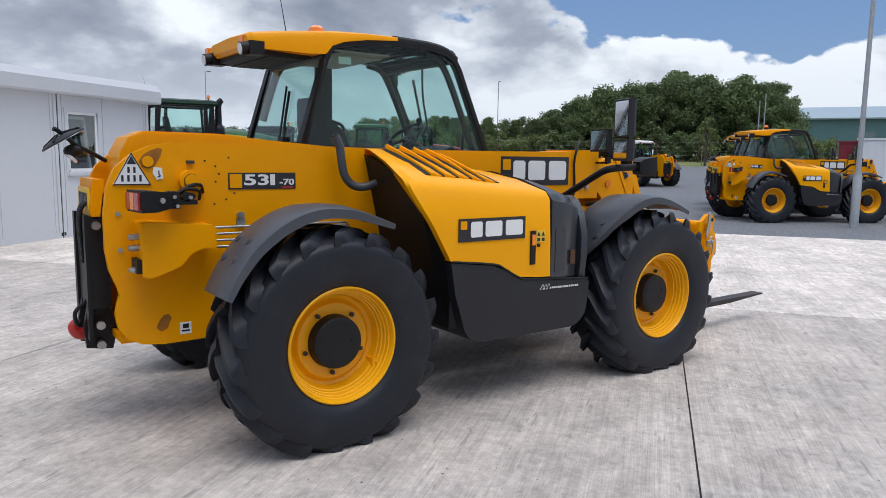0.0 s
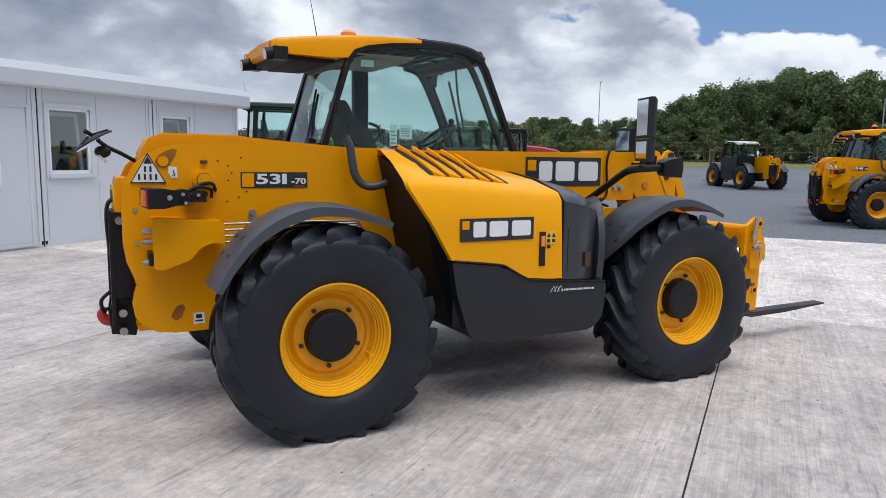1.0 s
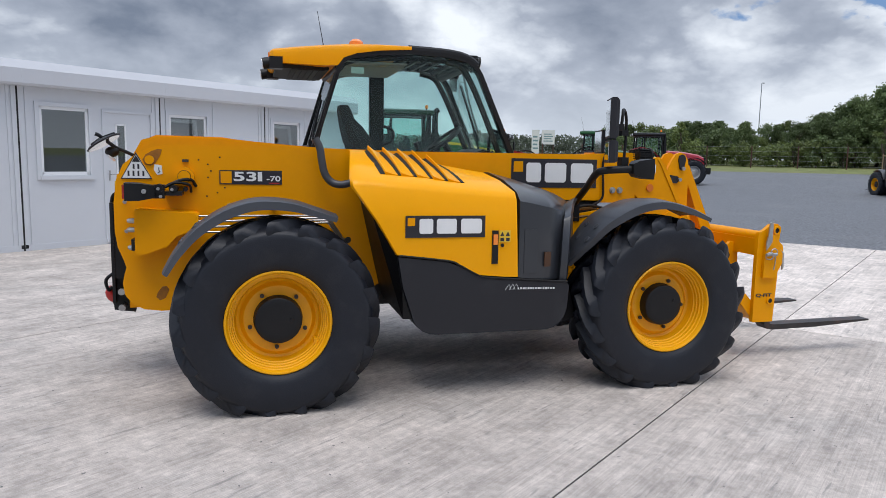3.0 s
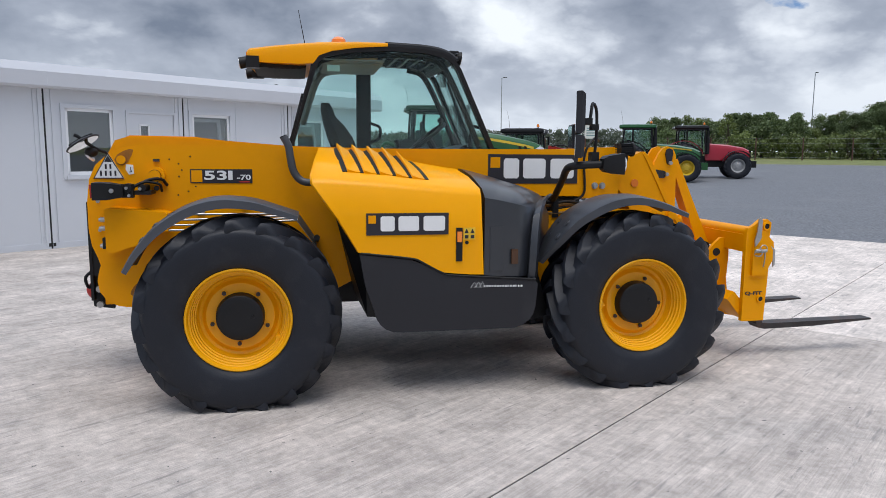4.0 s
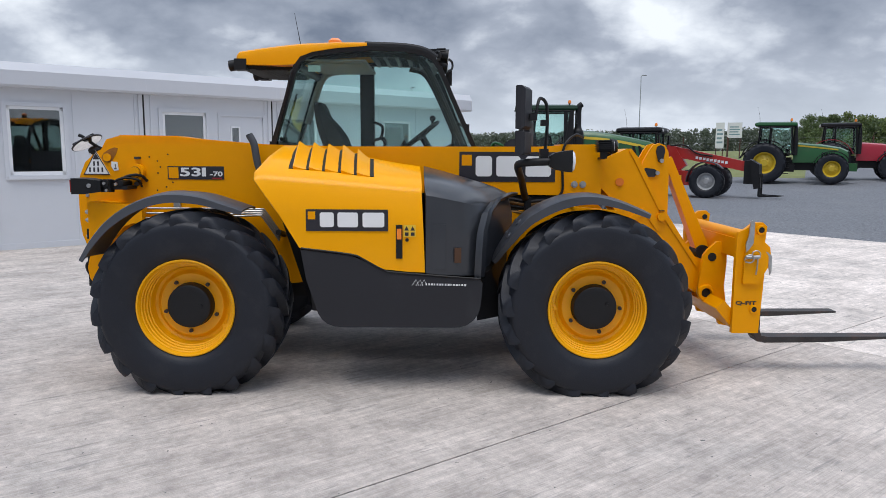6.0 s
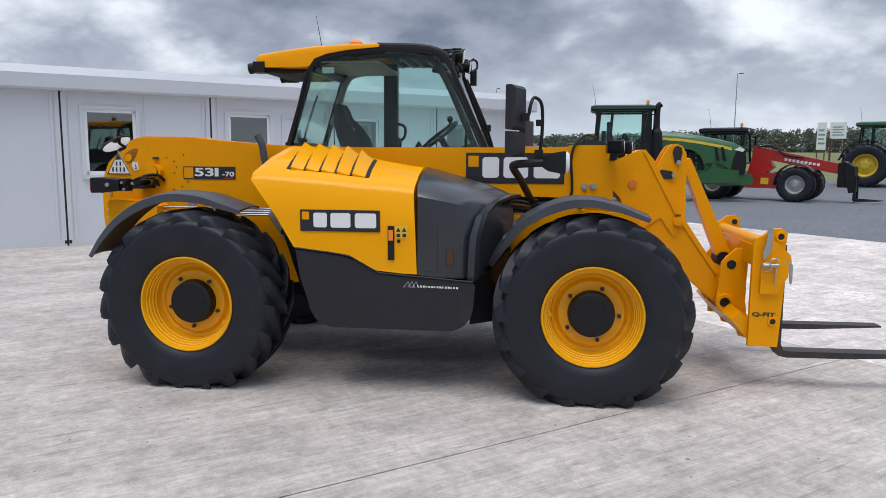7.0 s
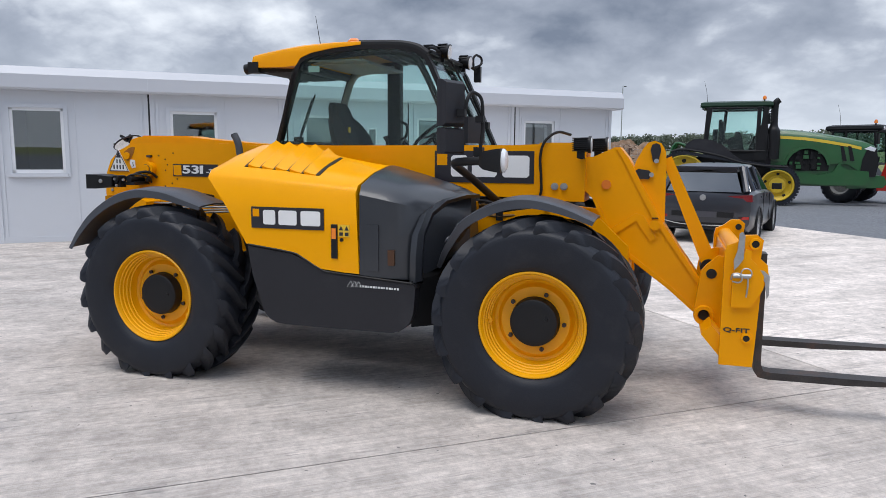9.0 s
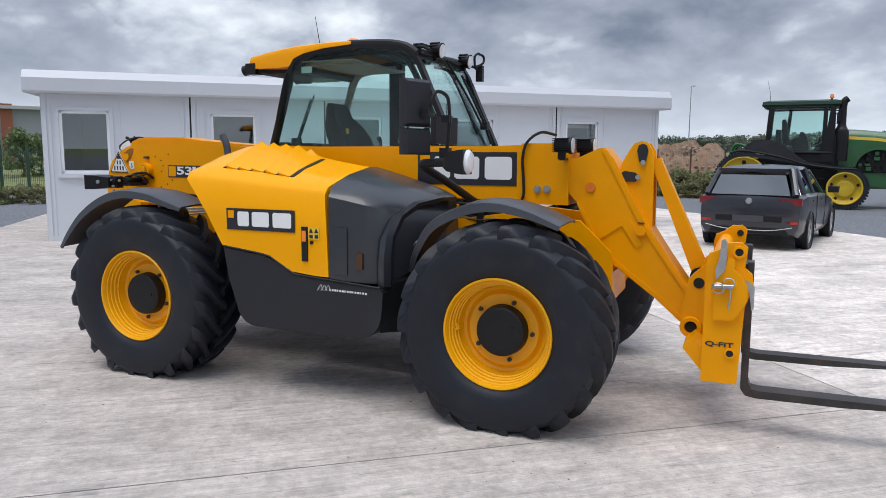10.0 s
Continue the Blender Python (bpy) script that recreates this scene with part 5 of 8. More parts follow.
    prism(bm, [(-0.79, 1.52), (-0.785, 1.555), (-0.74, 1.55), (-0.735, 1.49), (-0.77, 1.483)], -0.4245, -0.4202)
    hk = P("lifting_label", bm, WHITE)
    bm = bm_new()
    tube(bm, [(-0.757, -0.426, 1.535), (-0.757, -0.426, 1.515), (-0.75, -0.426, 1.505), (-0.765, -0.426, 1.5)], 0.003, 6, 3)
    part("print", bm, DECAL, hk)
    bm = bm_new()
    box(bm, -0.365, 0.060, -0.4245, -0.4202, 1.423, 1.522)
    dec = P("model_plate", bm, DECAL, "dark model number plate with white figures")
    bm = bm_new()
    box(bm, -0.357, -0.283, -0.4265, -0.4247, 1.431, 1.514)
    part("logo_square", bm, YELLOW, dec)
    fitted(model[:2], -0.270, -0.116, 1.446, 1.512, -0.426, WHITE, dec)
    fitted(model[2], -0.106, -0.076, 1.446, 1.512, -0.426, WHITE, dec)
    fitted("-" + model.split("-")[1], -0.046, 0.050, 1.446, 1.484, -0.426, WHITE, dec)
    bm = bm_new()
    box(bm, -0.03, 0.042, -0.4265, -0.4247, 1.428, 1.437)
    part("print", bm, RED, dec)

    # -- mudguards
    fender(root, [(-0.67, 0.925), (-0.60, 1.05), (-0.485, 1.185), (-0.315, 1.298), (-0.125, 1.354), (0.085, 1.342), (0.245, 1.293), (0.38, 1.245)], -1.14, -0.78, "rear_mudguard", 0.0, (-0.10, -0.04, 0.03))
    fender(root, [(2.06, 0.88), (2.15, 1.04), (2.29, 1.215), (2.50, 1.325), (2.70, 1.355), (2.90, 1.315), (3.10, 1.235)], -1.14, -0.74, "front_mudguard", 0.22)
    fender(root, [(-0.735, 0.87), (-0.63, 1.03), (-0.49, 1.18), (-0.30, 1.305), (-0.08, 1.365), (0.14, 1.345), (0.31, 1.275), (0.47, 1.225)], 0.74, 1.14, "rear_mudguard")
    fender(root, [(2.06, 0.88), (2.15, 1.04), (2.29, 1.215), (2.50, 1.325), (2.70, 1.355), (2.90, 1.315), (3.10, 1.235)], 0.74, 1.14, "front_mudguard")
    for x, z in ((0.0, 1.34), (2.70, 1.33)):
        P("mudguard_stay", tube(bm_new(), [(x, -0.40, z - 0.08), (x, -0.62, z - 0.05), (x, -1.0, z - 0.015)], 0.018, 8, 4), BLACK)
        P("mudguard_stay", tube(bm_new(), [(x, 0.35, z - 0.08), (x, 0.62, z - 0.05), (x, 1.0, z - 0.015)], 0.018, 8, 4), BLACK)

    # -- left hand side below the cab
    bm = bm_new()
    prism(bm, [(0.85, 0.50), (1.95, 0.50), (2.0, 0.75), (1.98, 1.2), (0.75, 1.2), (0.78, 0.75)], 0.45, 1.10, 0.03)
    P("step_box", bm, PLASTIC, "charcoal step box under the cab")

    cab(root)
    mirrors(root)
    return root


def boom_lamp(root, x, y, z):
    """A ribbed black work lamp facing forward."""
    bm = bm_new()
    box(bm, x - 0.03, x + 0.02, y - 0.012, y + 0.012, z - 0.07, z, 0.003)
    if y < -0.3:   # outrigger bracket to the boom
        box(bm, x - 0.02, x + 0.01, y, -0.27, z - 0.075, z - 0.06, 0.003)
    cyl(bm, (x - 0.05, y, z + 0.022), (x + 0.06, y, z + 0.022), 0.046, 0.05, n=20, bev=0.006)
    lamp = part("work_lamp", bm, BLACK, root, "black finned work lamp")
    for i in range(7):
        q = z - 0.02 + i * 0.014
        w = math.sqrt(max(0.0, 0.058 ** 2 - (q - z - 0.022) ** 2))
        part("fin", box(bm_new(), x - 0.06, x + 0.05, y - w, y + w, q - 0.003, q + 0.003, 0.0015), BLACK, lamp)
    part("bezel", cyl(bm_new(), (x + 0.045, y, z + 0.022), (x + 0.064, y, z + 0.022), 0.057, n=22, bev=0.004), BLACK, lamp)
    bm = bm_new()
    cyl(bm, (x + 0.062, y, z + 0.022), (x + 0.068, y, z + 0.022), 0.048, n=22)
    part("lamp_glass", bm, LENS, lamp)
    return lamp


def cab(root):
    P = lambda name, bm, m, label="", parent=None: part(name, bm, m, root if parent is None else parent, label)
    y0, y1 = 0.05, 1.14
    outer = [(0.30, 1.45), (0.305, 1.69), (0.50, 2.31), (0.535, 2.38), (0.60, 2.425), (0.80, 2.462), (1.12, 2.485), (1.40, 2.475), (1.56, 2.445), (1.65, 2.395), (1.70, 2.32), (1.985, 1.69), (2.02, 1.45)]
    cxz = Vector((1.12, 2.0))

    def inset(pts, d):
        res, k = [], len(pts)
        for i in range(k):
            p, a, b = Vector(pts[i]), Vector(pts[i - 1]), Vector(pts[(i + 1) % k])
            u, v = (p - a).normalized(), (b - p).normalized()
            nrm = Vector((u.y + v.y, -(u.x + v.x)))
            nrm.normalize()
            co = max(0.5, nrm.dot(Vector((u.y, -u.x))))
            q = p + nrm * (d / co)
            res.append((q.x, q.y))
        return res

    def ring(bm, a, b, q0, q1):
        k = len(a)
        rows = [[bm.verts.new((p[0], y, p[1])) for p in pts] for pts, y in ((a, q0), (a, q1), (b, q1), (b, q0))]
        for r, s in zip(rows, rows[1:] + rows[:1]):
            for i in range(k):
                bm.faces.new((r[i], r[(i + 1) % k], s[(i + 1) % k], s[i]))
    mid = smooth_closed(outer)
    inn = inset(mid, 0.036)
    if sum((p[0] - 1.12) ** 2 + (p[1] - 2) ** 2 for p in inn) > sum((p[0] - 1.12) ** 2 + (p[1] - 2) ** 2 for p in mid):
        inn = inset(mid, -0.036)
    for q0, q1 in ((y0, y0 + 0.07), (y1 - 0.07, y1)):
        bm = bm_new()
        ring(bm, mid, inn, q0, q1)
        bevelled(bm, bm.faces[:], 0.012, 2, 40)
        P("cab_frame", bm, BLACK, "black cab side frame")
    for y in (y0 + 0.012, y1 - 0.018):
        bm = bm_new()
        prism(bm, [((p[0] * 0.97 + q[0] * 0.03), (p[1] * 0.97 + q[1] * 0.03)) for p, q in zip(inn, mid)], y, y + 0.006)
        g = P("side_glass", bm, CABGLASS, "green tinted cab side glass")
        g.visible_shadow = False
    # inner liner band behind the glass, pale at the front post
    bm = bm_new()
    tube(bm, [(0.52, y0 + 0.10, 2.30), (0.60, y0 + 0.10, 2.375), (0.82, y0 + 0.10, 2.41), (1.12, y0 + 0.10, 2.43), (1.42, y0 + 0.10, 2.42), (1.57, y0 + 0.10, 2.38)], 0.022, 8, 4)
    P("roof_rail", bm, BLACK)
    for y in (y0 + 0.075, y1 - 0.11):
        bm = bm_new()
        tube(bm, [(1.40, y, 2.415), (1.52, y, 2.385), (1.60, y, 2.29), (1.72, y, 2.05), (1.88, y, 1.68)], 0.026, 8, 4)
        P("front_post_liner", bm, DARKLINER, "grey moulded front post liner")
    bm = bm_new()
    tube(bm, [(1.0, y1 - 0.10, 2.40), (0.70, y1 - 0.10, 2.385), (0.58, y1 - 0.10, 2.32), (0.50, y1 - 0.10, 2.12), (0.43, y1 - 0.10, 1.90)], 0.032, 8, 4)
    P("rear_post_liner", bm, LINER, "pale moulded rear post liner")
    # far side pillar of the door
    bm = bm_new()
    box(bm, 0.93, 1.06, y1 - 0.09, y1 - 0.02, 1.45, 2.44, 0.015)
    P("door_pillar", bm, BLACK)
    bm = bm_new()
    tube(bm, [(1.06, y1 - 0.10, 1.75), (1.13, y1 - 0.13, 1.78), (1.14, y1 - 0.13, 1.88), (1.06, y1 - 0.10, 1.92)], 0.014, 8, 4)
    P("grab_handle", bm, BLACK)
    # cross members front, rear
    bm = bm_new()
    for x, z in ((0.53, 2.33), (1.62, 2.39), (2.0, 1.55), (0.32, 1.60)):
        cyl(bm, (x, y0 + 0.03, z), (x, y1 - 0.03, z), 0.035, n=12)
    box(bm, 0.31, 2.0, y0 + 0.02, y1 - 0.02, 1.20, 1.30, 0.02)
    box(bm, 0.29, 0.36, y0 + 0.03, y1 - 0.03, 1.28, 1.72, 0.015)
    box(bm, 1.93, 2.02, y0 + 0.03, y1 - 0.03, 1.28, 1.58, 0.015)
    P("cab_floor_frame", bm, BLACK)
    bm = bm_new()
    box(bm, 0.40, 1.9, y1 - 0.02, y1 + 0.02, 1.0, 1.66, 0.02)
    P("cab_door_lower", bm, PLASTIC)
    # windscreen and rear window
    for name, pts in (("windscreen", ((1.665, 2.36), (1.955, 1.68))), ("rear_window", ((0.505, 2.30), (0.325, 1.70)))):
        bm = bm_new()
        (xa, za), (xb, zb) = pts
        vs = [bm.verts.new(q) for q in ((xa, y0 + 0.07, za), (xa, y1 - 0.07, za), (xb, y1 - 0.07, zb), (xb, y0 + 0.07, zb))]
        f = bm.faces.new(vs)
        r = bmesh.ops.extrude_face_region(bm, geom=[f])
        for v in [g_ for g_ in r["geom"] if isinstance(g_, bmesh.types.BMVert)]:
            v.co.x += 0.006
        g = P(name, bm, CABGLASS, "tinted cab glass")
        g.visible_shadow = False
    # yellow roof shell with an overhanging tail
    def rs(x, zb, zt, q0, q1, r=0.05):
        return [(x, q0, zb), (x, q0, zt - r), (x, q0 + r * 0.35, zt - r * 0.3), (x, q0 + r, zt), (x, (q0 + q1) / 2, zt + 0.012), (x, q1 - r, zt), (x, q1 - r * 0.35, zt - r * 0.3), (x, q1, zt - r), (x, q1, zb)]
    bm = loft(bm_new(), [rs(0.005, 2.370, 2.44, 0.20, 1.0), rs(0.03, 2.345, 2.455, 0.17, 1.03), rs(0.22, 2.338, 2.475, 0.12, 1.07), rs(0.40, 2.330, 2.49, 0.075, 1.115), rs(0.515, 2.335, 2.498, 0.05, 1.14), rs(0.56, 2.395, 2.502, 0.045, 1.145), rs(0.66, 2.432, 2.507, 0.04, 1.15), rs(0.85, 2.463, 2.512, 0.04, 1.15, 0.03), rs(1.10, 2.482, 2.512, 0.045, 1.145, 0.02)])
    bevelled(bm, bm.faces[:], 0.01, 2, 40)
    P("cab_roof", bm, YELLOW, "yellow moulded cab roof with a rear overhang")
    bm = bm_new()
    for yy in (0.085, 1.105):
        tube(bm, [(1.08, yy, 2.488), (1.40, yy, 2.476), (1.56, yy, 2.446), (1.655, yy, 2.39)], 0.036, 10, 4)
    tube(bm, [(1.60, 0.09, 2.425), (1.60, 1.10, 2.425)], 0.034, 10, 0)
    P("roof_front", bm, BLACK)
    bm = loft(bm_new(), [[(x, q, z) for q, z in ((0.10, zt), (1.09, zt), (1.09, zt - 0.006), (0.10, zt - 0.006))] for x, zt in ((1.09, 2.498), (1.40, 2.484), (1.56, 2.452))])
    P("roof_glass", bm, CABGLASS, "tinted roof glass").visible_shadow = False
    bm = bm_new()
    tube(bm, [(1.08, 0.60, 2.462), (1.40, 0.60, 2.448), (1.58, 0.60, 2.415)], 0.014, 8, 2)
    P("roof_bar", bm, BLACK)
    # roof bars seen through the glass
    for i in range(5):
        x = 1.10 + i * 0.10
        bm = bm_new()
        box(bm, x, x + 0.028, y0 + 0.07, y1 - 0.07, 2.432 - 0.025 * (i > 3), 2.470 - 0.03 * (i > 3), 0.003)
        P("roof_bar", bm, BLACK)
    bm = bm_new()
    box(bm, 0.545, 1.08, y0 + 0.075, y1 - 0.075, 2.372, 2.384, 0.004)
    box(bm, 0.60, 1.08, y0 + 0.20, y1 - 0.12, 2.36, 2.378, 0.008)
    P("headliner", bm, LINER, "pale moulded headliner")
    bm = bm_new()
    box(bm, 0.62, 0.72, y0 + 0.022, y0 + 0.024, 2.28, 2.33)
    P("glass_label", bm, mat("pale_label", (0.32, 0.42, 0.38), 0.5))
    # slatted underside of the tail
    for i in range(8):
        x = 0.08 + i * 0.044
        bm = bm_new()
        box(bm, x, x + 0.038, 0.20, 1.0, 2.303 + 0.012 * (i < 2), 2.335, 0.004)
        P("grille_slat", bm, DARK)
    bm = bm_new()
    box(bm, 0.05, 0.46, 0.19, 1.02, 2.310, 2.340)
    P("grille_backing", bm, DARK)
    # rear lamps in the roof tail
    for y in (0.20, 0.98):
        bm = bm_new()
        cyl(bm, (0.03, y, 2.35), (-0.05, y - 0.0, 2.335), 0.045, n=18, bev=0.008)
        box(bm, 0.0, 0.10, y - 0.055, y + 0.055, 2.30, 2.39, 0.012)
        lamp = P("roof_lamp", bm, BLACK, "black roof lamp")
        bm = bm_new()
        cyl(bm, (-0.049, y, 2.335), (-0.055, y, 2.334), 0.038, n=18)
        part("lamp_glass", bm, LENS, lamp)
        bm = bm_new()
        box(bm, -0.005, 0.05, y + 0.05 if y > 0.5 else y + 0.08, y + 0.12 if y > 0.5 else y + 0.15, 2.38, 2.435, 0.012)
        part("indicator", bm, ORANGE, lamp)
    # front roof lamps on a bar
    bm = bm_new()
    box(bm, 1.66, 1.69, 0.10, 1.12, 2.40, 2.425, 0.004)
    box(bm, 1.60, 1.68, 0.14, 0.26, 2.455, 2.475, 0.006)
    tube(bm, [(1.62, 0.12, 2.42), (1.68, 0.14, 2.45), (1.69, 0.5, 2.41), (1.69, 1.1, 2.41)], 0.012, 8, 3)
    P("lamp_bar", bm, BLACK)
    for y, z in ((0.35, 2.452), (0.98, 2.442)):
        bm = bm_new()
        cyl(bm, (1.685, y, z), (1.755, y, z - 0.012), 0.050, 0.062, n=20, bev=0.006)
        cyl(bm, (1.66, y, z), (1.69, y, z), 0.036, n=16)
        box(bm, 1.68, 1.71, y - 0.012, y + 0.012, z - 0.09, z - 0.04, 0.003)
        lamp = P("front_lamp", bm, BLACK, "round black finned cab work lamp")
        for a in np.linspace(0, 2 * math.pi, 13)[:-1]:
            part("fin", box(bm_new(), 1.66, 1.735, y - 0.004, y + 0.004, z + 0.035, z + 0.058, 0.0, Matrix.Translation((0, y, z)) @ Matrix.Rotation(a, 4, "X") @ Matrix.Translation((0, -y, -z))), BLACK, lamp)
        bm = bm_new()
        cyl(bm, (1.753, y, z - 0.012), (1.760, y, z - 0.013), 0.053, n=20)
        part("lamp_glass", bm, LENS, lamp)
    bm = bm_new()
    tube(bm, [(1.75, 1.12, 2.40), (1.80, 1.19, 2.44), (1.80, 1.20, 2.50), (1.77, 1.14, 2.52)], 0.011, 8, 4)
    box(bm, 1.74, 1.80, 1.17, 1.22, 2.28, 2.42, 0.015)
    tube(bm, [(1.685, 1.10, 2.412), (1.73, 1.14, 2.405), (1.765, 1.19, 2.37)], 0.012, 8, 3)
    tube(bm, [(1.77, 1.14, 2.52), (1.75, 1.11, 2.49), (1.75, 1.12, 2.40)], 0.011, 8, 3)
    P("small_mirror", bm, BLACK)
    # wipers
    bm = bm_new()
    tube(bm, [(1.69, 0.60, 2.40), (1.80, 0.75, 2.15), (1.93, 0.85, 1.86)], 0.010, 6, 4)
    tube(bm, [(1.74, 0.82, 2.30), (1.90, 0.92, 1.93), (1.97, 0.96, 1.72)], 0.012, 6, 3)
    box(bm, 1.90, 1.96, 0.86, 0.93, 1.84, 1.90, 0.01)
    P("front_wiper", bm, BLACK)
    bm = bm_new()
    tube(bm, [(0.35, 0.40, 1.74), (0.36, 0.44, 1.84), (0.43, 0.50, 2.10)], 0.010, 6, 3)
    tube(bm, [(0.33, 0.46, 1.76), (0.43, 0.55, 2.14)], 0.008, 6, 0)
    box(bm, 0.31, 0.36, 0.36, 0.45, 1.70, 1.76, 0.01)
    P("rear_wiper", bm, BLACK)
    # beacon and aerial
    bm = bm_new()
    lathe(bm, [(0.001, 0.06), (0.035, 0.055), (0.06, 0.033), (0.064, 0.0), (0.001, 0.0)], 20, False, Matrix.Translation((0.75, 0.70, 2.585)) @ Matrix.Rotation(radians(90), 4, "X"))
    P("beacon", bm, ORANGE, "amber beacon on the cab roof")
    bm = bm_new()
    cyl(bm, (0.75, 0.70, 2.50), (0.75, 0.70, 2.588), 0.055, n=18)
    P("beacon_base", bm, BLACK)
    bm = bm_new()
    tube(bm, [(0.47, 0.62, 2.49), (0.46, 0.62, 2.56), (0.41, 0.62, 2.84)], [0.006, 0.004, 0.002], 6, 3)
    P("aerial", bm, BLACK)
    bm = bm_new()
    tube(bm, [(0.50, 0.045, 2.29), (0.485, 0.035, 2.25), (0.42, 0.03, 2.0), (0.345, 0.03, 1.69)], 0.008, 6, 4)
    P("rear_hose", bm, BLACK)
    # seat
    bm = bm_new()
    rows = []
    for x, z, w, t, bol in ((0.80, 1.50, 0.24, 0.11, 0.05), (0.745, 1.64, 0.265, 0.12, 0.075), (0.69, 1.78, 0.26, 0.115, 0.075), (0.655, 1.88, 0.225, 0.10, 0.05), (0.632, 1.945, 0.165, 0.085, 0.02), (0.618, 2.02, 0.145, 0.08, 0.012), (0.612, 2.065, 0.115, 0.06, 0.005)):
        rows.append([(x - t * 0.4, 0.61 - w * 0.8, z), (x + t * 0.2, 0.61 - w, z), (x + t * 0.6 + bol, 0.61 - w * 0.92, z), (x + t * 0.6 + bol * 0.6, 0.61 - w * 0.66, z), (x + t * 0.6, 0.61 - w * 0.45, z), (x + t * 0.6, 0.61 + w * 0.45, z), (x + t * 0.6 + bol * 0.6, 0.61 + w * 0.66, z), (x + t * 0.6 + bol, 0.61 + w * 0.92, z), (x + t * 0.2, 0.61 + w, z), (x - t * 0.4, 0.61 + w * 0.8, z)])
    loft(bm, rows)
    bevelled(bm, bm.faces[:], 0.018, 2, 40)
    seat = P("seat", bm, SEATCLOTH, "black cloth driver's seat")
    bm = bm_new()
    box(bm, 0.72, 1.18, 0.38, 0.86, 1.45, 1.57, 0.05)
    part("cushion", bm, SEATCLOTH, seat)
    bm = bm_new()
    box(bm, 0.83, 1.0, 0.33, 0.38, 1.62, 1.68, 0.02)
    part("armrest", bm, SEATCLOTH, seat)
    bm = bm_new()
    box(bm, 0.742, 0.752, 0.565, 0.60, 1.80, 1.85)
    part("tag", bm, WARN, seat)
    # steering wheel, column, dashboard
    tilt = Matrix.Translation((1.52, 0.62, 1.79)) @ Matrix.Rotation(radians(-38), 4, "Y")
    bm = bm_new()
    tube(bm, [tilt @ Vector((0.19 * math.cos(a), 0.19 * math.sin(a), 0)) for a in np.linspace(0, 2 * math.pi, 25)], 0.016, 8, 2)
    for a in (0.3, 2.4, 4.4):
        tube(bm, [tilt @ Vector((0, 0, -0.02)), tilt @ Vector((0.19 * math.cos(a), 0.19 * math.sin(a), 0))], 0.012, 6, 0)
    tube(bm, [tilt @ Vector((0, 0, 0)), (1.70, 0.62, 1.50)], 0.03, 8, 0)
    p = tilt @ Vector((0.17, -0.08, 0.05))
    cyl(bm, p - Vector((0, 0, 0.05)), p, 0.012, n=8)
    sw = P("steering_wheel", bm, BLACK, "black steering wheel with a spinner knob")
    bm = bm_new()
    bmesh.ops.create_icosphere(bm, subdivisions=2, radius=0.028, matrix=Matrix.Translation(p))
    part("spinner_knob", bm, BLACK, sw)
    bm = bm_new()
    prism(bm, [(1.66, 1.45), (1.95, 1.45), (1.93, 1.66), (1.80, 1.72), (1.68, 1.66)], 0.30, 0.98, 0.03)
    P("dashboard", bm, PLASTIC)
    bm = bm_new()
    tube(bm, [(1.18, 0.34, 1.55), (1.22, 0.32, 1.70), (1.20, 0.32, 1.76)], [0.014, 0.014, 0.022], 8, 3)
    tube(bm, [(1.30, 0.32, 1.50), (1.36, 0.31, 1.68), (1.40, 0.31, 1.72)], [0.012, 0.012, 0.03], 8, 3)
    P("joystick", bm, BLACK)
    bm = bm_new()
    tube(bm, [(1.86, 0.18, 1.66), (1.80, 0.16, 1.70), (1.82, 0.15, 1.86), (1.88, 0.15, 1.86)], 0.014, 8, 4)
    P("grab_handle", bm, BLACK)


def smooth_closed(pts, steps=3):
    """A gently rounded closed outline in x, z."""
    k = len(pts)
    res = []
    for i in range(k):
        p1, p2 = Vector(pts[i]), Vector(pts[(i + 1) % k])
        for s in range(steps):
            t = s / steps
            q = p1.lerp(p2, t)
            res.append((q.x, q.y))
    return res


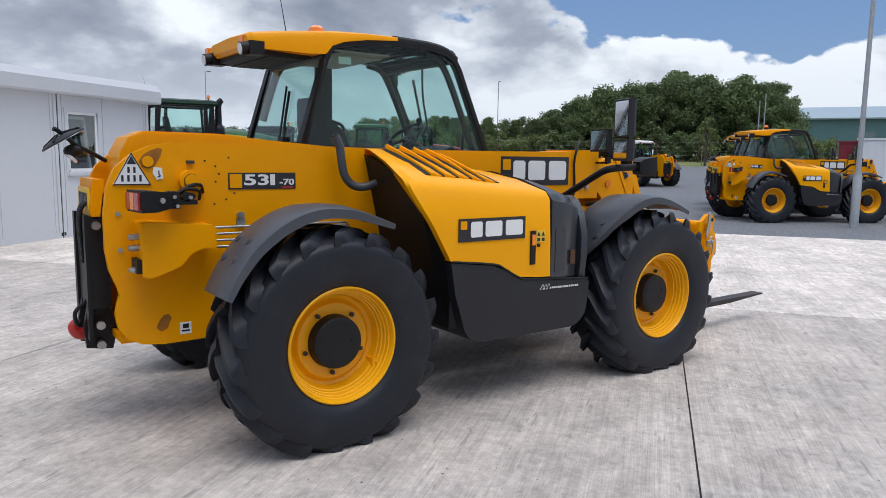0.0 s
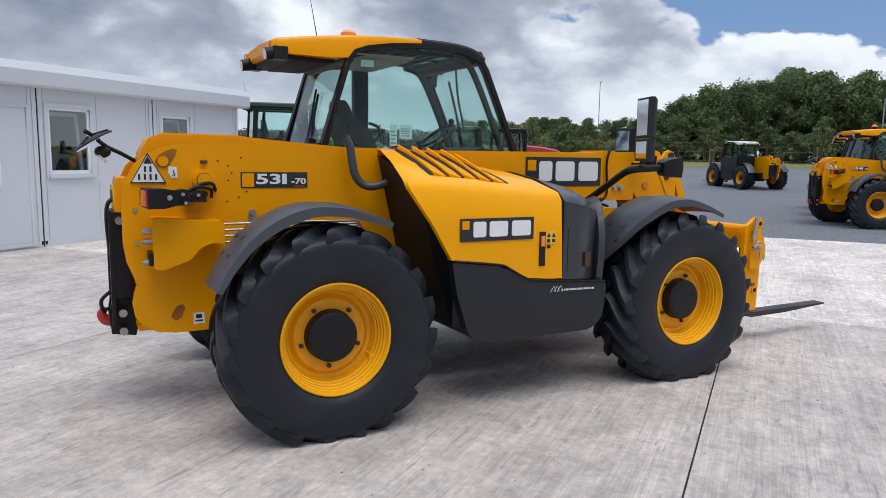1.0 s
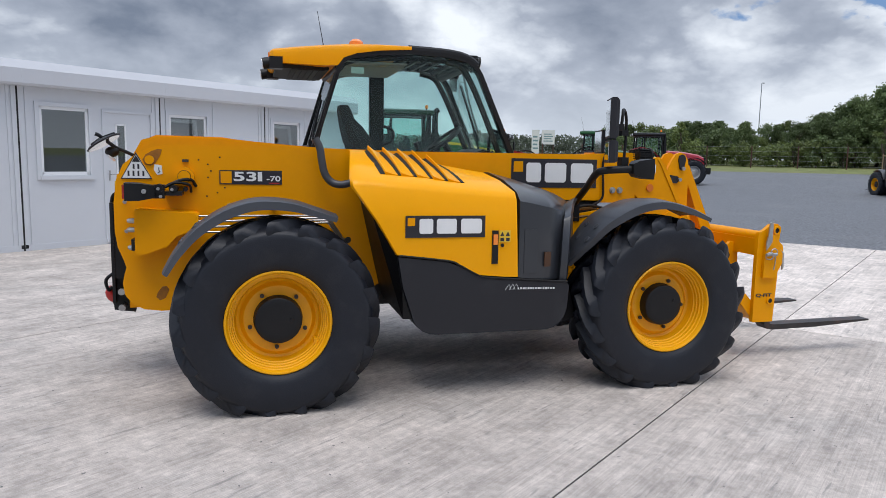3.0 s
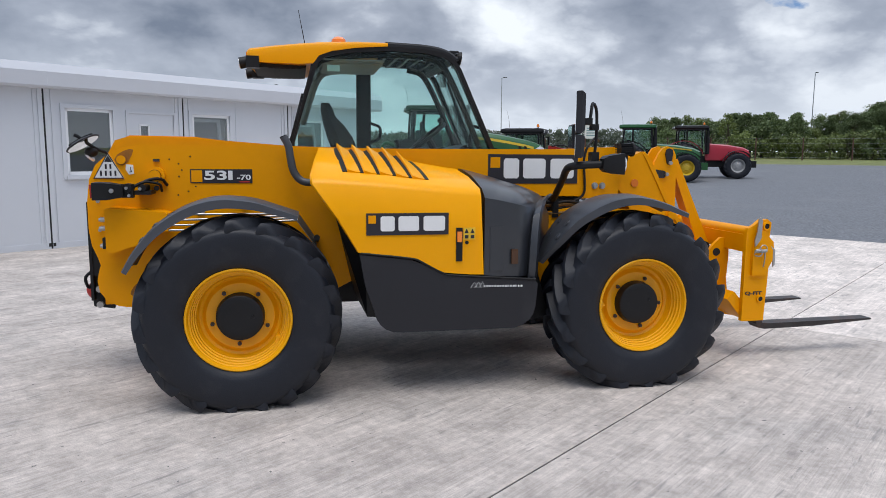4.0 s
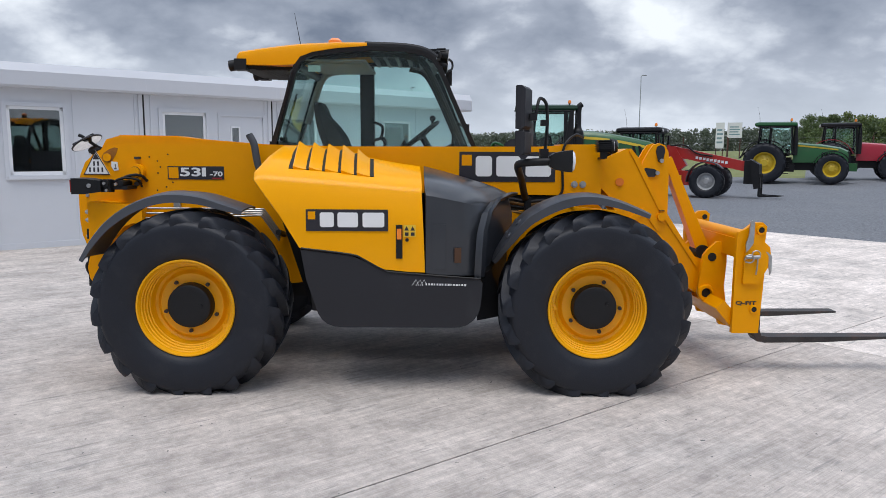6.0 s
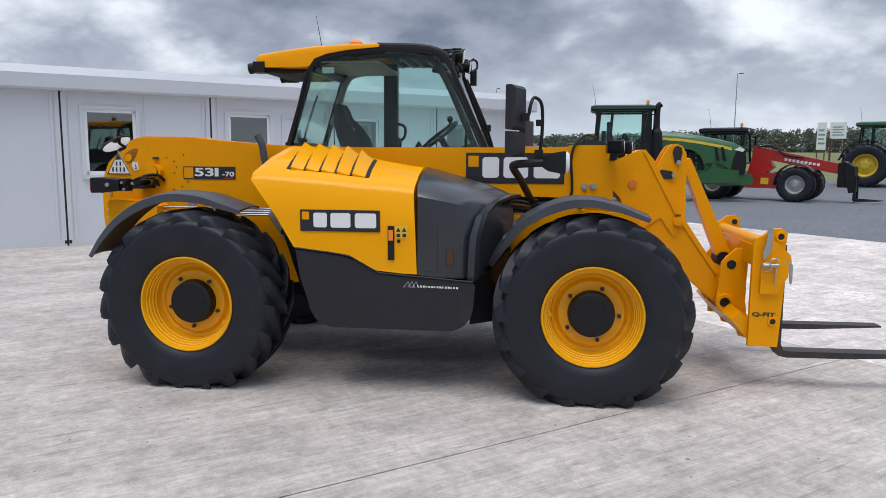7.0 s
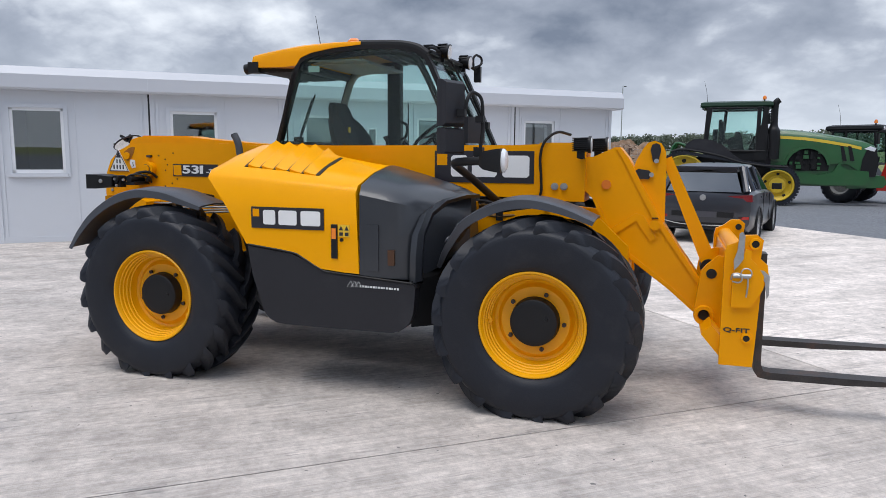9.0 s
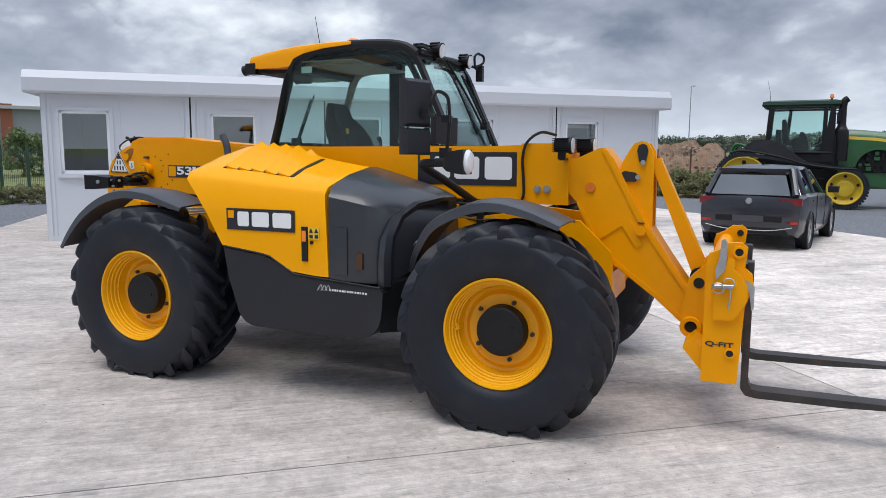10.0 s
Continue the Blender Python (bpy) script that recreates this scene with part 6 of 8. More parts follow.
def mirrors(root):
    P = lambda name, bm, m, label="", parent=None: part(name, bm, m, root if parent is None else parent, label)
    bm = bm_new()
    tube(bm, [(2.35, -0.38, 1.285), (2.325, -0.50, 1.33), (2.27, -0.78, 1.45), (2.22, -1.0, 1.54), (2.235, -1.085, 1.564), (2.31, -1.12, 1.572), (2.43, -1.14, 1.578)], 0.026, 12, 6)
    arm = P("mirror_arm", bm, BLACK, "black tubular arm carrying lamp and mirrors")
    bm = bm_new()
    loft(bm, [[(x, -1.15 + dy * s, 1.58 + dz * s) for dy, dz in ((-0.075, -0.075), (0.075, -0.075), (0.085, 0.0), (0.075, 0.075), (-0.075, 0.075), (-0.085, 0.0))] for x, s in ((2.41, 0.45), (2.44, 0.72), (2.52, 0.92), (2.55, 0.95))])
    bevelled(bm, bm.faces[:], 0.015, 2, 25)
    hl = part("head_lamp", bm, BLACK, arm, "black front lamp with a clear lens")
    bm = bm_new()
    loft(bm, [[(x, -1.15 + 0.068 * s * math.cos(a), 1.58 + 0.072 * s * math.sin(a)) for a in np.linspace(0, 2 * math.pi, 17)[:-1]] for x, s in ((2.545, 1.0), (2.558, 0.98), (2.572, 0.8), (2.578, 0.4))])
    part("lamp_lens", bm, LENS, hl)
    bm = bm_new()
    tube(bm, [(2.27, -1.18, 1.86), (2.31, -1.16, 1.87), (2.325, -1.15, 1.94), (2.345, -1.12, 1.985), (2.385, -1.08, 1.965), (2.40, -1.07, 1.90), (2.40, -1.07, 1.75), (2.385, -1.08, 1.60)], 0.011, 8, 5)
    box(bm, 2.355, 2.41, -1.11, -1.05, 1.58, 1.66, 0.01)
    box(bm, 2.27, 2.32, -1.19, -1.14, 1.84, 1.885, 0.008)
    box(bm, 2.36, 2.41, -1.09, -1.04, 1.81, 1.85, 0.008)
    part("mirror_bar", bm, BLACK, arm)
    for z0, z1, nm in ((1.782, 2.055, "main_mirror"), (1.62, 1.772, "wide_mirror")):
        c = (z0 + z1) / 2
        bm = bm_new()
        m = pose(2.235, -1.18, c, 0, 0, -20)
        h = (z1 - z0) / 2
        loft(bm, [[m @ Vector((x, y * s, z * h * (s if s > 0.9 else s))) for y, z in ((-0.108, -1), (0.108, -1), (0.108, 1), (-0.108, 1))] for x, s in ((-0.030, 0.97), (-0.02, 1.0), (0.008, 1.0), (0.03, 0.86))])
        bevelled(bm, bm.faces[:], 0.024, 4, 25)
        mr = part(nm, bm, PLASTIC, arm, "black mirror housing")
        bm = bm_new()
        box(bm, -0.0335, -0.0305, -0.09, 0.09, -h + 0.016, h - 0.016, 0.0, m)
        part("mirror_glass", bm, MIRROR, mr)
    bm = bm_new()
    m = pose(2.30, -0.90, 1.768, 0, 0, -14)
    box(bm, -0.02, 0.02, -0.112, 0.112, -0.082, 0.082, 0.018, m, 3)
    sm = part("small_mirror", bm, PLASTIC, arm)
    part("mirror_glass", box(bm_new(), -0.024, -0.0215, -0.10, 0.10, -0.071, 0.071, 0.0, m), MIRROR, sm)
    # rear mirror on a stalk, with a lamp under it
    bm = bm_new()
    tube(bm, [(-0.93, 0.10, 1.58), (-1.02, 0.06, 1.63), (-1.10, 0.02, 1.67), (-1.19, -0.02, 1.745), (-1.22, -0.03, 1.76)], 0.013, 8, 4)
    stalk = P("rear_mirror_stalk", bm, BLACK, "black stalk with a round mirror and lamp")
    bm = bm_new()
    m = Matrix.Translation((-1.17, 0.0, 1.70)) @ Vector((-0.525, 0.07, 0.85)).to_track_quat("Y", "X").to_matrix().to_4x4()
    lathe(bm, [(0.001, 0.028), (0.06, 0.024), (0.115, 0.010), (0.128, 0.0), (0.126, -0.006), (0.001, -0.006)], 28, False, m)
    rm = part("round_mirror", bm, PLASTIC, stalk)
    part("mirror_glass", lathe(bm_new(), [(0.001, -0.010), (0.118, -0.008), (0.118, -0.006)], 28, False, m), MIRROR, rm)
    bm = bm_new()
    for a in (0.4, 2.0, 3.6, 5.2):
        tube(bm, [m @ Vector((0.02 * math.cos(a), 0.035, 0.02 * math.sin(a))), m @ Vector((0.12 * math.cos(a), 0.012, 0.12 * math.sin(a)))], 0.007, 6, 0)
    part("mirror_rib", bm, BLACK, rm)
    bm = bm_new()
    bmesh.ops.create_icosphere(bm, subdivisions=2, radius=0.05, matrix=Matrix.Translation((-1.12, 0.02, 1.635)) @ Matrix.Diagonal((1, 1, 0.8, 1)))
    part("rear_lamp_body", bm, BLACK, stalk)
    bm = bm_new()
    cyl(bm, (-1.125, 0.02, 1.603), (-1.135, 0.02, 1.592), 0.04, n=14)
    part("lamp_glass", bm, LENS, stalk)


def split_pieces(root, names):
    """Make each loose piece of the named parts a part of its own."""
    for ob in list(root.children_recursive):
        if ob.name.split(".")[0] not in names or ob.type != "MESH":
            continue
        bm = bm_new()
        bm.from_mesh(ob.data)
        bm.verts.ensure_lookup_table()
        mark, count = {}, 0
        for v in bm.verts:
            if v.index in mark:
                continue
            stack, mark[v.index] = [v], count
            while stack:
                for e in stack.pop().link_edges:
                    for w in e.verts:
                        if w.index not in mark:
                            mark[w.index] = count
                            stack.append(w)
            count += 1
        for k in range(count if count > 1 else 0):
            one = bm.copy()
            bmesh.ops.delete(one, geom=[v for v in one.verts if mark[v.index] != k], context="VERTS")
            me = bpy.data.meshes.new(ob.data.name)
            one.to_mesh(me)
            one.free()
            for m in ob.data.materials:
                me.materials.append(m)
            piece = ob if k == count - 1 else ob.copy()
            if piece is not ob:
                scene.collection.objects.link(piece)
            piece.data = me
        bm.free()


LOOSE = {"boss_bolt", "cab_floor_frame", "axle", "chassis", "front_frame", "hitch_jaw", "roof_front", "lamp_cable", "front_wiper", "rear_wiper", "head_stiffener", "pin_keeper", "link_pin", "link_ear", "bolt", "wear_pad_bolt", "joystick", "cross_member", "rear_hose", "door_gap", "door_handle", "roof_lamp", "seat", "grille", "rear_linkage", "step", "front_weight", "boom_hose", "fork_carriage", "bonnet_lamp", "transmission", "print", "pictogram", "plate_bar", "mirror_rib", "sign_border", "end_wall", "foot_socket", "rear_bumper"}
MACHINE = telehandler("531-70")
split_pieces(MACHINE, LOOSE)


# ---------- other machines ----------
GREEN = mat("tractor_green", (0.012, 0.095, 0.022), 0.32, vary=0.06, scale=3, bump=0.02, coat=0.3, dirt=(0.05, 0.1, 0.03), dirt_amount=0.3)
LEMON = mat("tractor_yellow", (0.58, 0.40, 0.02), 0.45, vary=0.06, scale=4, dirt=(0.4, 0.3, 0.08), dirt_amount=0.4)
TRACTORRED = mat("tractor_red", (0.36, 0.010, 0.028), 0.32, vary=0.06, scale=3, coat=0.3)
SILVER = mat("silver_rim", (0.42, 0.42, 0.42), 0.45, metal=0.3, vary=0.1, scale=6, dirt=(0.2, 0.18, 0.15), dirt_amount=0.4)
CARPAINT = mat("dark_grey_car_paint", (0.026, 0.028, 0.036), 0.30, metal=0.2, vary=0.06, scale=3, bump=0.0, coat=0.5)
CARLENS = mat("dark_red_lens", (0.16, 0.008, 0.012), 0.22, vary=0.1, scale=30, bump=0.0, coat=0.5)
CARGLASS = glass("car_glass", (0.12, 0.15, 0.15), base=0.42)


def farm_wheel(parent, x, y, r, rim_r, width, rim_mat, side=-1, lugs=18):
    key = (round(r, 2), round(rim_r, 2), rim_mat.name)
    if key not in farm_wheel.kept:
        ty = one_piece(finish(tyre_mesh(r, rim_r, width, lugs, 0.05), "tyre", RUBBER))
        bm = bm_new()
        k = rim_r / 0.335
        w = width / 0.47
        lathe(bm, [(a * k, b * w) for a, b in ((0.345, -0.185), (0.338, -0.195), (0.32, -0.19), (0.30, -0.15), (0.29, -0.10), (0.27, -0.06), (0.20, -0.09), (0.13, -0.12), (0.10, -0.15), (0.001, -0.155), (0.001, 0.0), (0.29, 0.0), (0.345, 0.18))], 40)
        for i in range(8):
            a = math.pi * i / 4
            cyl(bm, (0.16 * k * math.cos(a), -0.10 * w, 0.16 * k * math.sin(a)), (0.16 * k * math.cos(a), -0.14 * w, 0.16 * k * math.sin(a)), 0.02 * k, n=8)
        farm_wheel.kept[key] = (ty, finish(bm, "rim", rim_mat))
    ty, rm = farm_wheel.kept[key]
    w = part("wheel", rm, None, parent, at=Matrix.Translation((x, y, r - 0.02)) @ Matrix.Rotation(0 if side < 0 else math.pi, 4, "Z") @ Matrix.Rotation(x * 1.7 + y, 4, "Y"))
    part("tyre", ty, None, w)
    return w


farm_wheel.kept = {}


def tractor_cab(root, x0, x1, half, z0, z1, paint, lean=0.08, roof_mat=None, mid=True):
    """A glazed cab: four posts, roof, seat and glass."""
    P = lambda name, bm, m, label="", parent=None: part(name, bm, m, root if parent is None else parent, label)
    bm = bm_new()
    for x, dx in ((x0, lean), (x1, -lean), ((x0 + x1) / 2 - 0.25, 0.0))[:3 if mid else 2]:
        for s in (-1, 1):
            tube(bm, [(x, s * half, z0), (x + dx, s * half * 0.94, z1)], 0.045, 8, 0)
    for z, k in ((z0, 1.0), (z1 - 0.03, 0.94)):
        for s in (-1, 1):
            tube(bm, [(x0, s * half * k, z), (x1, s * half * k, z)], 0.04, 8, 0)
        for x in (x0, x1):
            tube(bm, [(x, -half * k, z), (x, half * k, z)], 0.04, 8, 0)
    P("cab_frame", bm, BLACK, "black glazed cab frame")
    for s in (-1, 1):
        bm = bm_new()
        prism(bm, [(x0, z0), (x1, z0), (x1 - lean, z1), (x0 + lean, z1)], s * half * 0.97 - 0.004, s * half * 0.97 + 0.004)
        P("side_glass", bm, CABGLASS).visible_shadow = False
    for x, d in ((x0, lean), (x1, -lean)):
        bm = bm_new()
        loft(bm, [[(x, -half * 0.95, z0), (x + d, -half * 0.9, z1), (x + d, half * 0.9, z1), (x, half * 0.95, z0)], [(x + 0.008, -half * 0.95, z0), (x + d + 0.008, -half * 0.9, z1), (x + d + 0.008, half * 0.9, z1), (x + 0.008, half * 0.95, z0)]])
        P("end_glass", bm, CABGLASS).visible_shadow = False
    bm = bm_new()
    loft(bm, [[(x0 - 0.18 + k, y, z) for y in (-half - 0.02 + k, half + 0.02 - k)] + [(x1 + 0.16 - k, y, z) for y in (half + 0.02 - k, -half - 0.02 + k)] for z, k in ((z1 - 0.02, 0.06), (z1 + 0.05, 0.0), (z1 + 0.15, 0.02), (z1 + 0.20, 0.18))])
    bevelled(bm, bm.faces[:], 0.02, 2, 30)
    P("cab_roof", bm, roof_mat or paint, "rounded cab roof")
    bm = bm_new()
    for y in (-half * 0.7, half * 0.7):
        for x in (x0 - 0.17, x1 + 0.15):
            cyl(bm, (x - 0.02, y, z1 + 0.06), (x + 0.02, y, z1 + 0.06), 0.06, n=12)
    P("roof_lamp", bm, LENS)
    bm = bm_new()
    box(bm, x0 + 0.25, x0 + 0.40, -0.22, 0.22, z0 + 0.1, z0 + 0.75, 0.05)
    box(bm, x0 + 0.25, x0 + 0.75, -0.24, 0.24, z0, z0 + 0.14, 0.05)
    P("seat", bm, SEATCLOTH)
    bm = bm_new()
    tl = Matrix.Translation((x1 - 0.42, 0, z0 + 0.35)) @ Matrix.Rotation(radians(-35), 4, "Y")
    tube(bm, [tl @ Vector((0.2 * math.cos(a), 0.2 * math.sin(a), 0)) for a in np.linspace(0, 6.283, 17)], 0.018, 6, 2)
    box(bm, x1 - 0.32, x1 - 0.12, -0.25, 0.25, z0 - 0.1, z0 + 0.25, 0.04)
    P("steering_wheel", bm, BLACK)
    bm = bm_new()
    lathe(bm, [(0.001, 0.13), (0.04, 0.12), (0.06, 0.06), (0.06, 0.0), (0.001, 0.0)], 12, False, Matrix.Translation((x1 - 0.12, -half * 0.75, z1 + 0.24)) @ Matrix.Rotation(radians(90), 4, "X"))
    P("beacon", bm, ORANGE, "amber beacon on the cab roof")
    bm = bm_new()
    cyl(bm, (x1 - 0.12, -half * 0.75, z1 + 0.14), (x1 - 0.12, -half * 0.75, z1 + 0.25), 0.025, n=8)
    P("beacon_post", bm, BLACK)
    for s in (-1, 1):
        bm = bm_new()
        tube(bm, [(x1, s * half, z1 - 0.15), (x1 + 0.12, s * (half + 0.22), z1 - 0.18)], 0.018, 6, 0)
        box(bm, x1 + 0.08, x1 + 0.14, s * (half + 0.24) - 0.1, s * (half + 0.24) + 0.1, z1 - 0.5, z1 - 0.12, 0.03)
        P("mirror", bm, BLACK)
    bm = bm_new()
    tube(bm, [(x0, half * 0.6, z1 + 0.15), (x0 - 0.05, half * 0.6, z1 + 0.6), (x0 - 0.15, half * 0.6, z1 + 1.0)], [0.008, 0.006, 0.003], 5, 3)
    P("aerial", bm, BLACK)


def hood(x0, x1, half, zb, z0, z1):
    """A sloping tractor bonnet, rounded across."""
    secs = []
    for x, zt, h in ((x0, z0, half), (x0 + (x1 - x0) * 0.5, z0 * 0.55 + z1 * 0.45 + 0.03, half), (x0 + (x1 - x0) * 0.85, z1 + 0.03, half * 0.95), (x1, z1 - 0.14, half * 0.85)):
        secs.append([(x, -h, zb), (x, -h, zt - 0.22), (x, -h * 0.86, zt - 0.07), (x, -h * 0.5, zt), (x, h * 0.5, zt), (x, h * 0.86, zt - 0.07), (x, h, zt - 0.22), (x, h, zb)])
    bm = loft(bm_new(), secs)
    bevelled(bm, bm.faces[:], 0.02, 2, 35)
    return bm


def arch(x, r, half_w, y, a0, a1, thick=0.03):
    """A curved wheel guard round an axle at x, z=r."""
    bm = bm_new()
    secs = []
    for a in np.linspace(radians(a0), radians(a1), 12):
        c, s = math.cos(a), math.sin(a)
        R = r * 1.10
        secs.append([(x + c * R, y - half_w, r + s * R), (x + c * (R + thick), y - half_w, r + s * (R + thick)), (x + c * (R + thick), y + half_w, r + s * (R + thick)), (x + c * R, y + half_w, r + s * R)])
    return loft(bm, secs)


def wheeled_tractor(label, paint, rim_mat, at, stripe=None, roof_mat=None):
    root = thing("tractor", label, "tractor", "parked tractors", at=at)
    P = lambda name, bm, m, lab="", parent=None: part(name, bm, m, root if parent is None else parent, lab)
    wb = 2.95
    for s in (-1, 1):
        farm_wheel(root, 0, s * 1.0, 0.99, 0.52, 0.60, rim_mat, s)
        farm_wheel(root, wb, s * 0.98, 0.73, 0.38, 0.50, rim_mat, s)
        P("rear_guard", arch(0, 0.99, 0.30, s * 0.98, 20, 165), BLACK if paint is GREEN else paint)
        P("front_guard", arch(wb, 0.73, 0.24, s * 0.98, 35, 165), BLACK)
    bm = bm_new()
    box(bm, -0.5, 1.2, -0.38, 0.38, 0.65, 1.25, 0.05)
    box(bm, 1.2, 3.2, -0.28, 0.28, 0.62, 1.15, 0.05)
    cyl(bm, (0, -1.0, 0.97), (0, 1.0, 0.97), 0.13, n=14)
    cyl(bm, (wb, -1.0, 0.71), (wb, 1.0, 0.71), 0.10, n=14)
    box(bm, 0.5, 1.35, -0.72, 0.72, 0.55, 0.95, 0.06)
    P("transmission", bm, BLACK)
    P("bonnet", hood(1.25, 3.65, 0.42, 1.0, 1.98, 1.72), paint, "long sloping bonnet")
    if stripe:
        for s in (-1, 1):
            bm = bm_new()
            prism(bm, [(1.35, 1.80), (3.2, 1.60), (3.2, 1.66), (1.35, 1.88)], s * 0.424 - 0.004, s * 0.424 + 0.004)
            P("bonnet_stripe", bm, stripe)
    bm = bm_new()
    box(bm, 3.60, 3.72, -0.33, 0.33, 1.0, 1.55, 0.04)
    for i in range(6):
        box(bm, 2.5 + i * 0.1, 2.56 + i * 0.1, -0.43, 0.43, 1.15, 1.5)
    P("grille", bm, BLACK)
    bm = bm_new()
    box(bm, 3.6, 4.05, -0.35, 0.35, 0.60, 0.98, 0.05)
    P("front_weight", bm, BLACK if paint is TRACTORRED else paint)
    bm = bm_new()
    tube(bm, [(1.32, -0.62, 1.35), (1.32, -0.62, 2.0), (1.32, -0.62, 2.75), (1.22, -0.62, 2.95)], [0.13, 0.13, 0.07, 0.06], 12, 4)
    P("exhaust", bm, BLACK)
    bm = bm_new()
    tube(bm, [(-0.55, -0.4, 0.9), (-1.1, -0.35, 0.75), (-1.35, -0.35, 0.8)], 0.05, 8, 3)
    tube(bm, [(-0.55, 0.4, 0.9), (-1.1, 0.35, 0.75), (-1.35, 0.35, 0.8)], 0.05, 8, 3)
    tube(bm, [(-0.45, 0, 1.45), (-0.9, 0, 1.5), (-1.2, 0, 1.2)], 0.045, 8, 3)
    P("rear_linkage", bm, BLACK)
    bm = bm_new()
    for i in range(3):
        box(bm, 0.70, 1.1, -0.98, -0.7, 0.45 + 0.28 * i, 0.48 + 0.28 * i, 0.01)
    P("step", bm, BLACK)
    tractor_cab(root, -0.35, 1.22, 0.78, 1.42, 2.78, paint, roof_mat=roof_mat)
    return root


def track_tractor(at):
    root = thing("tracked_tractor", "large green tractor on rubber tracks with yellow wheels", "tractor", "parked tractors", at=at)
    P = lambda name, bm, m, lab="", parent=None: part(name, bm, m, root if parent is None else parent, lab)
    wb, R, r = 2.12, 0.76, 0.53
    for s in (-1, 1):
        y = s * 1.05
        # belt: hull of the drive wheel and the idler
        cR, cr = Vector((-0.82, 0.11 + R)), Vector((wb, 0.11 + r))
        ring = []
        th = math.acos((R - r) / (cr - cR).length)
        base = math.atan2(cr.y - cR.y, cr.x - cR.x)
        for a in np.linspace(base + th, base + 2 * math.pi - th, 30):
            ring.append((cR, R, a))
        for a in np.linspace(base - th, base + th, 20):
            ring.append((cr, r, a))
        secs = []
        for c, q, a in ring:
            d = Vector((math.cos(a), math.sin(a)))
            i, o = c + d * q, c + d * (q + 0.10)
            secs.append([(i.x, y - 0.3, i.y), (o.x, y - 0.3, o.y), (o.x, y + 0.3, o.y), (i.x, y + 0.3, i.y)])
        secs.append(secs[0])
        trk = P("rubber_track", loft(bm_new(), secs, cap=False), RUBBER, "black rubber track belt")
        bar = finish(box(bm_new(), -0.03, 0.03, -0.3, 0.3, -0.035, 0.035), "track_bar", RUBBER)
        for c, q, a in ring:
            d = Vector((math.cos(a), math.sin(a)))
            o = c + d * (q + 0.115)
            part("track_bar", bar, None, trk, at=Matrix.Translation((o.x, y, o.y)) @ Matrix.Rotation(-a, 4, "Y"))
        for c, q in ((cR, R), (cr, r)):
            bm = bm_new()
            lathe(bm, [(q - 0.02, -0.28), (q - 0.05, -0.29), (q - 0.08, -0.27), (q - 0.10, -0.17), (q * 0.62, -0.10), (q * 0.52, -0.12), (q * 0.48, -0.19), (q * 0.3, -0.20), (0.001, -0.21), (0.001, 0.2), (q - 0.02, 0.28)], 44, True, Matrix.Translation((c.x, y, c.y)) @ Matrix.Rotation(0 if s < 0 else math.pi, 4, "Z"))
            tw = P("track_wheel", bm, LEMON, "yellow cast track wheel")
            nut = finish(cyl(bm_new(), (0, -0.02, 0), (0, 0.02, 0), 0.032, n=8), "wheel_nut", LEMON)
            for j in range(10):
                a = 2 * math.pi * j / 10
                part("wheel_nut", nut, None, tw, at=Matrix.Translation((c.x + q * 0.38 * math.cos(a), y + s * 0.205, c.y + q * 0.38 * math.sin(a))))
            for j in range(5):
                a = 2 * math.pi * j / 5 + 0.3
                part("wheel_hole", cyl(bm_new(), (c.x + q * 0.72 * math.cos(a), y + s * 0.13, c.y + q * 0.72 * math.sin(a)), (c.x + q * 0.72 * math.cos(a), y + s * 0.162, c.y + q * 0.72 * math.sin(a)), 0.055 * q / 0.6, n=12), DARK, tw)
        for x in (0.35, 0.85, 1.35):
            P("mid_roller", cyl(bm_new(), (x, y - 0.26, 0.28), (x, y + 0.26, 0.28), 0.18, n=20, bev=0.02), LEMON)
        P("roller_frame", prism(bm_new(), [(-0.3, 0.34), (1.6, 0.34), (1.7, 0.50), (1.2, 0.72), (0.0, 0.80), (-0.3, 0.6)], s * 0.72 - 0.08, s * 0.72 + 0.08, 0.03), GREEN)
        # fender: high behind the cab, falling in a curve to the front idler
        outer = [(-0.78, 1.96), (-0.55, 2.13), (-0.30, 2.16), (0.02, 2.12), (0.40, 1.95), (0.75, 1.62), (1.05, 1.44), (1.60, 1.36), (1.62, 1.28), (1.0, 1.33), (0.55, 1.42), (0.0, 1.60), (-0.45, 1.74), (-0.80, 1.84)]
        P("rear_fender", prism(bm_new(), outer, s * 1.06 - 0.28, s * 1.06 + 0.28, 0.05, seg=3), PLASTIC, "large black fender over the track")
        P("fender_lip", tube(bm_new(), [(-1.25, s * 1.33, 1.72), (-0.80, s * 1.33, 1.80), (0.2, s * 1.33, 1.62), (1.0, s * 1.33, 1.38), (1.8, s * 1.33, 1.27), (2.4, s * 1.33, 1.25)], 0.04, 8, 4), BLACK)
    P("main_frame", box(bm_new(), -0.9, 2.2, -0.42, 0.42, 0.55, 1.25, 0.06), BLACK)
    P("engine_frame", box(bm_new(), 2.1, 4.6, -0.36, 0.36, 0.62, 1.40, 0.06), GREEN)
    P("side_tank", box(bm_new(), 0.2, 1.9, -0.72, 0.72, 0.62, 1.5, 0.1), BLACK)
    # bonnet: a rounded shell over the engine, its flank cut by an arched opening
    secs = []
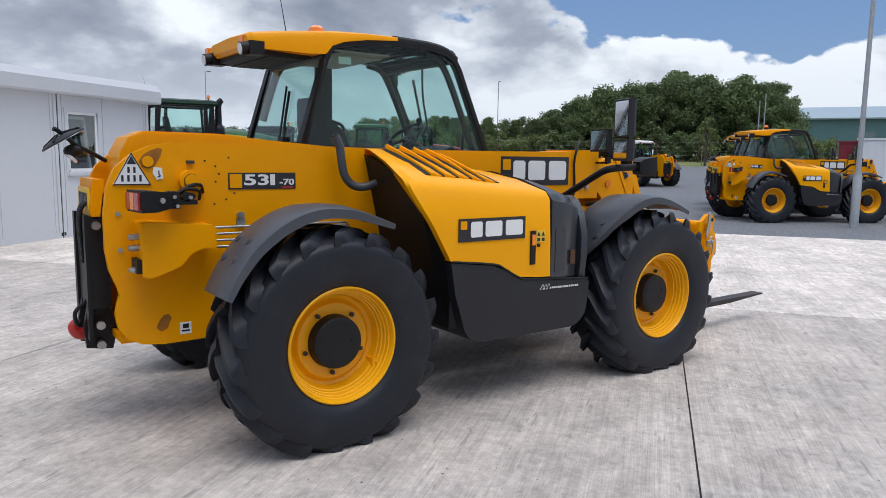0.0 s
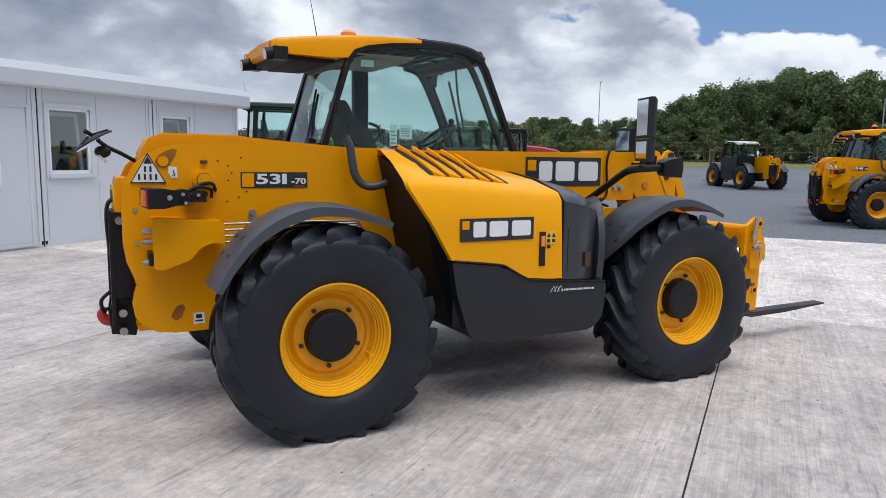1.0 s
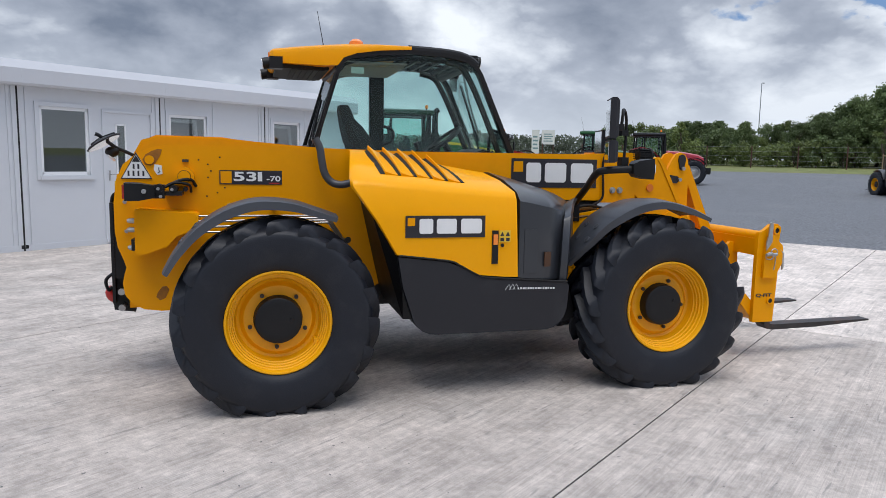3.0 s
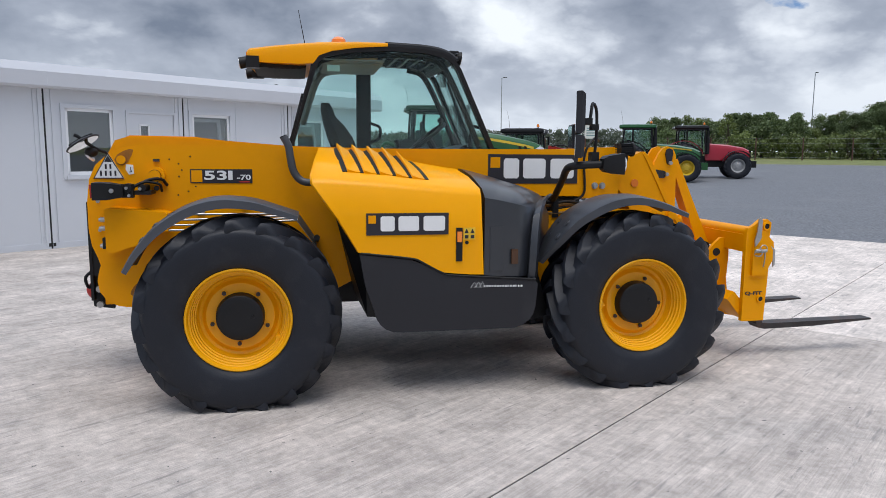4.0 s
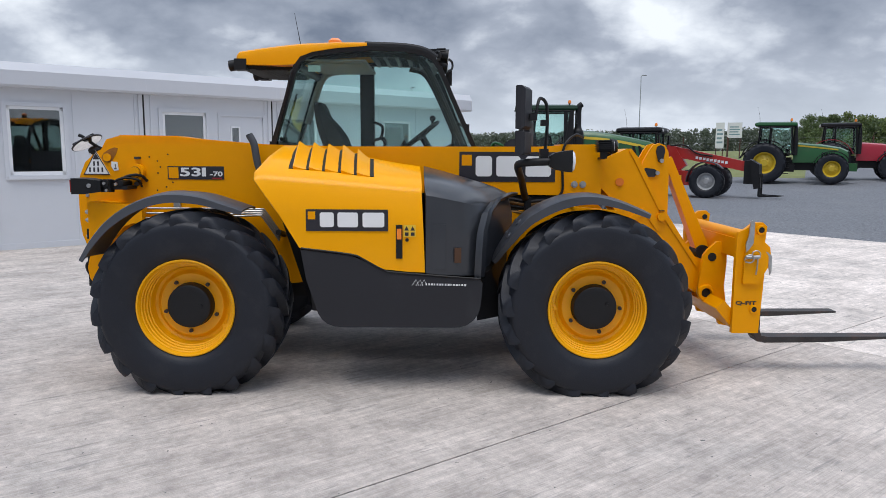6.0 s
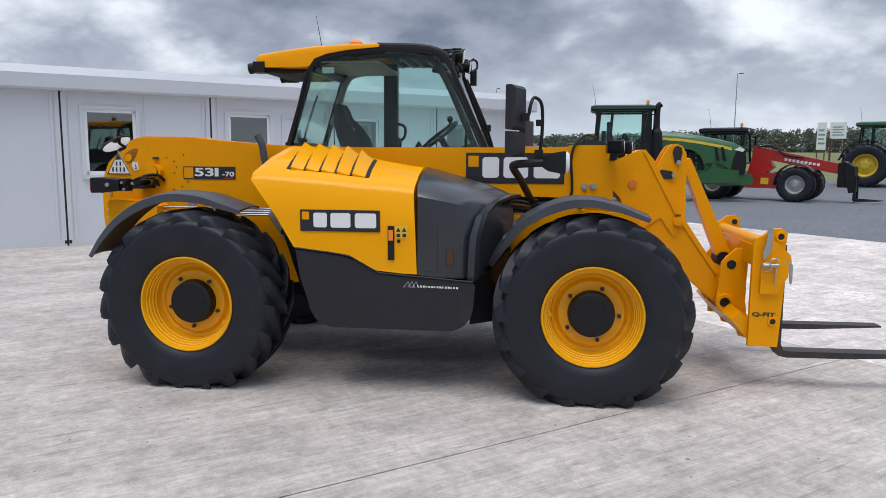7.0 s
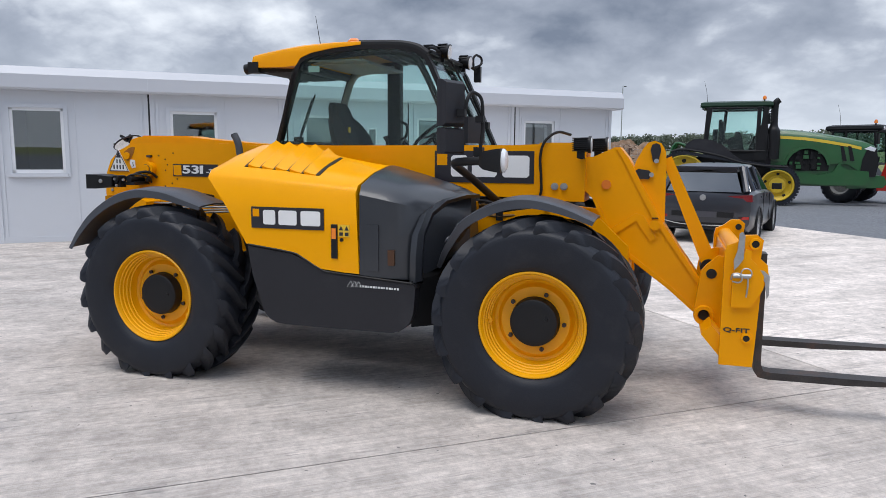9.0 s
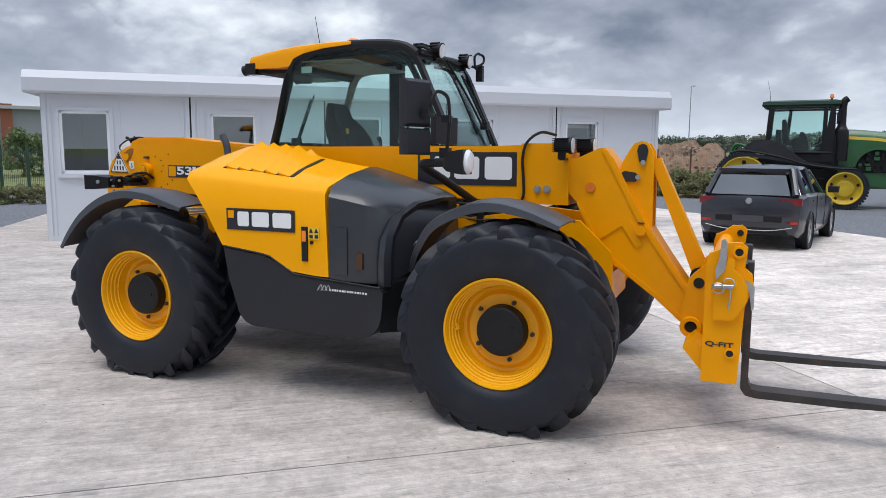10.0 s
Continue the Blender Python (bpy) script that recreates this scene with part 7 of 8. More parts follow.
    for x, zt, h, zb in ((1.72, 2.50, 0.50, 1.35), (2.30, 2.485, 0.50, 1.35), (2.52, 2.47, 0.50, 1.72), (2.80, 2.435, 0.50, 1.88), (3.20, 2.385, 0.495, 1.88), (3.48, 2.335, 0.49, 1.72), (3.68, 2.30, 0.485, 1.35), (4.2, 2.20, 0.47, 1.35), (4.62, 2.10, 0.45, 1.05), (4.95, 1.95, 0.41, 1.05)):
        secs.append([(x, -h + 0.03, zb), (x, -h, zt - 0.34), (x, -h * 0.94, zt - 0.16), (x, -h * 0.75, zt - 0.05), (x, -h * 0.35, zt), (x, h * 0.35, zt), (x, h * 0.75, zt - 0.05), (x, h * 0.94, zt - 0.16), (x, h, zt - 0.34), (x, h - 0.03, zb)])
    bm = loft(bm_new(), secs)
    bevelled(bm, bm.faces[:], 0.015, 2, 40)
    hood_ob = P("bonnet", bm, GREEN, "long green bonnet with a yellow stripe")
    for s in (-1, 1):
        stripe = [[(x, s * (h + 0.004), zt - 0.30), (x, s * (h * 0.955 + 0.006), zt - 0.205), (x, s * (h * 0.955 - 0.01), zt - 0.205), (x, s * (h - 0.012), zt - 0.30)] for x, zt, h in ((1.78, 2.50, 0.50), (2.9, 2.42, 0.50), (3.5, 2.33, 0.49), (4.2, 2.20, 0.47), (4.55, 2.11, 0.453))]
        part("bonnet_stripe", loft(bm_new(), stripe), LEMON, hood_ob)
        # lower side panels before and behind the arch
        P("side_panel", prism(bm_new(), [(1.70, 0.98), (2.30, 0.98), (2.36, 1.25), (2.30, 1.40), (1.70, 1.42)], s * 0.46 - 0.03, s * 0.46 + 0.03, 0.02), GREEN)
        P("side_panel", prism(bm_new(), [(2.25, 0.72), (3.6, 0.66), (4.75, 0.66), (4.85, 0.80), (4.80, 1.12), (4.1, 1.18), (3.95, 1.42), (3.80, 1.10), (3.4, 0.98), (2.36, 1.12)], s * 0.46 - 0.03, s * 0.46 + 0.03, 0.02), GREEN)
        bm = bm_new()
        arc = []
        for a in np.linspace(radians(8), radians(172), 14):
            c, q = math.cos(a), math.sin(a)
            arc.append([(3.0 + c * k * 0.68, s * 0.48 + dy, 1.22 + q * k * 0.70) for k, dy in ((0.90, -0.04), (1.02, -0.04), (1.02, 0.04), (0.90, 0.04))])
        P("engine_arch", loft(bm, arc), GREEN)
        part("engine_block", box(bm_new(), 2.35, 3.66, s * 0.36 - 0.02, s * 0.36 + 0.02, 1.12, 2.02, 0.02), DARK, hood_ob)
        rng_e = np.random.default_rng(77 + s)
        for i in range(5):
            for j in range(4):
                w, h = rng_e.uniform(0.06, 0.16), rng_e.uniform(0.05, 0.13)
                x0, z0 = 2.42 + i * 0.22 + rng_e.uniform(0, 0.06), 1.14 + j * 0.17 + rng_e.uniform(0, 0.05)
                part("engine_part", box(bm_new(), x0, x0 + w, s * 0.41 - 0.05, s * 0.41 + 0.05, z0, z0 + h, 0.015), (GREEN, GREEN, BLACK, BLACK)[int(rng_e.integers(0, 4))], hood_ob)
        for x0 in (3.98, 4.20):
            part("side_grille", prism(bm_new(), [(x0 + 0.06, 1.45), (x0 + 0.18, 1.45), (x0 + 0.06, 1.92), (x0 - 0.04, 1.94)], s * 0.478 - 0.006, s * 0.478 + 0.006), BLACK, hood_ob)
        part("bonnet_lamp", prism(bm_new(), [(4.62, 1.84), (4.92, 1.76), (4.97, 1.86), (4.80, 1.93)], s * 0.40 - 0.06, s * 0.40 + 0.06, 0.01), LENS, hood_ob)
        P("handrail", tube(bm_new(), [(1.74, s * 0.86, 1.40), (1.80, s * 0.88, 1.9), (1.76, s * 0.86, 2.3)], 0.02, 8, 3), BLACK)
        for k in range(3):
            P("step", box(bm_new(), 1.15, 1.55, s * 0.90 - 0.12, s * 0.90 + 0.12, 0.62 + 0.28 * k, 0.66 + 0.28 * k, 0.01), BLACK)
    P("nose_grille", prism(bm_new(), [(4.55, 0.95), (5.0, 0.95), (5.06, 1.3), (4.99, 1.84), (4.72, 1.86), (4.60, 1.5)], -0.455, 0.455, 0.05), BLACK, "black nose grille")
    P("front_support", prism(bm_new(), [(4.2, 0.55), (5.25, 0.60), (5.35, 0.75), (5.25, 0.98), (4.2, 1.05)], -0.40, 0.40, 0.05), GREEN)
    bm = bm_new()
    tube(bm, [(1.93, -0.62, 1.50), (1.93, -0.62, 2.2), (1.93, -0.62, 2.45), (1.93, -0.62, 2.62), (1.93, -0.62, 3.15), (1.96, -0.62, 3.35), (2.06, -0.62, 3.44)], [0.22, 0.22, 0.20, 0.12, 0.11, 0.11, 0.10], 16, 4)
    P("exhaust", bm, BLACK, "thick black exhaust stack beside the cab")
    tractor_cab(root, -0.22, 1.72, 0.82, 1.75, 3.22, GREEN, mid=False, roof_mat=mat("dark_green_roof", (0.006, 0.034, 0.014), 0.4, vary=0.08))
    P("far_post", prism(bm_new(), [(0.18, 1.75), (0.30, 1.75), (0.42, 2.5), (0.46, 3.2), (0.36, 3.2), (0.30, 2.5)], 0.70, 0.78, 0.02), BLACK)
    P("driver_seat", prism(bm_new(), [(0.22, 2.0), (0.78, 1.98), (0.80, 2.12), (0.44, 2.16), (0.36, 2.62), (0.30, 2.84), (0.20, 2.82), (0.20, 2.5)], -0.22, 0.26, 0.05), SEATCLOTH)
    P("console", prism(bm_new(), [(0.55, 1.8), (1.05, 1.8), (0.98, 2.22), (0.86, 2.42), (0.76, 2.40), (0.74, 2.25), (0.55, 2.2)], -0.52, -0.30, 0.03), BLACK)
    P("dashboard", prism(bm_new(), [(1.18, 1.8), (1.62, 1.8), (1.58, 2.1), (1.44, 2.28), (1.34, 2.26)], -0.3, 0.3, 0.04), BLACK)
    P("grab_rail", tube(bm_new(), [(0.84, -0.76, 2.30), (1.18, -0.76, 2.30), (1.26, -0.76, 2.26), (1.24, -0.76, 2.02)], 0.014, 6, 3), BLACK)
    P("front_post", prism(bm_new(), [(1.40, 1.75), (1.54, 1.75), (1.52, 3.2), (1.40, 3.2)], -0.80, -0.72, 0.015), BLACK)
    P("rear_post", prism(bm_new(), [(-0.26, 1.75), (-0.12, 1.75), (0.0, 3.2), (-0.16, 3.2)], -0.82, -0.73, 0.015), BLACK)
    P("cab_quarter", prism(bm_new(), [(1.36, 1.45), (1.78, 1.45), (1.74, 3.2), (1.60, 3.2), (1.50, 2.3)], -0.845, -0.79, 0.02), BLACK)
    P("cab_base", prism(bm_new(), [(-0.4, 1.25), (1.85, 1.25), (1.80, 1.80), (0.0, 1.80), (-0.5, 1.5)], -0.8, 0.8, 0.06), BLACK)
    for y in (-0.45, 0.45):
        P("rear_linkage", tube(bm_new(), [(-0.9, y, 1.0), (-1.5, y, 1.0), (-1.9, y, 0.95)], 0.06, 8, 3), GREEN)
        P("lift_arm", tube(bm_new(), [(-0.6, y, 1.75), (-1.0, y, 2.0), (-1.25, y, 1.9), (-1.45, y, 1.0)], 0.05, 8, 3), GREEN)
    return root


def red_loader(at):
    root = thing("telescopic_loader", "red articulated telescopic loader with a dark cab", "loader", at=at)
    P = lambda name, bm, m, lab="", parent=None: part(name, bm, m, root if parent is None else parent, lab)
    for s in (-1, 1):
        for x in (0, 2.95):
            farm_wheel(root, x, s * 0.95, 0.66, 0.33, 0.48, SILVER, s)
        bm = arch(2.95, 0.66, 0.24, s * 0.95, 40, 185)
        P("mudguard", bm, FENDER)
    bm = bm_new()
    prism(bm, [(-0.9, 0.55), (0.9, 0.55), (0.9, 0.95), (0.6, 1.35), (-0.9, 1.45), (-1.0, 1.0)], -0.62, 0.62, 0.05)
    P("rear_body", bm, BLACK)
    bm = bm_new()
    prism(bm, [(1.0, 0.45), (3.3, 0.45), (3.3, 0.85), (2.4, 1.0), (1.6, 1.05), (1.0, 0.95)], -0.5, 0.5, 0.04)
    P("front_frame", bm, RED, "red front frame")
    bm = bm_new()
    prism(bm, [(1.0, 0.9), (1.55, 0.9), (2.0, 1.25), (1.5, 2.02), (1.22, 2.05), (1.15, 1.5)], -0.2, 0.2, 0.03)
    P("boom_tower", bm, RED)
    bm = bm_new()
    prism(bm, [(1.25, 1.72), (1.5, 2.0), (4.2, 1.42), (4.25, 1.02), (3.0, 1.28), (1.7, 1.55)], -0.16, 0.16, 0.02)
    bo = P("boom", bm, RED, "red box-section boom")
    bm = bm_new()
    for i in range(9):
        x = 2.35 + i * 0.14
        z = 1.55 - (x - 2.35) * 0.165
        box(bm, x, x + 0.10, -0.166, -0.161, z - 0.05, z + 0.05)
    part("print", bm, WHITE, bo)
    bm = bm_new()
    tube(bm, [(1.35, -0.18, 2.02), (1.9, -0.2, 2.05), (2.4, -0.2, 1.72), (3.0, -0.19, 1.62)], 0.03, 8, 4)
    tube(bm, [(2.0, -0.24, 1.0), (3.2, -0.24, 1.25)], 0.05, 8, 0)
    P("boom_hose", bm, BLACK)
    bm = bm_new()
    box(bm, 4.2, 4.55, -0.3, 0.3, 0.55, 1.45, 0.05)
    prism(bm, [(4.4, 1.5), (4.75, 1.3), (4.8, 0.4), (4.6, 0.35), (4.5, 0.8)], -0.45, 0.45, 0.02)
    for y in (-0.4, 0.3):
        prism(bm, [(4.75, 0.95), (4.82, 0.95), (4.83, 0.14), (5.7, 0.10), (4.78, 0.05), (4.74, 0.1)], y, y + 0.1, 0.006)
    P("fork_carriage", bm, BLACK)
    bm = bm_new()
    box(bm, 1.62, 1.90, -0.515, -0.503, 0.60, 0.85)
    P("warning_plate", bm, WARN)
    tractor_cab(root, -0.62, 0.92, 0.62, 1.4, 2.58, BLACK)
    return root


def car(at):
    root = thing("parked_car", "dark grey five-door hatchback parked on the concrete", "car", at=at)
    P = lambda name, bm, m, lab="", parent=None: part(name, bm, m, root if parent is None else parent, lab)
    # x forward from the rear axle; sections across, nose to tail
    hw = 0.885

    def sc(x, zb, zw, zt, w=hw, wt=None, top=False):
        wt = wt if wt is not None else w * 0.9
        half = [(w * 0.90, zb), (w * 0.98, zb + 0.10), (w, zb * 0.45 + zw * 0.55), (w * 0.985, zw - 0.06), (wt, zw), (wt * 0.6, zt), (0.0, zt + 0.01)]
        return [(x, -y, z) for y, z in half] + [(x, y, z) for y, z in reversed(half[:-1])]
    body = [sc(-0.80, 0.42, 0.80, 0.86, 0.72), sc(-0.77, 0.30, 0.92, 0.94, 0.83), sc(-0.62, 0.24, 0.98, 1.0, 0.875), sc(-0.2, 0.22, 1.0, 1.02), sc(0.6, 0.20, 0.98, 1.0), sc(1.5, 0.20, 0.95, 0.99), sc(2.05, 0.20, 0.92, 0.98), sc(2.6, 0.22, 0.84, 0.93, 0.875), sc(3.15, 0.26, 0.72, 0.80, 0.84), sc(3.42, 0.32, 0.60, 0.66, 0.70)]
    bm = loft(bm_new(), body)
    body_ob = P("body", bm, CARPAINT, "dark grey lower body")
    # roof and pillars
    def rf(x, z, w):
        return [(x, -w, z - 0.07), (x, -w * 0.92, z - 0.015), (x, -w * 0.5, z + 0.012), (x, 0, z + 0.02), (x, w * 0.5, z + 0.012), (x, w * 0.92, z - 0.015), (x, w, z - 0.07), (x, w * 0.9, z - 0.09), (x, 0, z - 0.03), (x, -w * 0.9, z - 0.09)]
    P("roof", loft(bm_new(), [rf(-0.62, 1.40, 0.56), rf(-0.35, 1.455, 0.60), (rf(0.3, 1.48, 0.63)), rf(0.9, 1.47, 0.63), rf(1.25, 1.42, 0.60)]), CARPAINT)
    bm = bm_new()
    for s in (-1, 1):
        for a, b, r in (((-0.72, 0.74, 0.96), (-0.42, 0.60, 1.41), 0.06), ((-0.30, 0.80, 0.98), (-0.28, 0.62, 1.42), 0.05), ((0.62, 0.80, 0.97), (0.58, 0.635, 1.43), 0.035), ((1.95, 0.76, 0.93), (1.22, 0.60, 1.38), 0.035)):
            P("pillar", tube(bm_new(), [(a[0], s * a[1], a[2]), (b[0], s * b[1], b[2])], r, 8, 0), CARPAINT)
    loft(bm, [[(-0.765, -0.66, 0.97), (-0.60, -0.52, 1.38), (-0.60, 0.52, 1.38), (-0.765, 0.66, 0.97)], [(-0.755, -0.66, 0.97), (-0.59, -0.52, 1.38), (-0.59, 0.52, 1.38), (-0.755, 0.66, 0.97)]])
    P("rear_window", bm, glass("dark_rear_glass", (0.12, 0.14, 0.14), base=0.24))
    bm = bm_new()
    loft(bm, [[(1.98, -0.70, 0.94), (1.25, -0.56, 1.39), (1.25, 0.56, 1.39), (1.98, 0.70, 0.94)], [(1.97, -0.70, 0.94), (1.24, -0.56, 1.39), (1.24, 0.56, 1.39), (1.97, 0.70, 0.94)]])
    P("windscreen", bm, CARGLASS)
    for s in (-1, 1):
        for pts in ([(-0.62, 0.98), (0.58, 0.97), (0.55, 1.40), (-0.35, 1.40)], [(0.64, 0.97), (1.90, 0.93), (1.24, 1.37), (0.61, 1.41)]):
            bm = bm_new()
            lo, hi = 0.80, 0.615
            f = [bm.verts.new((x, s * (lo if z < 1.2 else hi), z)) for x, z in pts] + [bm.verts.new((x, s * ((lo if z < 1.2 else hi) - 0.01), z)) for x, z in pts]
            for q in ((0, 1, 2, 3), (7, 6, 5, 4), (0, 4, 5, 1), (1, 5, 6, 2), (2, 6, 7, 3), (3, 7, 4, 0)):
                bm.faces.new([f[i] for i in q])
            P("side_window", bm, CARGLASS)
    bm = bm_new()
    box(bm, -0.70, -0.46, -0.56, 0.56, 1.385, 1.43, 0.015)
    P("roof_spoiler", bm, CARPAINT)
    for s in (-1, 1):
        bm = bm_new()
        prism(bm, [(s * 0.40, 0.80), (s * 0.855, 0.80), (s * 0.845, 0.93), (s * 0.42, 0.90)], -0.785, -0.60, 0.02, "x")
        P("tail_lamp", bm, CARLENS, "dark red tail lamp")
        bm = bm_new()
        box(bm, -0.80, -0.74, s * 0.72 - 0.09, s * 0.72 + 0.09, 0.48, 0.53, 0.008)
        P("reflector", bm, REDLENS)
        bm = bm_new()
        box(bm, 1.72, 1.88, s * 0.98 - 0.10, s * 0.98 + 0.08, 0.95, 1.07, 0.03)
        P("door_mirror", bm, BLACK)
        bm = bm_new()
        for x in (0.20, 1.05):
            box(bm, x, x + 0.2, s * 0.878 - 0.012, s * 0.878 + 0.012, 0.84, 0.865, 0.005)
        P("door_handle", bm, CARPAINT)
        bm = bm_new()
        for x in (0.62, 1.62):
            box(bm, x, x + 0.006, s * 0.881 - 0.006, s * 0.881 + 0.006, 0.32, 0.95)
        P("door_gap", bm, SEAL)
    bm = bm_new()
    prism(bm, [(-0.60, 0.40), (0.60, 0.40), (0.66, 0.30), (-0.66, 0.30)], -0.80, -0.55, 0.02, "x")
    box(bm, -0.82, -0.75, -0.55, 0.55, 0.505, 0.60, 0.01)
    P("rear_bumper", bm, BLACK)
    bm = bm_new()
    tube(bm, [(-0.795, -0.72, 0.42), (-0.815, -0.4, 0.36), (-0.82, 0, 0.35), (-0.815, 0.4, 0.36), (-0.795, 0.72, 0.42)], 0.008, 6, 4)
    P("bumper_trim", bm, SILVER)
    # The plate's colour is darkened to stand for shade.
    bm = bm_new()
    box(bm, -0.828, -0.815, -0.26, 0.26, 0.50, 0.61, 0.004)
    P("number_plate", bm, mat("shaded_plate", (0.05, 0.05, 0.06), 0.4))
    bm = bm_new()
    lathe(bm, [(0.001, -0.012), (0.05, -0.012), (0.058, 0.0), (0.001, 0.0)], 20, False, Matrix.Translation((-0.80, 0, 0.86)) @ Matrix.Rotation(radians(-90), 4, "Z"))
    P("round_badge", bm, ZINC)
    bm = bm_new()
    box(bm, -0.79, -0.78, 0.52, 0.68, 0.71, 0.735)
    P("badge_bar", bm, ZINC)
    for s in (-1, 1):
        for x in (0, 2.63):
            bm = bm_new()
            lathe(bm, [(0.21, -0.09), (0.24, -0.105), (0.30, -0.10), (0.318, -0.07), (0.318, 0.07), (0.30, 0.10), (0.21, 0.09)], 36)
            w = part("wheel", bm, RUBBER, root, at=Matrix.Translation((x, s * 0.79, 0.312)) @ Matrix.Rotation(0 if s < 0 else math.pi, 4, "Z"))
            bm = bm_new()
            lathe(bm, [(0.215, -0.09), (0.20, -0.095), (0.19, -0.05), (0.03, -0.06), (0.001, -0.065)], 30, False)
            for i in range(5):
                a = 2 * math.pi * i / 5
                m = Matrix.Rotation(a, 4, "Y")
                box(bm, 0.03, 0.20, -0.085, -0.06, -0.028, 0.028, 0.005, m)
            part("rim", bm, SILVER, w)
            bm = bm_new()
            lathe(bm, [(0.33, -0.10), (0.345, -0.11), (0.36, -0.10), (0.36, 0.0), (0.33, 0.0)], 36)
            P("wheel_arch", bm, BLACK).matrix_basis = Matrix.Translation((x, s * 0.795, 0.33)) @ Matrix.Rotation(0 if s < 0 else math.pi, 4, "Z")
    bm = bm_new()
    prism(bm, [(0.1, 0.5), (0.55, 0.5), (0.5, 1.2), (0.35, 1.2)], -0.6, 0.6, 0.05)
    prism(bm, [(0.9, 0.5), (1.4, 0.5), (1.1, 1.15), (0.95, 1.15)], -0.6, 0.6, 0.05)
    P("seat", bm, SEATCLOTH)
    bm = bm_new()
    prism(bm, [(0.15, 1.475), (0.10, 1.55), (0.13, 1.55), (0.25, 1.48)], -0.015, 0.015, 0.004)
    P("roof_aerial", bm, BLACK)
    return root


def on_ground(x, y, heading):
    return Matrix.Translation((x, y, rise(x, y))) @ Matrix.Rotation(radians(heading), 4, "Z")


track_tractor(on_ground(4.95, 22.5, -5) @ Matrix.Scale(1.03, 4))
wheeled_tractor("green wheeled tractor with yellow rims on the gravel", GREEN, LEMON, on_ground(19.2, 33.1, -26.3) @ Matrix.Scale(1.07, 4), LEMON)
wheeled_tractor("red wheeled tractor with grey rims on the gravel", TRACTORRED, SILVER, on_ground(23.6, 34.9, -25) @ Matrix.Scale(1.05, 4), None, BLACK)
red_loader(on_ground(9.95, 24.4, -30))
car(on_ground(4.31, 9.5, 77))
for ob in [o for o in scene.objects if o.parent is None and o.name.split(".")[0] in ("tractor", "tracked_tractor", "telescopic_loader", "parked_car", "office_cabin")]:
    split_pieces(ob, LOOSE)

# more loading machines like the first, parked in the yard
twin = copy_thing(MACHINE, on_ground(16.92, 6.75, -28.9))
for o in twin.children_recursive:
    if o.name.startswith("lettering") and o.parent.name.startswith("model_plate") and o.location.x < -0.2:
        o.data = lettering("54", 0.066)
        o.data.materials.append(WHITE)
tagged(twin, "yellow and charcoal telescopic handler parked on the gravel", group="parked handlers")
second = copy_thing(MACHINE, on_ground(19.7, 8.75, -28.9))
tagged(second, "yellow telescopic handler parked behind another one", group="parked handlers")
third = copy_thing(MACHINE, on_ground(22.5, 10.7, -28.9))
tagged(third, "yellow telescopic handler at the end of a parked row", group="parked handlers")
pale = copy_thing(MACHINE, on_ground(31.2, 21.2, 72))
tagged(pale, "yellow and black telescopic handler with a white roof", group="parked handlers")
for o in pale.children:
    base = o.name.split(".")[0]
    if base in ("cab_roof", "roof_front"):
        o.data = o.data.copy()
        o.data.materials.clear()
        o.data.materials.append(WHITE)
for m_ in (second, third):
    for o in m_.children:
        if o.name.split(".")[0] in ("roof_front",):
            o.data = o.data.copy()
            o.data.materials.clear()
            o.data.materials.append(WHITE)


# ---------- trees, hedges, verge ----------
def leaf_mat(name, col, back=0.35):
    m = bpy.data.materials.new(name)
    m.use_nodes = True
    n, l = m.node_tree.nodes, m.node_tree.links
    b = n["Principled BSDF"]
    b.inputs["Roughness"].default_value = 0.6
    geo = n.new("ShaderNodeNewGeometry")
    ramp = n.new("ShaderNodeValToRGB")
    ramp.color_ramp.elements[0].color = (*(c * 0.7 for c in col), 1)
    ramp.color_ramp.elements[1].color = (*(min(1, c * 1.4) for c in col), 1)
    l.new(geo.outputs["Random Per Island"], ramp.inputs[0])
    oi = n.new("ShaderNodeObjectInfo")
    mr = n.new("ShaderNodeMapRange")
    mr.inputs[3].default_value, mr.inputs[4].default_value = 0.8, 1.2
    l.new(oi.outputs["Random"], mr.inputs[0])
    vm = n.new("ShaderNodeVectorMath")
    vm.operation = "SCALE"
    l.new(ramp.outputs[0], vm.inputs[0])
    l.new(mr.outputs[0], vm.inputs["Scale"])
    l.new(vm.outputs[0], b.inputs["Base Color"])
    tr = n.new("ShaderNodeBsdfTranslucent")
    l.new(vm.outputs[0], tr.inputs[0])
    mx = n.new("ShaderNodeMixShader")
    mx.inputs[0].default_value = back
    l.new(b.outputs[0], mx.inputs[1])
    l.new(tr.outputs[0], mx.inputs[2])
    l.new(mx.outputs[0], n["Material Output"].inputs[0])
    return m


LEAF = leaf_mat("oak_leaf", (0.12, 0.165, 0.065))
LEAF_PALE = leaf_mat("pale_leaf", (0.15, 0.19, 0.06))
LEAF_DRY = leaf_mat("dry_stem", (0.19, 0.185, 0.085))
BARK = mat("bark", (0.09, 0.07, 0.05), 0.9, vary=0.3, scale=8, bump=0.6, fine=30)


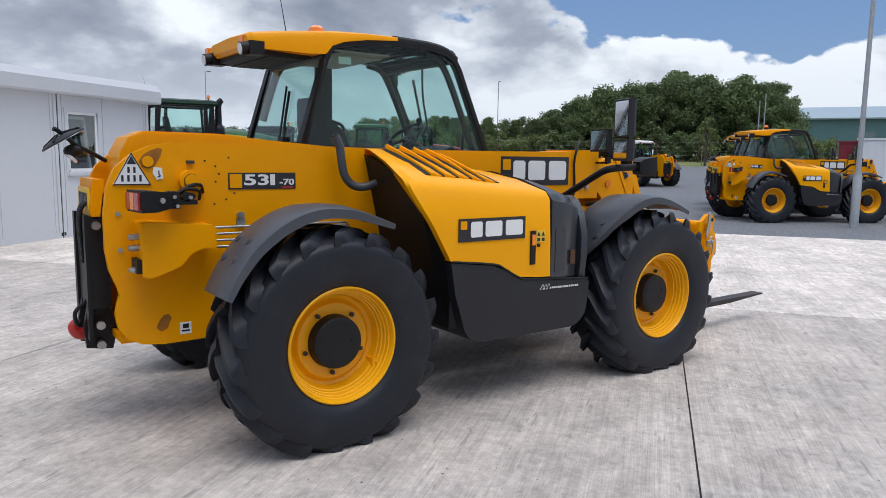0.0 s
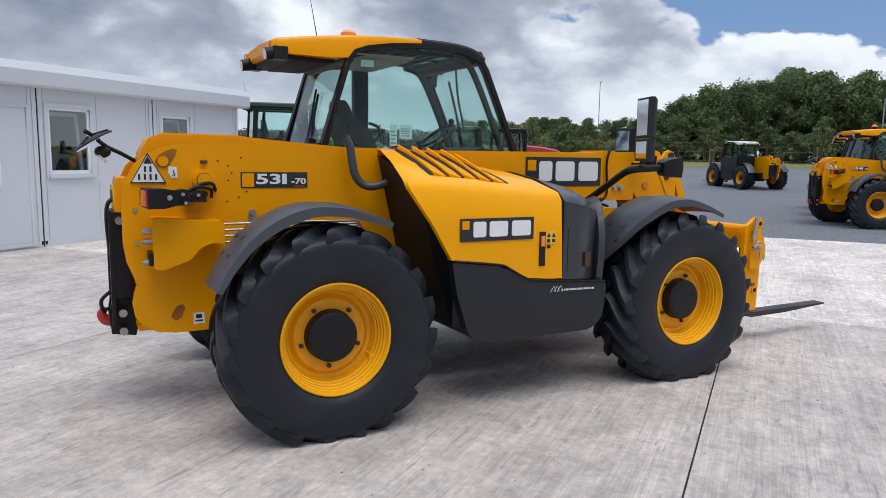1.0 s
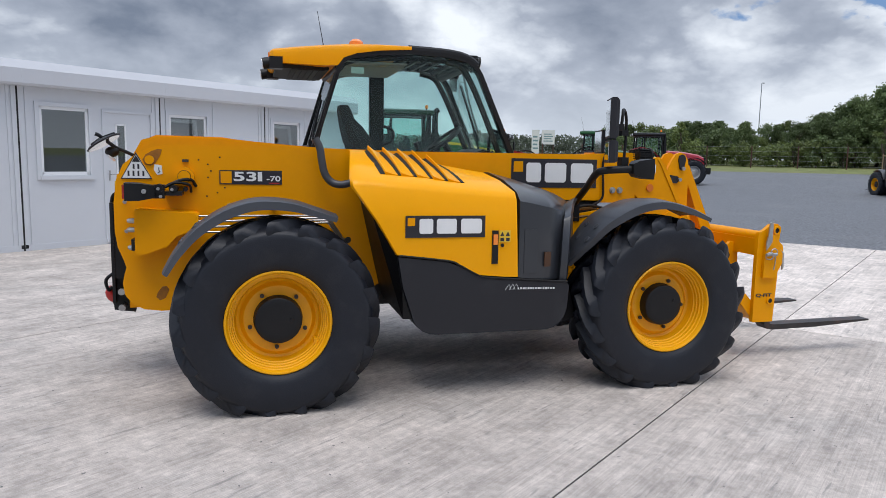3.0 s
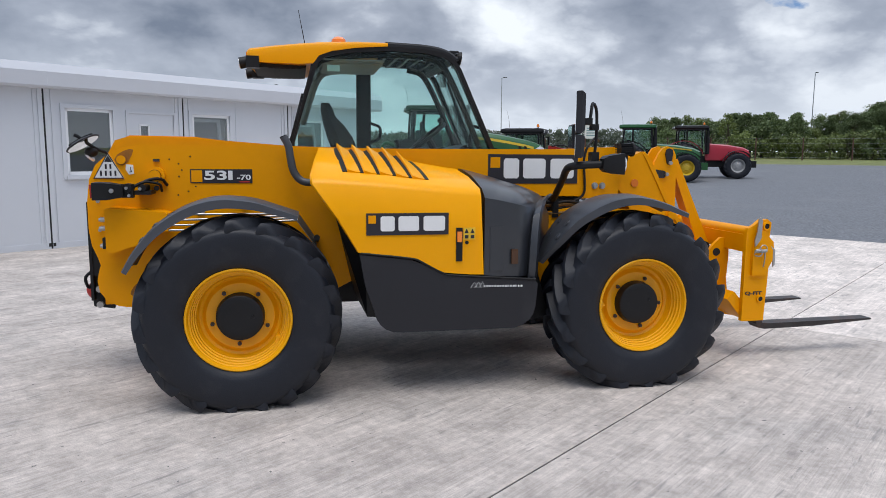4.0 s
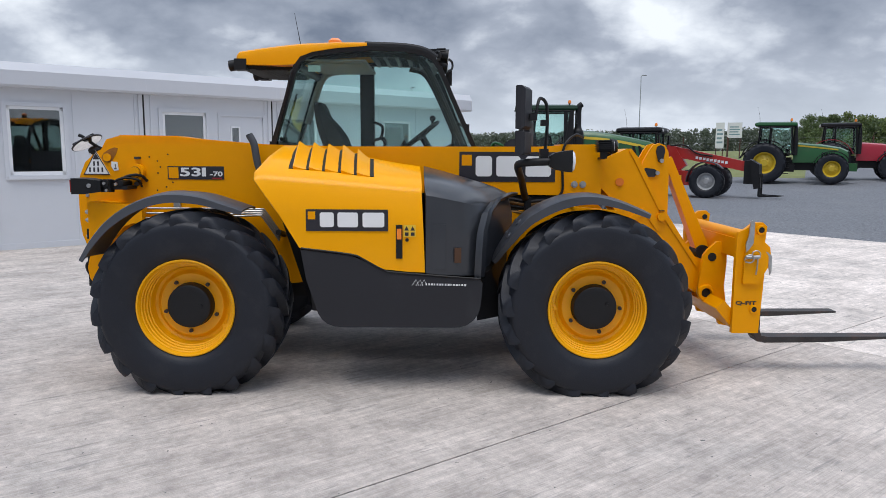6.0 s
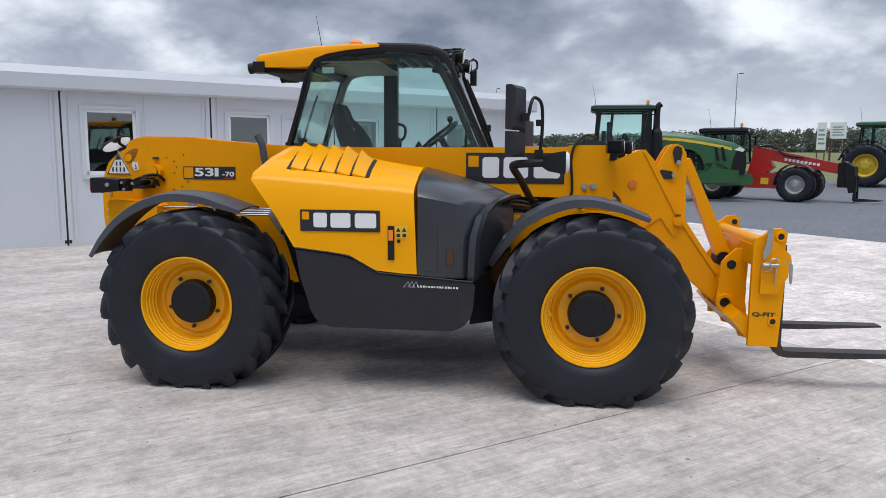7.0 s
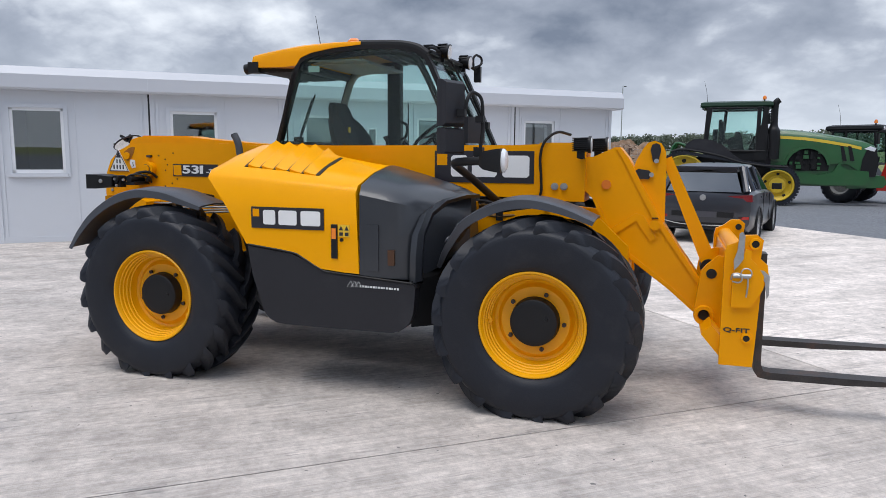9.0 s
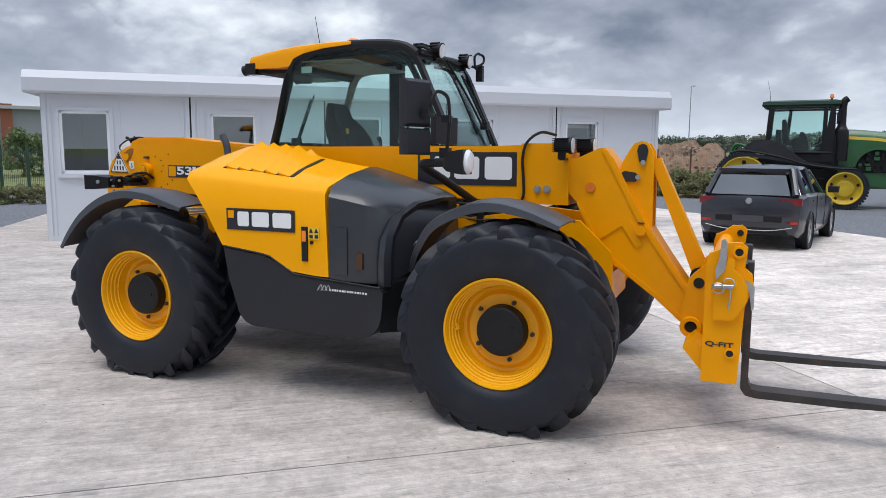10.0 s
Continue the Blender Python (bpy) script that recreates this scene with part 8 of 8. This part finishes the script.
def leaf_cloud(rng, centres, radii, per, size, material, name="crown"):
    """Many small folded leaf sprays scattered round the clump centres."""
    vs, fs = [], []
    for c, r in zip(centres, radii):
        for _ in range(per):
            d = rng.normal(size=3)
            d /= np.linalg.norm(d)
            p = np.array(c) + d * r * rng.uniform(0.45, 1.05) * np.array((1, 1, 0.8))
            u = rng.normal(size=3)
            u /= np.linalg.norm(u)
            w = np.cross(u, d + rng.normal(size=3) * 0.5)
            w /= max(1e-6, np.linalg.norm(w))
            s = size * rng.uniform(0.6, 1.4)
            i = len(vs)
            vs += [tuple(p - u * s), tuple(p + w * s * 0.55 + d * s * 0.15), tuple(p + u * s), tuple(p - w * s * 0.55 + d * s * 0.1)]
            fs.append((i, i + 1, i + 2, i + 3))
    me = bpy.data.meshes.new(name)
    me.from_pydata(vs, [], fs)
    me.materials.append(material)
    return me


def tree_kind(seed, height, spread, material, clumps=64, per=150, leaf=0.135, low=0.14):
    rng = np.random.default_rng(seed)
    bm = bm_new()
    r0 = height * 0.022
    tube(bm, [(0, 0, -0.2), (rng.normal() * 0.1, rng.normal() * 0.1, height * 0.25), (rng.normal() * 0.25, rng.normal() * 0.25, height * 0.55), (rng.normal() * 0.3, rng.normal() * 0.3, height * 0.85)], [r0 * 1.3, r0, r0 * 0.6, r0 * 0.15], 8, 3)
    centres, radii = [], []
    for k in range(clumps):
        f = rng.uniform(low, 1.0)
        a = rng.uniform(0, 6.283)
        wide = spread * math.sin(math.pi * min(1, (f - low * 0.4) / (1 - low * 0.4)) * 0.86 + 0.25) * rng.uniform(0.35, 1.0)
        c = (wide * math.cos(a), wide * math.sin(a), height * (f * 0.93))
        centres.append(c)
        radii.append(spread * rng.uniform(0.20, 0.36))
        if k % 3 == 0:
            tube(bm, [(0, 0, c[2] * 0.62), (c[0] * 0.5, c[1] * 0.5, c[2] * 0.85), c], [r0 * 0.4, r0 * 0.25, r0 * 0.08], 5, 2)
    return finish(bm, "trunk", BARK), leaf_cloud(rng, centres, radii, per, leaf, material)


TREES = [tree_kind(11, 9.5, 3.3, LEAF), tree_kind(12, 10.5, 3.6, LEAF), tree_kind(13, 8.6, 3.2, LEAF), tree_kind(14, 7.4, 2.6, LEAF), tree_kind(15, 6.0, 2.3, LEAF_PALE, 26)]
SHRUBS = [tree_kind(21, 3.4, 2.0, LEAF, 20, 80, 0.14, 0.05), tree_kind(22, 2.6, 1.8, LEAF_PALE, 18, 80, 0.13, 0.02), tree_kind(23, 1.6, 1.3, LEAF_DRY, 14, 90, 0.10, 0.02)]
SAPLING = tree_kind(31, 4.6, 1.0, LEAF_PALE, 18, 60, 0.10, 0.35)


def plant(kind, az, dist, scale=1.0, name="tree", label="broad-leaved tree in full dark green leaf", category="tree", group="tree belt behind the yard", origin=(0.5, -5.2)):
    x, y = origin[0] + dist * math.cos(radians(az)), origin[1] + dist * math.sin(radians(az))
    e = thing(name, label, category, group, at=Matrix.Translation((x, y, rise(x, y) - 0.05)) @ Matrix.Rotation(az * 7.3, 4, "Z") @ Matrix.Scale(scale, 4))
    part("trunk", kind[0], None, e)
    part("crown", kind[1], None, e)
    return e


rng = np.random.default_rng(5)
# tall belt towards the east, stepping down to the north
for i, az in enumerate(np.arange(30.2, 49.5, 1.0)):
    want = np.interp(az, [30, 31, 34, 37.5, 40, 43, 45, 47, 49], [7.0, 8.8, 9.4, 10.2, 9.0, 8.2, 7.2, 5.8, 4.8])
    for row, d in enumerate((84, 92)):
        k = TREES[int(rng.integers(0, 4))]
        base = {0: 9.5, 1: 10.5, 2: 8.6, 3: 7.4}[TREES.index(k)]
        plant(k, az + row * 0.5 + rng.uniform(-0.3, 0.3), d + rng.uniform(-2, 2), want * rng.uniform(0.86, 1.04) / base)
for az in np.arange(49.5, 63, 0.8):
    k = TREES[int(rng.integers(2, 5))]
    base = {2: 8.6, 3: 7.4, 4: 6.0}[TREES.index(k)]
    plant(k, az + rng.uniform(-0.3, 0.3), 88 + rng.uniform(-3, 6), rng.uniform(4.1, 5.2) / base)
for az in np.arange(28, 62, 1.0):
    plant(SHRUBS[int(rng.integers(0, 2))], az + rng.uniform(-0.4, 0.4), 79 + rng.uniform(-1.5, 2), rng.uniform(0.8, 1.15), "shrub", "dense green shrub under the trees", "shrub", "undergrowth behind the yard")


def far_wood():
    """A distant wooded rise, one leafy mass with an uneven top."""
    rng2 = np.random.default_rng(8)
    centres, radii = [], []
    for az in np.arange(58, 103, 0.32):
        for row in range(2):
            d = 150 + row * 12 + rng2.uniform(-4, 4)
            x, y = 0.5 + d * math.cos(radians(az)), -5.2 + d * math.sin(radians(az))
            top = np.interp(az, [58, 64, 70, 78, 84, 90, 96, 103], [4.6, 3.8, 3.8, 3.4, 3.0, 2.6, 2.2, 2.2]) * rng2.uniform(0.85, 1.08) + 0.9
            for h in (0.25, 0.6, 0.92):
                centres.append((x + rng2.uniform(-1, 1), y + rng2.uniform(-1, 1), 1.8 + top * h))
                radii.append(rng2.uniform(0.9, 1.5))
    # Leaf colour greyed and paled to stand for distance haze.
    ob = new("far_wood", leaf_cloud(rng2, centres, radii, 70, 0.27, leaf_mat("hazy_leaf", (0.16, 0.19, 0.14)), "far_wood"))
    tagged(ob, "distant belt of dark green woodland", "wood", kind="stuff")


far_wood()
# bushes and spoil behind the cabins
for az, d, s, k in ((92.0, 33, 0.42, 1), (93.2, 34, 0.62, 2), (94.4, 33, 0.45, 1), (95.4, 35, 0.60, 2), (91.0, 36, 0.42, 1), (89.8, 37, 0.6, 2), (93.9, 31.5, 0.66, 2), (92.6, 31.5, 0.6, 2), (91.4, 32, 0.6, 2), (94.9, 31.8, 0.6, 2), (95.9, 32, 0.6, 2), (93.3, 30.8, 0.45, 2), (94.3, 30.6, 0.42, 2), (92.0, 31.0, 0.45, 2)):
    plant(SHRUBS[k], az, d, s, "shrub", "overgrown green scrub beside the gravel", "shrub", "scrub behind the cabins", (4.0, -5.0))
for az in np.arange(139, 149, 0.9):
    plant(SHRUBS[int(rng.integers(1, 3))], az, 27 + rng.uniform(-0.7, 1), rng.uniform(0.28, 0.42), "shrub", "low weedy scrub along a wire fence", "shrub", "weeds at the fence", (4.0, -5.0))
plant(TREES[3], 145.2, 80, 0.80, label="roadside tree beside a brick building", group="", origin=(4.0, -5.0))
plant(SHRUBS[0], 143.0, 46, 0.80, "shrub", "rounded shrub before a brick building", "shrub", "", (4.0, -5.0))
plant(SHRUBS[0], 142.0, 47, 0.72, "shrub", "rounded shrub before a brick building", "shrub", "", (4.0, -5.0))


def spoil_heap():
    bm = bm_new()
    bmesh.ops.create_grid(bm, x_segments=70, y_segments=50, size=1.0)
    for v in bm.verts:
        x, y = v.co.x, v.co.y
        h = max(0.0, 1 - (x * x + y * y)) ** 0.7
        nn = noise.noise(Vector((x * 3.0, y * 3.0, 4))) * 0.35 + noise.noise(Vector((x * 11, y * 11, 1))) * 0.12 + noise.noise(Vector((x * 26, y * 26, 2))) * 0.07
        v.co = Vector((x * 4.3, y * 3.4, 2.0 * h * (1 + nn) - 0.05))
    soil = mat("brown_spoil", (0.20, 0.125, 0.078), 0.95, vary=0.4, scale=2.5, bump=0.8, fine=14, dirt=(0.34, 0.26, 0.18), dirt_amount=0.7, dirt_scale=3)
    x, y = 4.0 + 46 * math.cos(radians(94.6)), -5.0 + 46 * math.sin(radians(94.6))
    ob = part("soil_mound", bm, soil, at=Matrix.Translation((x, y, rise(x, y))))
    tagged(ob, "heap of brown rubble and soil behind scrub", "heap")
    rng3 = np.random.default_rng(4)
    bm = bm_new()
    for _ in range(420):
        a, r = rng3.uniform(0, 6.28), rng3.uniform(0.1, 0.9)
        px, py = r * math.cos(a), r * math.sin(a)
        h = max(0.0, 1 - (px * px + py * py)) ** 0.7
        s = rng3.uniform(0.04, 0.16)
        m = Matrix.Translation((px * 4.3, py * 3.4, 1.85 * h + s * 0.1)) @ Euler(rng3.uniform(0, 3, 3)).to_matrix().to_4x4()
        box(bm, -s, s, -s * 0.6, s * 0.6, -s * 0.4, s * 0.4, 0.0, m)
    rb = part("rubble", bm, mat("rubble", (0.27, 0.19, 0.135), 0.9, vary=0.4, scale=5), ob)
    rb["kind"] = "stuff"


spoil_heap()

# ---------- posts, fences, signs, far buildings ----------
POST = mat("rusty_brown_post", (0.10, 0.045, 0.035), 0.7, vary=0.2, scale=6)


def fence(azs, dist, height, label, origin=(0.5, -5.2), mesh_lines=5, post_mat=None, wire_mat=None, upright=0):
    root = thing("fence", label, "fence")
    pts = []
    for az in azs:
        x, y = origin[0] + dist * math.cos(radians(az)), origin[1] + dist * math.sin(radians(az))
        pts.append(Vector((x, y, rise(x, y))))
    post = finish(box(bm_new(), -0.04, 0.04, -0.04, 0.04, -0.2, height, 0.006), "post", post_mat or POST)
    for p in pts:
        part("post", post, None, root, at=Matrix.Translation(p))
    bm = bm_new()
    for i in range(mesh_lines):
        z = height * (0.12 + 0.84 * i / (mesh_lines - 1))
        for a, b in zip(pts, pts[1:]):
            tube(bm, [a + Vector((0, 0, z)), b + Vector((0, 0, z))], 0.006, 4, 0)
    for a, b in zip(pts, pts[1:]):
        for k in range(upright):
            q = a.lerp(b, (k + 0.5) / max(1, upright))
            tube(bm, [q + Vector((0, 0, 0.05)), q + Vector((0, 0, height * 0.97))], 0.006, 4, 0)
    part("wire", bm, wire_mat or GALV, root)["kind"] = "stuff"
    return root


fence(np.arange(24, 74, 3.1), 75.5, 2.1, "wire fence on rust-brown posts along the verge")
fence(np.arange(139.5, 150, 1.6), 29.5, 1.9, "green welded mesh fence beside the gravel", (4.0, -5.0), 9, mat("green_post", (0.03, 0.07, 0.04), 0.6), mat("green_wire", (0.06, 0.10, 0.05), 0.6), 14)
fence(np.arange(86.5, 98, 2.4), 39, 1.9, "wire fence on brown posts before a soil heap", (4.0, -5.0), 6, None, None, 6)


def lamp_post(x, y, height, label, heads=1, base_r=0.09, near=False, turn=0):
    root = thing("street_lamp", label, "lamp post", "yard lamp posts", at=Matrix.Translation((x, y, rise(x, y))) @ Matrix.Rotation(radians(turn), 4, "Z"))
    bm = bm_new()
    n = 12
    cyl(bm, (0, 0, -0.3), (0, 0, 1.25), base_r, base_r, n)
    cyl(bm, (0, 0, 1.25), (0, 0, 1.42), base_r, base_r * 0.6, n)
    cyl(bm, (0, 0, 1.42), (0, 0, height), base_r * 0.6, base_r * 0.42, n)
    part("column", bm, GALV, root)
    if near:
        bm = bm_new()
        box(bm, -0.055, 0.055, -base_r - 0.004, -base_r + 0.02, 0.55, 1.05, 0.01)
        part("access_door", bm, GALV, root)
    for i in range(heads):
        s = 1 if i == 0 else -1
        bm = bm_new()
        tube(bm, [(0, 0, height - 0.05), (s * 0.12, 0, height + 0.02), (s * 0.22, 0, height + 0.03)], 0.03, 8, 3)
        arm = part("bracket", bm, GALV, root)
        bm = bm_new()
        loft(bm, [[(s * x0, -w, height + z0) for w in (0,)] * 1 + [(s * x0, w, height + z1) for w, z1 in ((-wd, z0 - 0.02), (-wd, z0 + 0.04), (wd, z0 + 0.04), (wd, z0 - 0.02))] for x0, wd, z0 in ((0.15, 0.05, 0.03), (0.3, 0.13, 0.03), (0.62, 0.12, 0.035), (0.72, 0.05, 0.04))])
        part("lamp_head", bm, PLASTIC, root)
    return root


lamp_post(16.9, 3.9, 8.0, "galvanised steel lamp column standing in the gravel", 1, 0.105, True, 120)
for az, d, h, turn in ((51.5, 98, 9.6, 30), (74.0, 98, 9.8, 0), (32.33, 74.3, 6.0, 200), (31.95, 74.3, 6.6, 20), (91.7, 90, 8.0, 60)):
    lamp_post(0.5 + d * math.cos(radians(az)), -5.2 + d * math.sin(radians(az)), h, "tall slim lamp column beyond the yard", 1, 0.11, False, turn)

# staked saplings on the verge
for az, d in ((43.5, 66), (36.0, 68), (57.0, 72)):
    e = plant(SAPLING, az, d, 1.0, "sapling", "slim young tree held by wooden stakes", "tree", "staked saplings")
    bm = bm_new()
    for dx in (-0.35, 0.35):
        cyl(bm, (dx, 0.1, -0.1), (dx, 0.1, 1.7), 0.04, n=8)
    box(bm, -0.4, 0.4, 0.06, 0.14, 1.5, 1.6, 0.005)
    part("stake", bm, mat("pale_timber", (0.33, 0.24, 0.14), 0.8), e)


def shed():
    az, d = 26.2, 118
    x, y = -1.8 + d * math.cos(radians(az)), -4.6 + d * math.sin(radians(az))
    root = thing("warehouse", "wide teal-clad warehouse with a shallow pitched roof", "building", at=Matrix.Translation((x, y, rise(x, y) - 0.3)) @ Matrix.Rotation(radians(az - 90), 4, "Z"))
    wallm = mat("teal_cladding", (0.10, 0.20, 0.22), 0.5, vary=0.08, scale=0.4, bump=0.05)
    roofm = mat("blue_grey_roof", (0.26, 0.34, 0.39), 0.45, vary=0.05, scale=0.3)
    part("wall", box(bm_new(), -16, 26, 0, 20, 0, 5.2), wallm, root)
    rib = finish(box(bm_new(), -0.03, 0.03, -0.05, 0.0, 0.0, 5.15), "rib", wallm)
    for i in range(42):
        part("rib", rib, None, root, at=Matrix.Translation((-15.5 + i, 0, 0)))
    part("roof", prism(bm_new(), [(-0.4, 5.2), (-0.4, 5.4), (10, 7.6), (20.4, 5.4), (20.4, 5.2), (10, 7.3)], -16.3, 26.3, 0.02, "x"), roofm, root)
    for i in range(3):
        part("window", box(bm_new(), 3 + i * 6, 5.2 + i * 6, -0.04, 0.02, 2.0, 3.4, 0.01), WINGLASS, root)
    return root


shed()


def yard_hut(az, d, w, h, deep, m, name, label, category, origin=(-1.8, -4.6)):
    x, y = origin[0] + d * math.cos(radians(az)), origin[1] + d * math.sin(radians(az))
    root = thing(name, label, category, at=Matrix.Translation((x, y, rise(x, y))) @ Matrix.Rotation(radians(az - 90), 4, "Z"))
    part("body", box(bm_new(), -w / 2, w / 2, 0, deep, 0, h, 0.03), m, root)
    bm = bm_new()
    for i in range(int(w / 0.3)):
        box(bm, -w / 2 + 0.1 + i * 0.3, -w / 2 + 0.22 + i * 0.3, -0.03, 0.0, 0.1, h - 0.1)
    part("ribs", bm, m, root)["kind"] = "stuff"
    part("roof", box(bm_new(), -w / 2 - 0.05, w / 2 + 0.05, -0.05, deep + 0.05, h, h + 0.08, 0.02), m, root)
    return root


yard_hut(25.0, 38, 1.0, 2.5, 2.4, mat("maroon_steel", (0.22, 0.02, 0.03), 0.5), "steel_container", "maroon steel container in the yard", "container")
yard_hut(23.6, 37, 1.3, 2.6, 2.4, TRIM, "small_cabin", "small pale grey yard cabin", "cabin")


def sign(az, d, w, h, z0, label, panel):
    x, y = 1.4 + d * math.cos(radians(az)), -5.8 + d * math.sin(radians(az))
    root = thing("sign_board", label, "sign", "signs at the field edge", at=Matrix.Translation((x, y, rise(x, y))) @ Matrix.Rotation(radians(az - 90), 4, "Z"))
    part("board", box(bm_new(), -w / 2, w / 2, -0.02, 0.02, z0, z0 + h, 0.005), panel, root)
    for s in (-1, 1):
        part("post", box(bm_new(), s * w * 0.4 - 0.05, s * w * 0.4 + 0.05, 0.02, 0.12, -0.2, z0 + h * 0.9, 0.005), POST, root)
    bm = bm_new()
    for i in range(4):
        box(bm, -w * 0.35, w * (0.35 - 0.1 * (i % 2)), -0.028, -0.021, z0 + h * (0.2 + i * 0.16), z0 + h * (0.27 + i * 0.16))
    part("print_bar", bm, mat("faded_print", (0.22, 0.34, 0.36), 0.6), root)
    return root


sign(68.75, 76, 0.78, 2.5, 1.0, "narrow pale sign board on posts at a field edge", WHITE)
sign(67.75, 76.5, 1.35, 1.5, 2.0, "wide pale sign board on posts at a field edge", WHITE)


def brick_house():
    az, d = 145.5, 66
    x, y = 4.0 + d * math.cos(radians(az)), -5.0 + d * math.sin(radians(az))
    root = thing("brick_building", "low red brick and grey clad building beyond a field", "building", at=Matrix.Translation((x, y, rise(x, y))) @ Matrix.Rotation(radians(az - 90), 4, "Z"))
    brick = mat("red_brick", (0.30, 0.10, 0.06), 0.85, vary=0.2, scale=4, bump=0.2)
    clad = mat("grey_cladding", (0.30, 0.31, 0.33), 0.6, vary=0.06, scale=1)
    part("wall", box(bm_new(), -10, 4.6, 0, 9, 0, 4.0), clad, root)
    part("roof", prism(bm_new(), [(-0.5, 4.0), (-0.5, 4.25), (9.5, 4.6), (9.5, 4.0)], -10.4, 5.0, 0.02, "x"), mat("pale_roof", (0.42, 0.43, 0.45), 0.6), root)
    for x0 in (-3.6, 1.6):
        part("brick_pier", box(bm_new(), x0, x0 + 0.8, -0.25, 0.3, 0, 4.4), brick, root)
    for i in range(5):
        w = part("window", box(bm_new(), -2.5 + i * 0.82, -1.8 + i * 0.82, -0.05, 0.05, 1.3, 2.7, 0.01), WINGLASS, root)
        part("frame", box(bm_new(), -2.55 + i * 0.82, -2.5 + i * 0.82, -0.08, 0.05, 1.25, 2.75), TRIM, w)
    return root


brick_house()


# ---------- concrete apron: slabs ----------
def apron():
    root = tagged(part("pavement", box(bm_new(), -1.6, 16.25, -24, 26, -0.06, -0.006), SEAL), "pale brushed concrete apron laid in large slabs", "pavement", kind="structure")
    root.matrix_basis = APRON
    xs = [-1.6, 7.6, 16.25]
    ys = [-24.0, -21.1, -16.0, -10.88, -5.76, -0.64, 4.5, 9.6, 14.7, 19.8, 26.0]
    for a, b in zip(xs, xs[1:]):
        for c, d in zip(ys, ys[1:]):
            bm = bm_new()
            g = 0.0055
            box(bm, a + g, b - g, c + g, d - g, -0.05, 0.0, 0.003, seg=1)
            part("slab", bm, CONCRETE if a < 5 else CONCRETE_NEW, root)
    return root


apron()
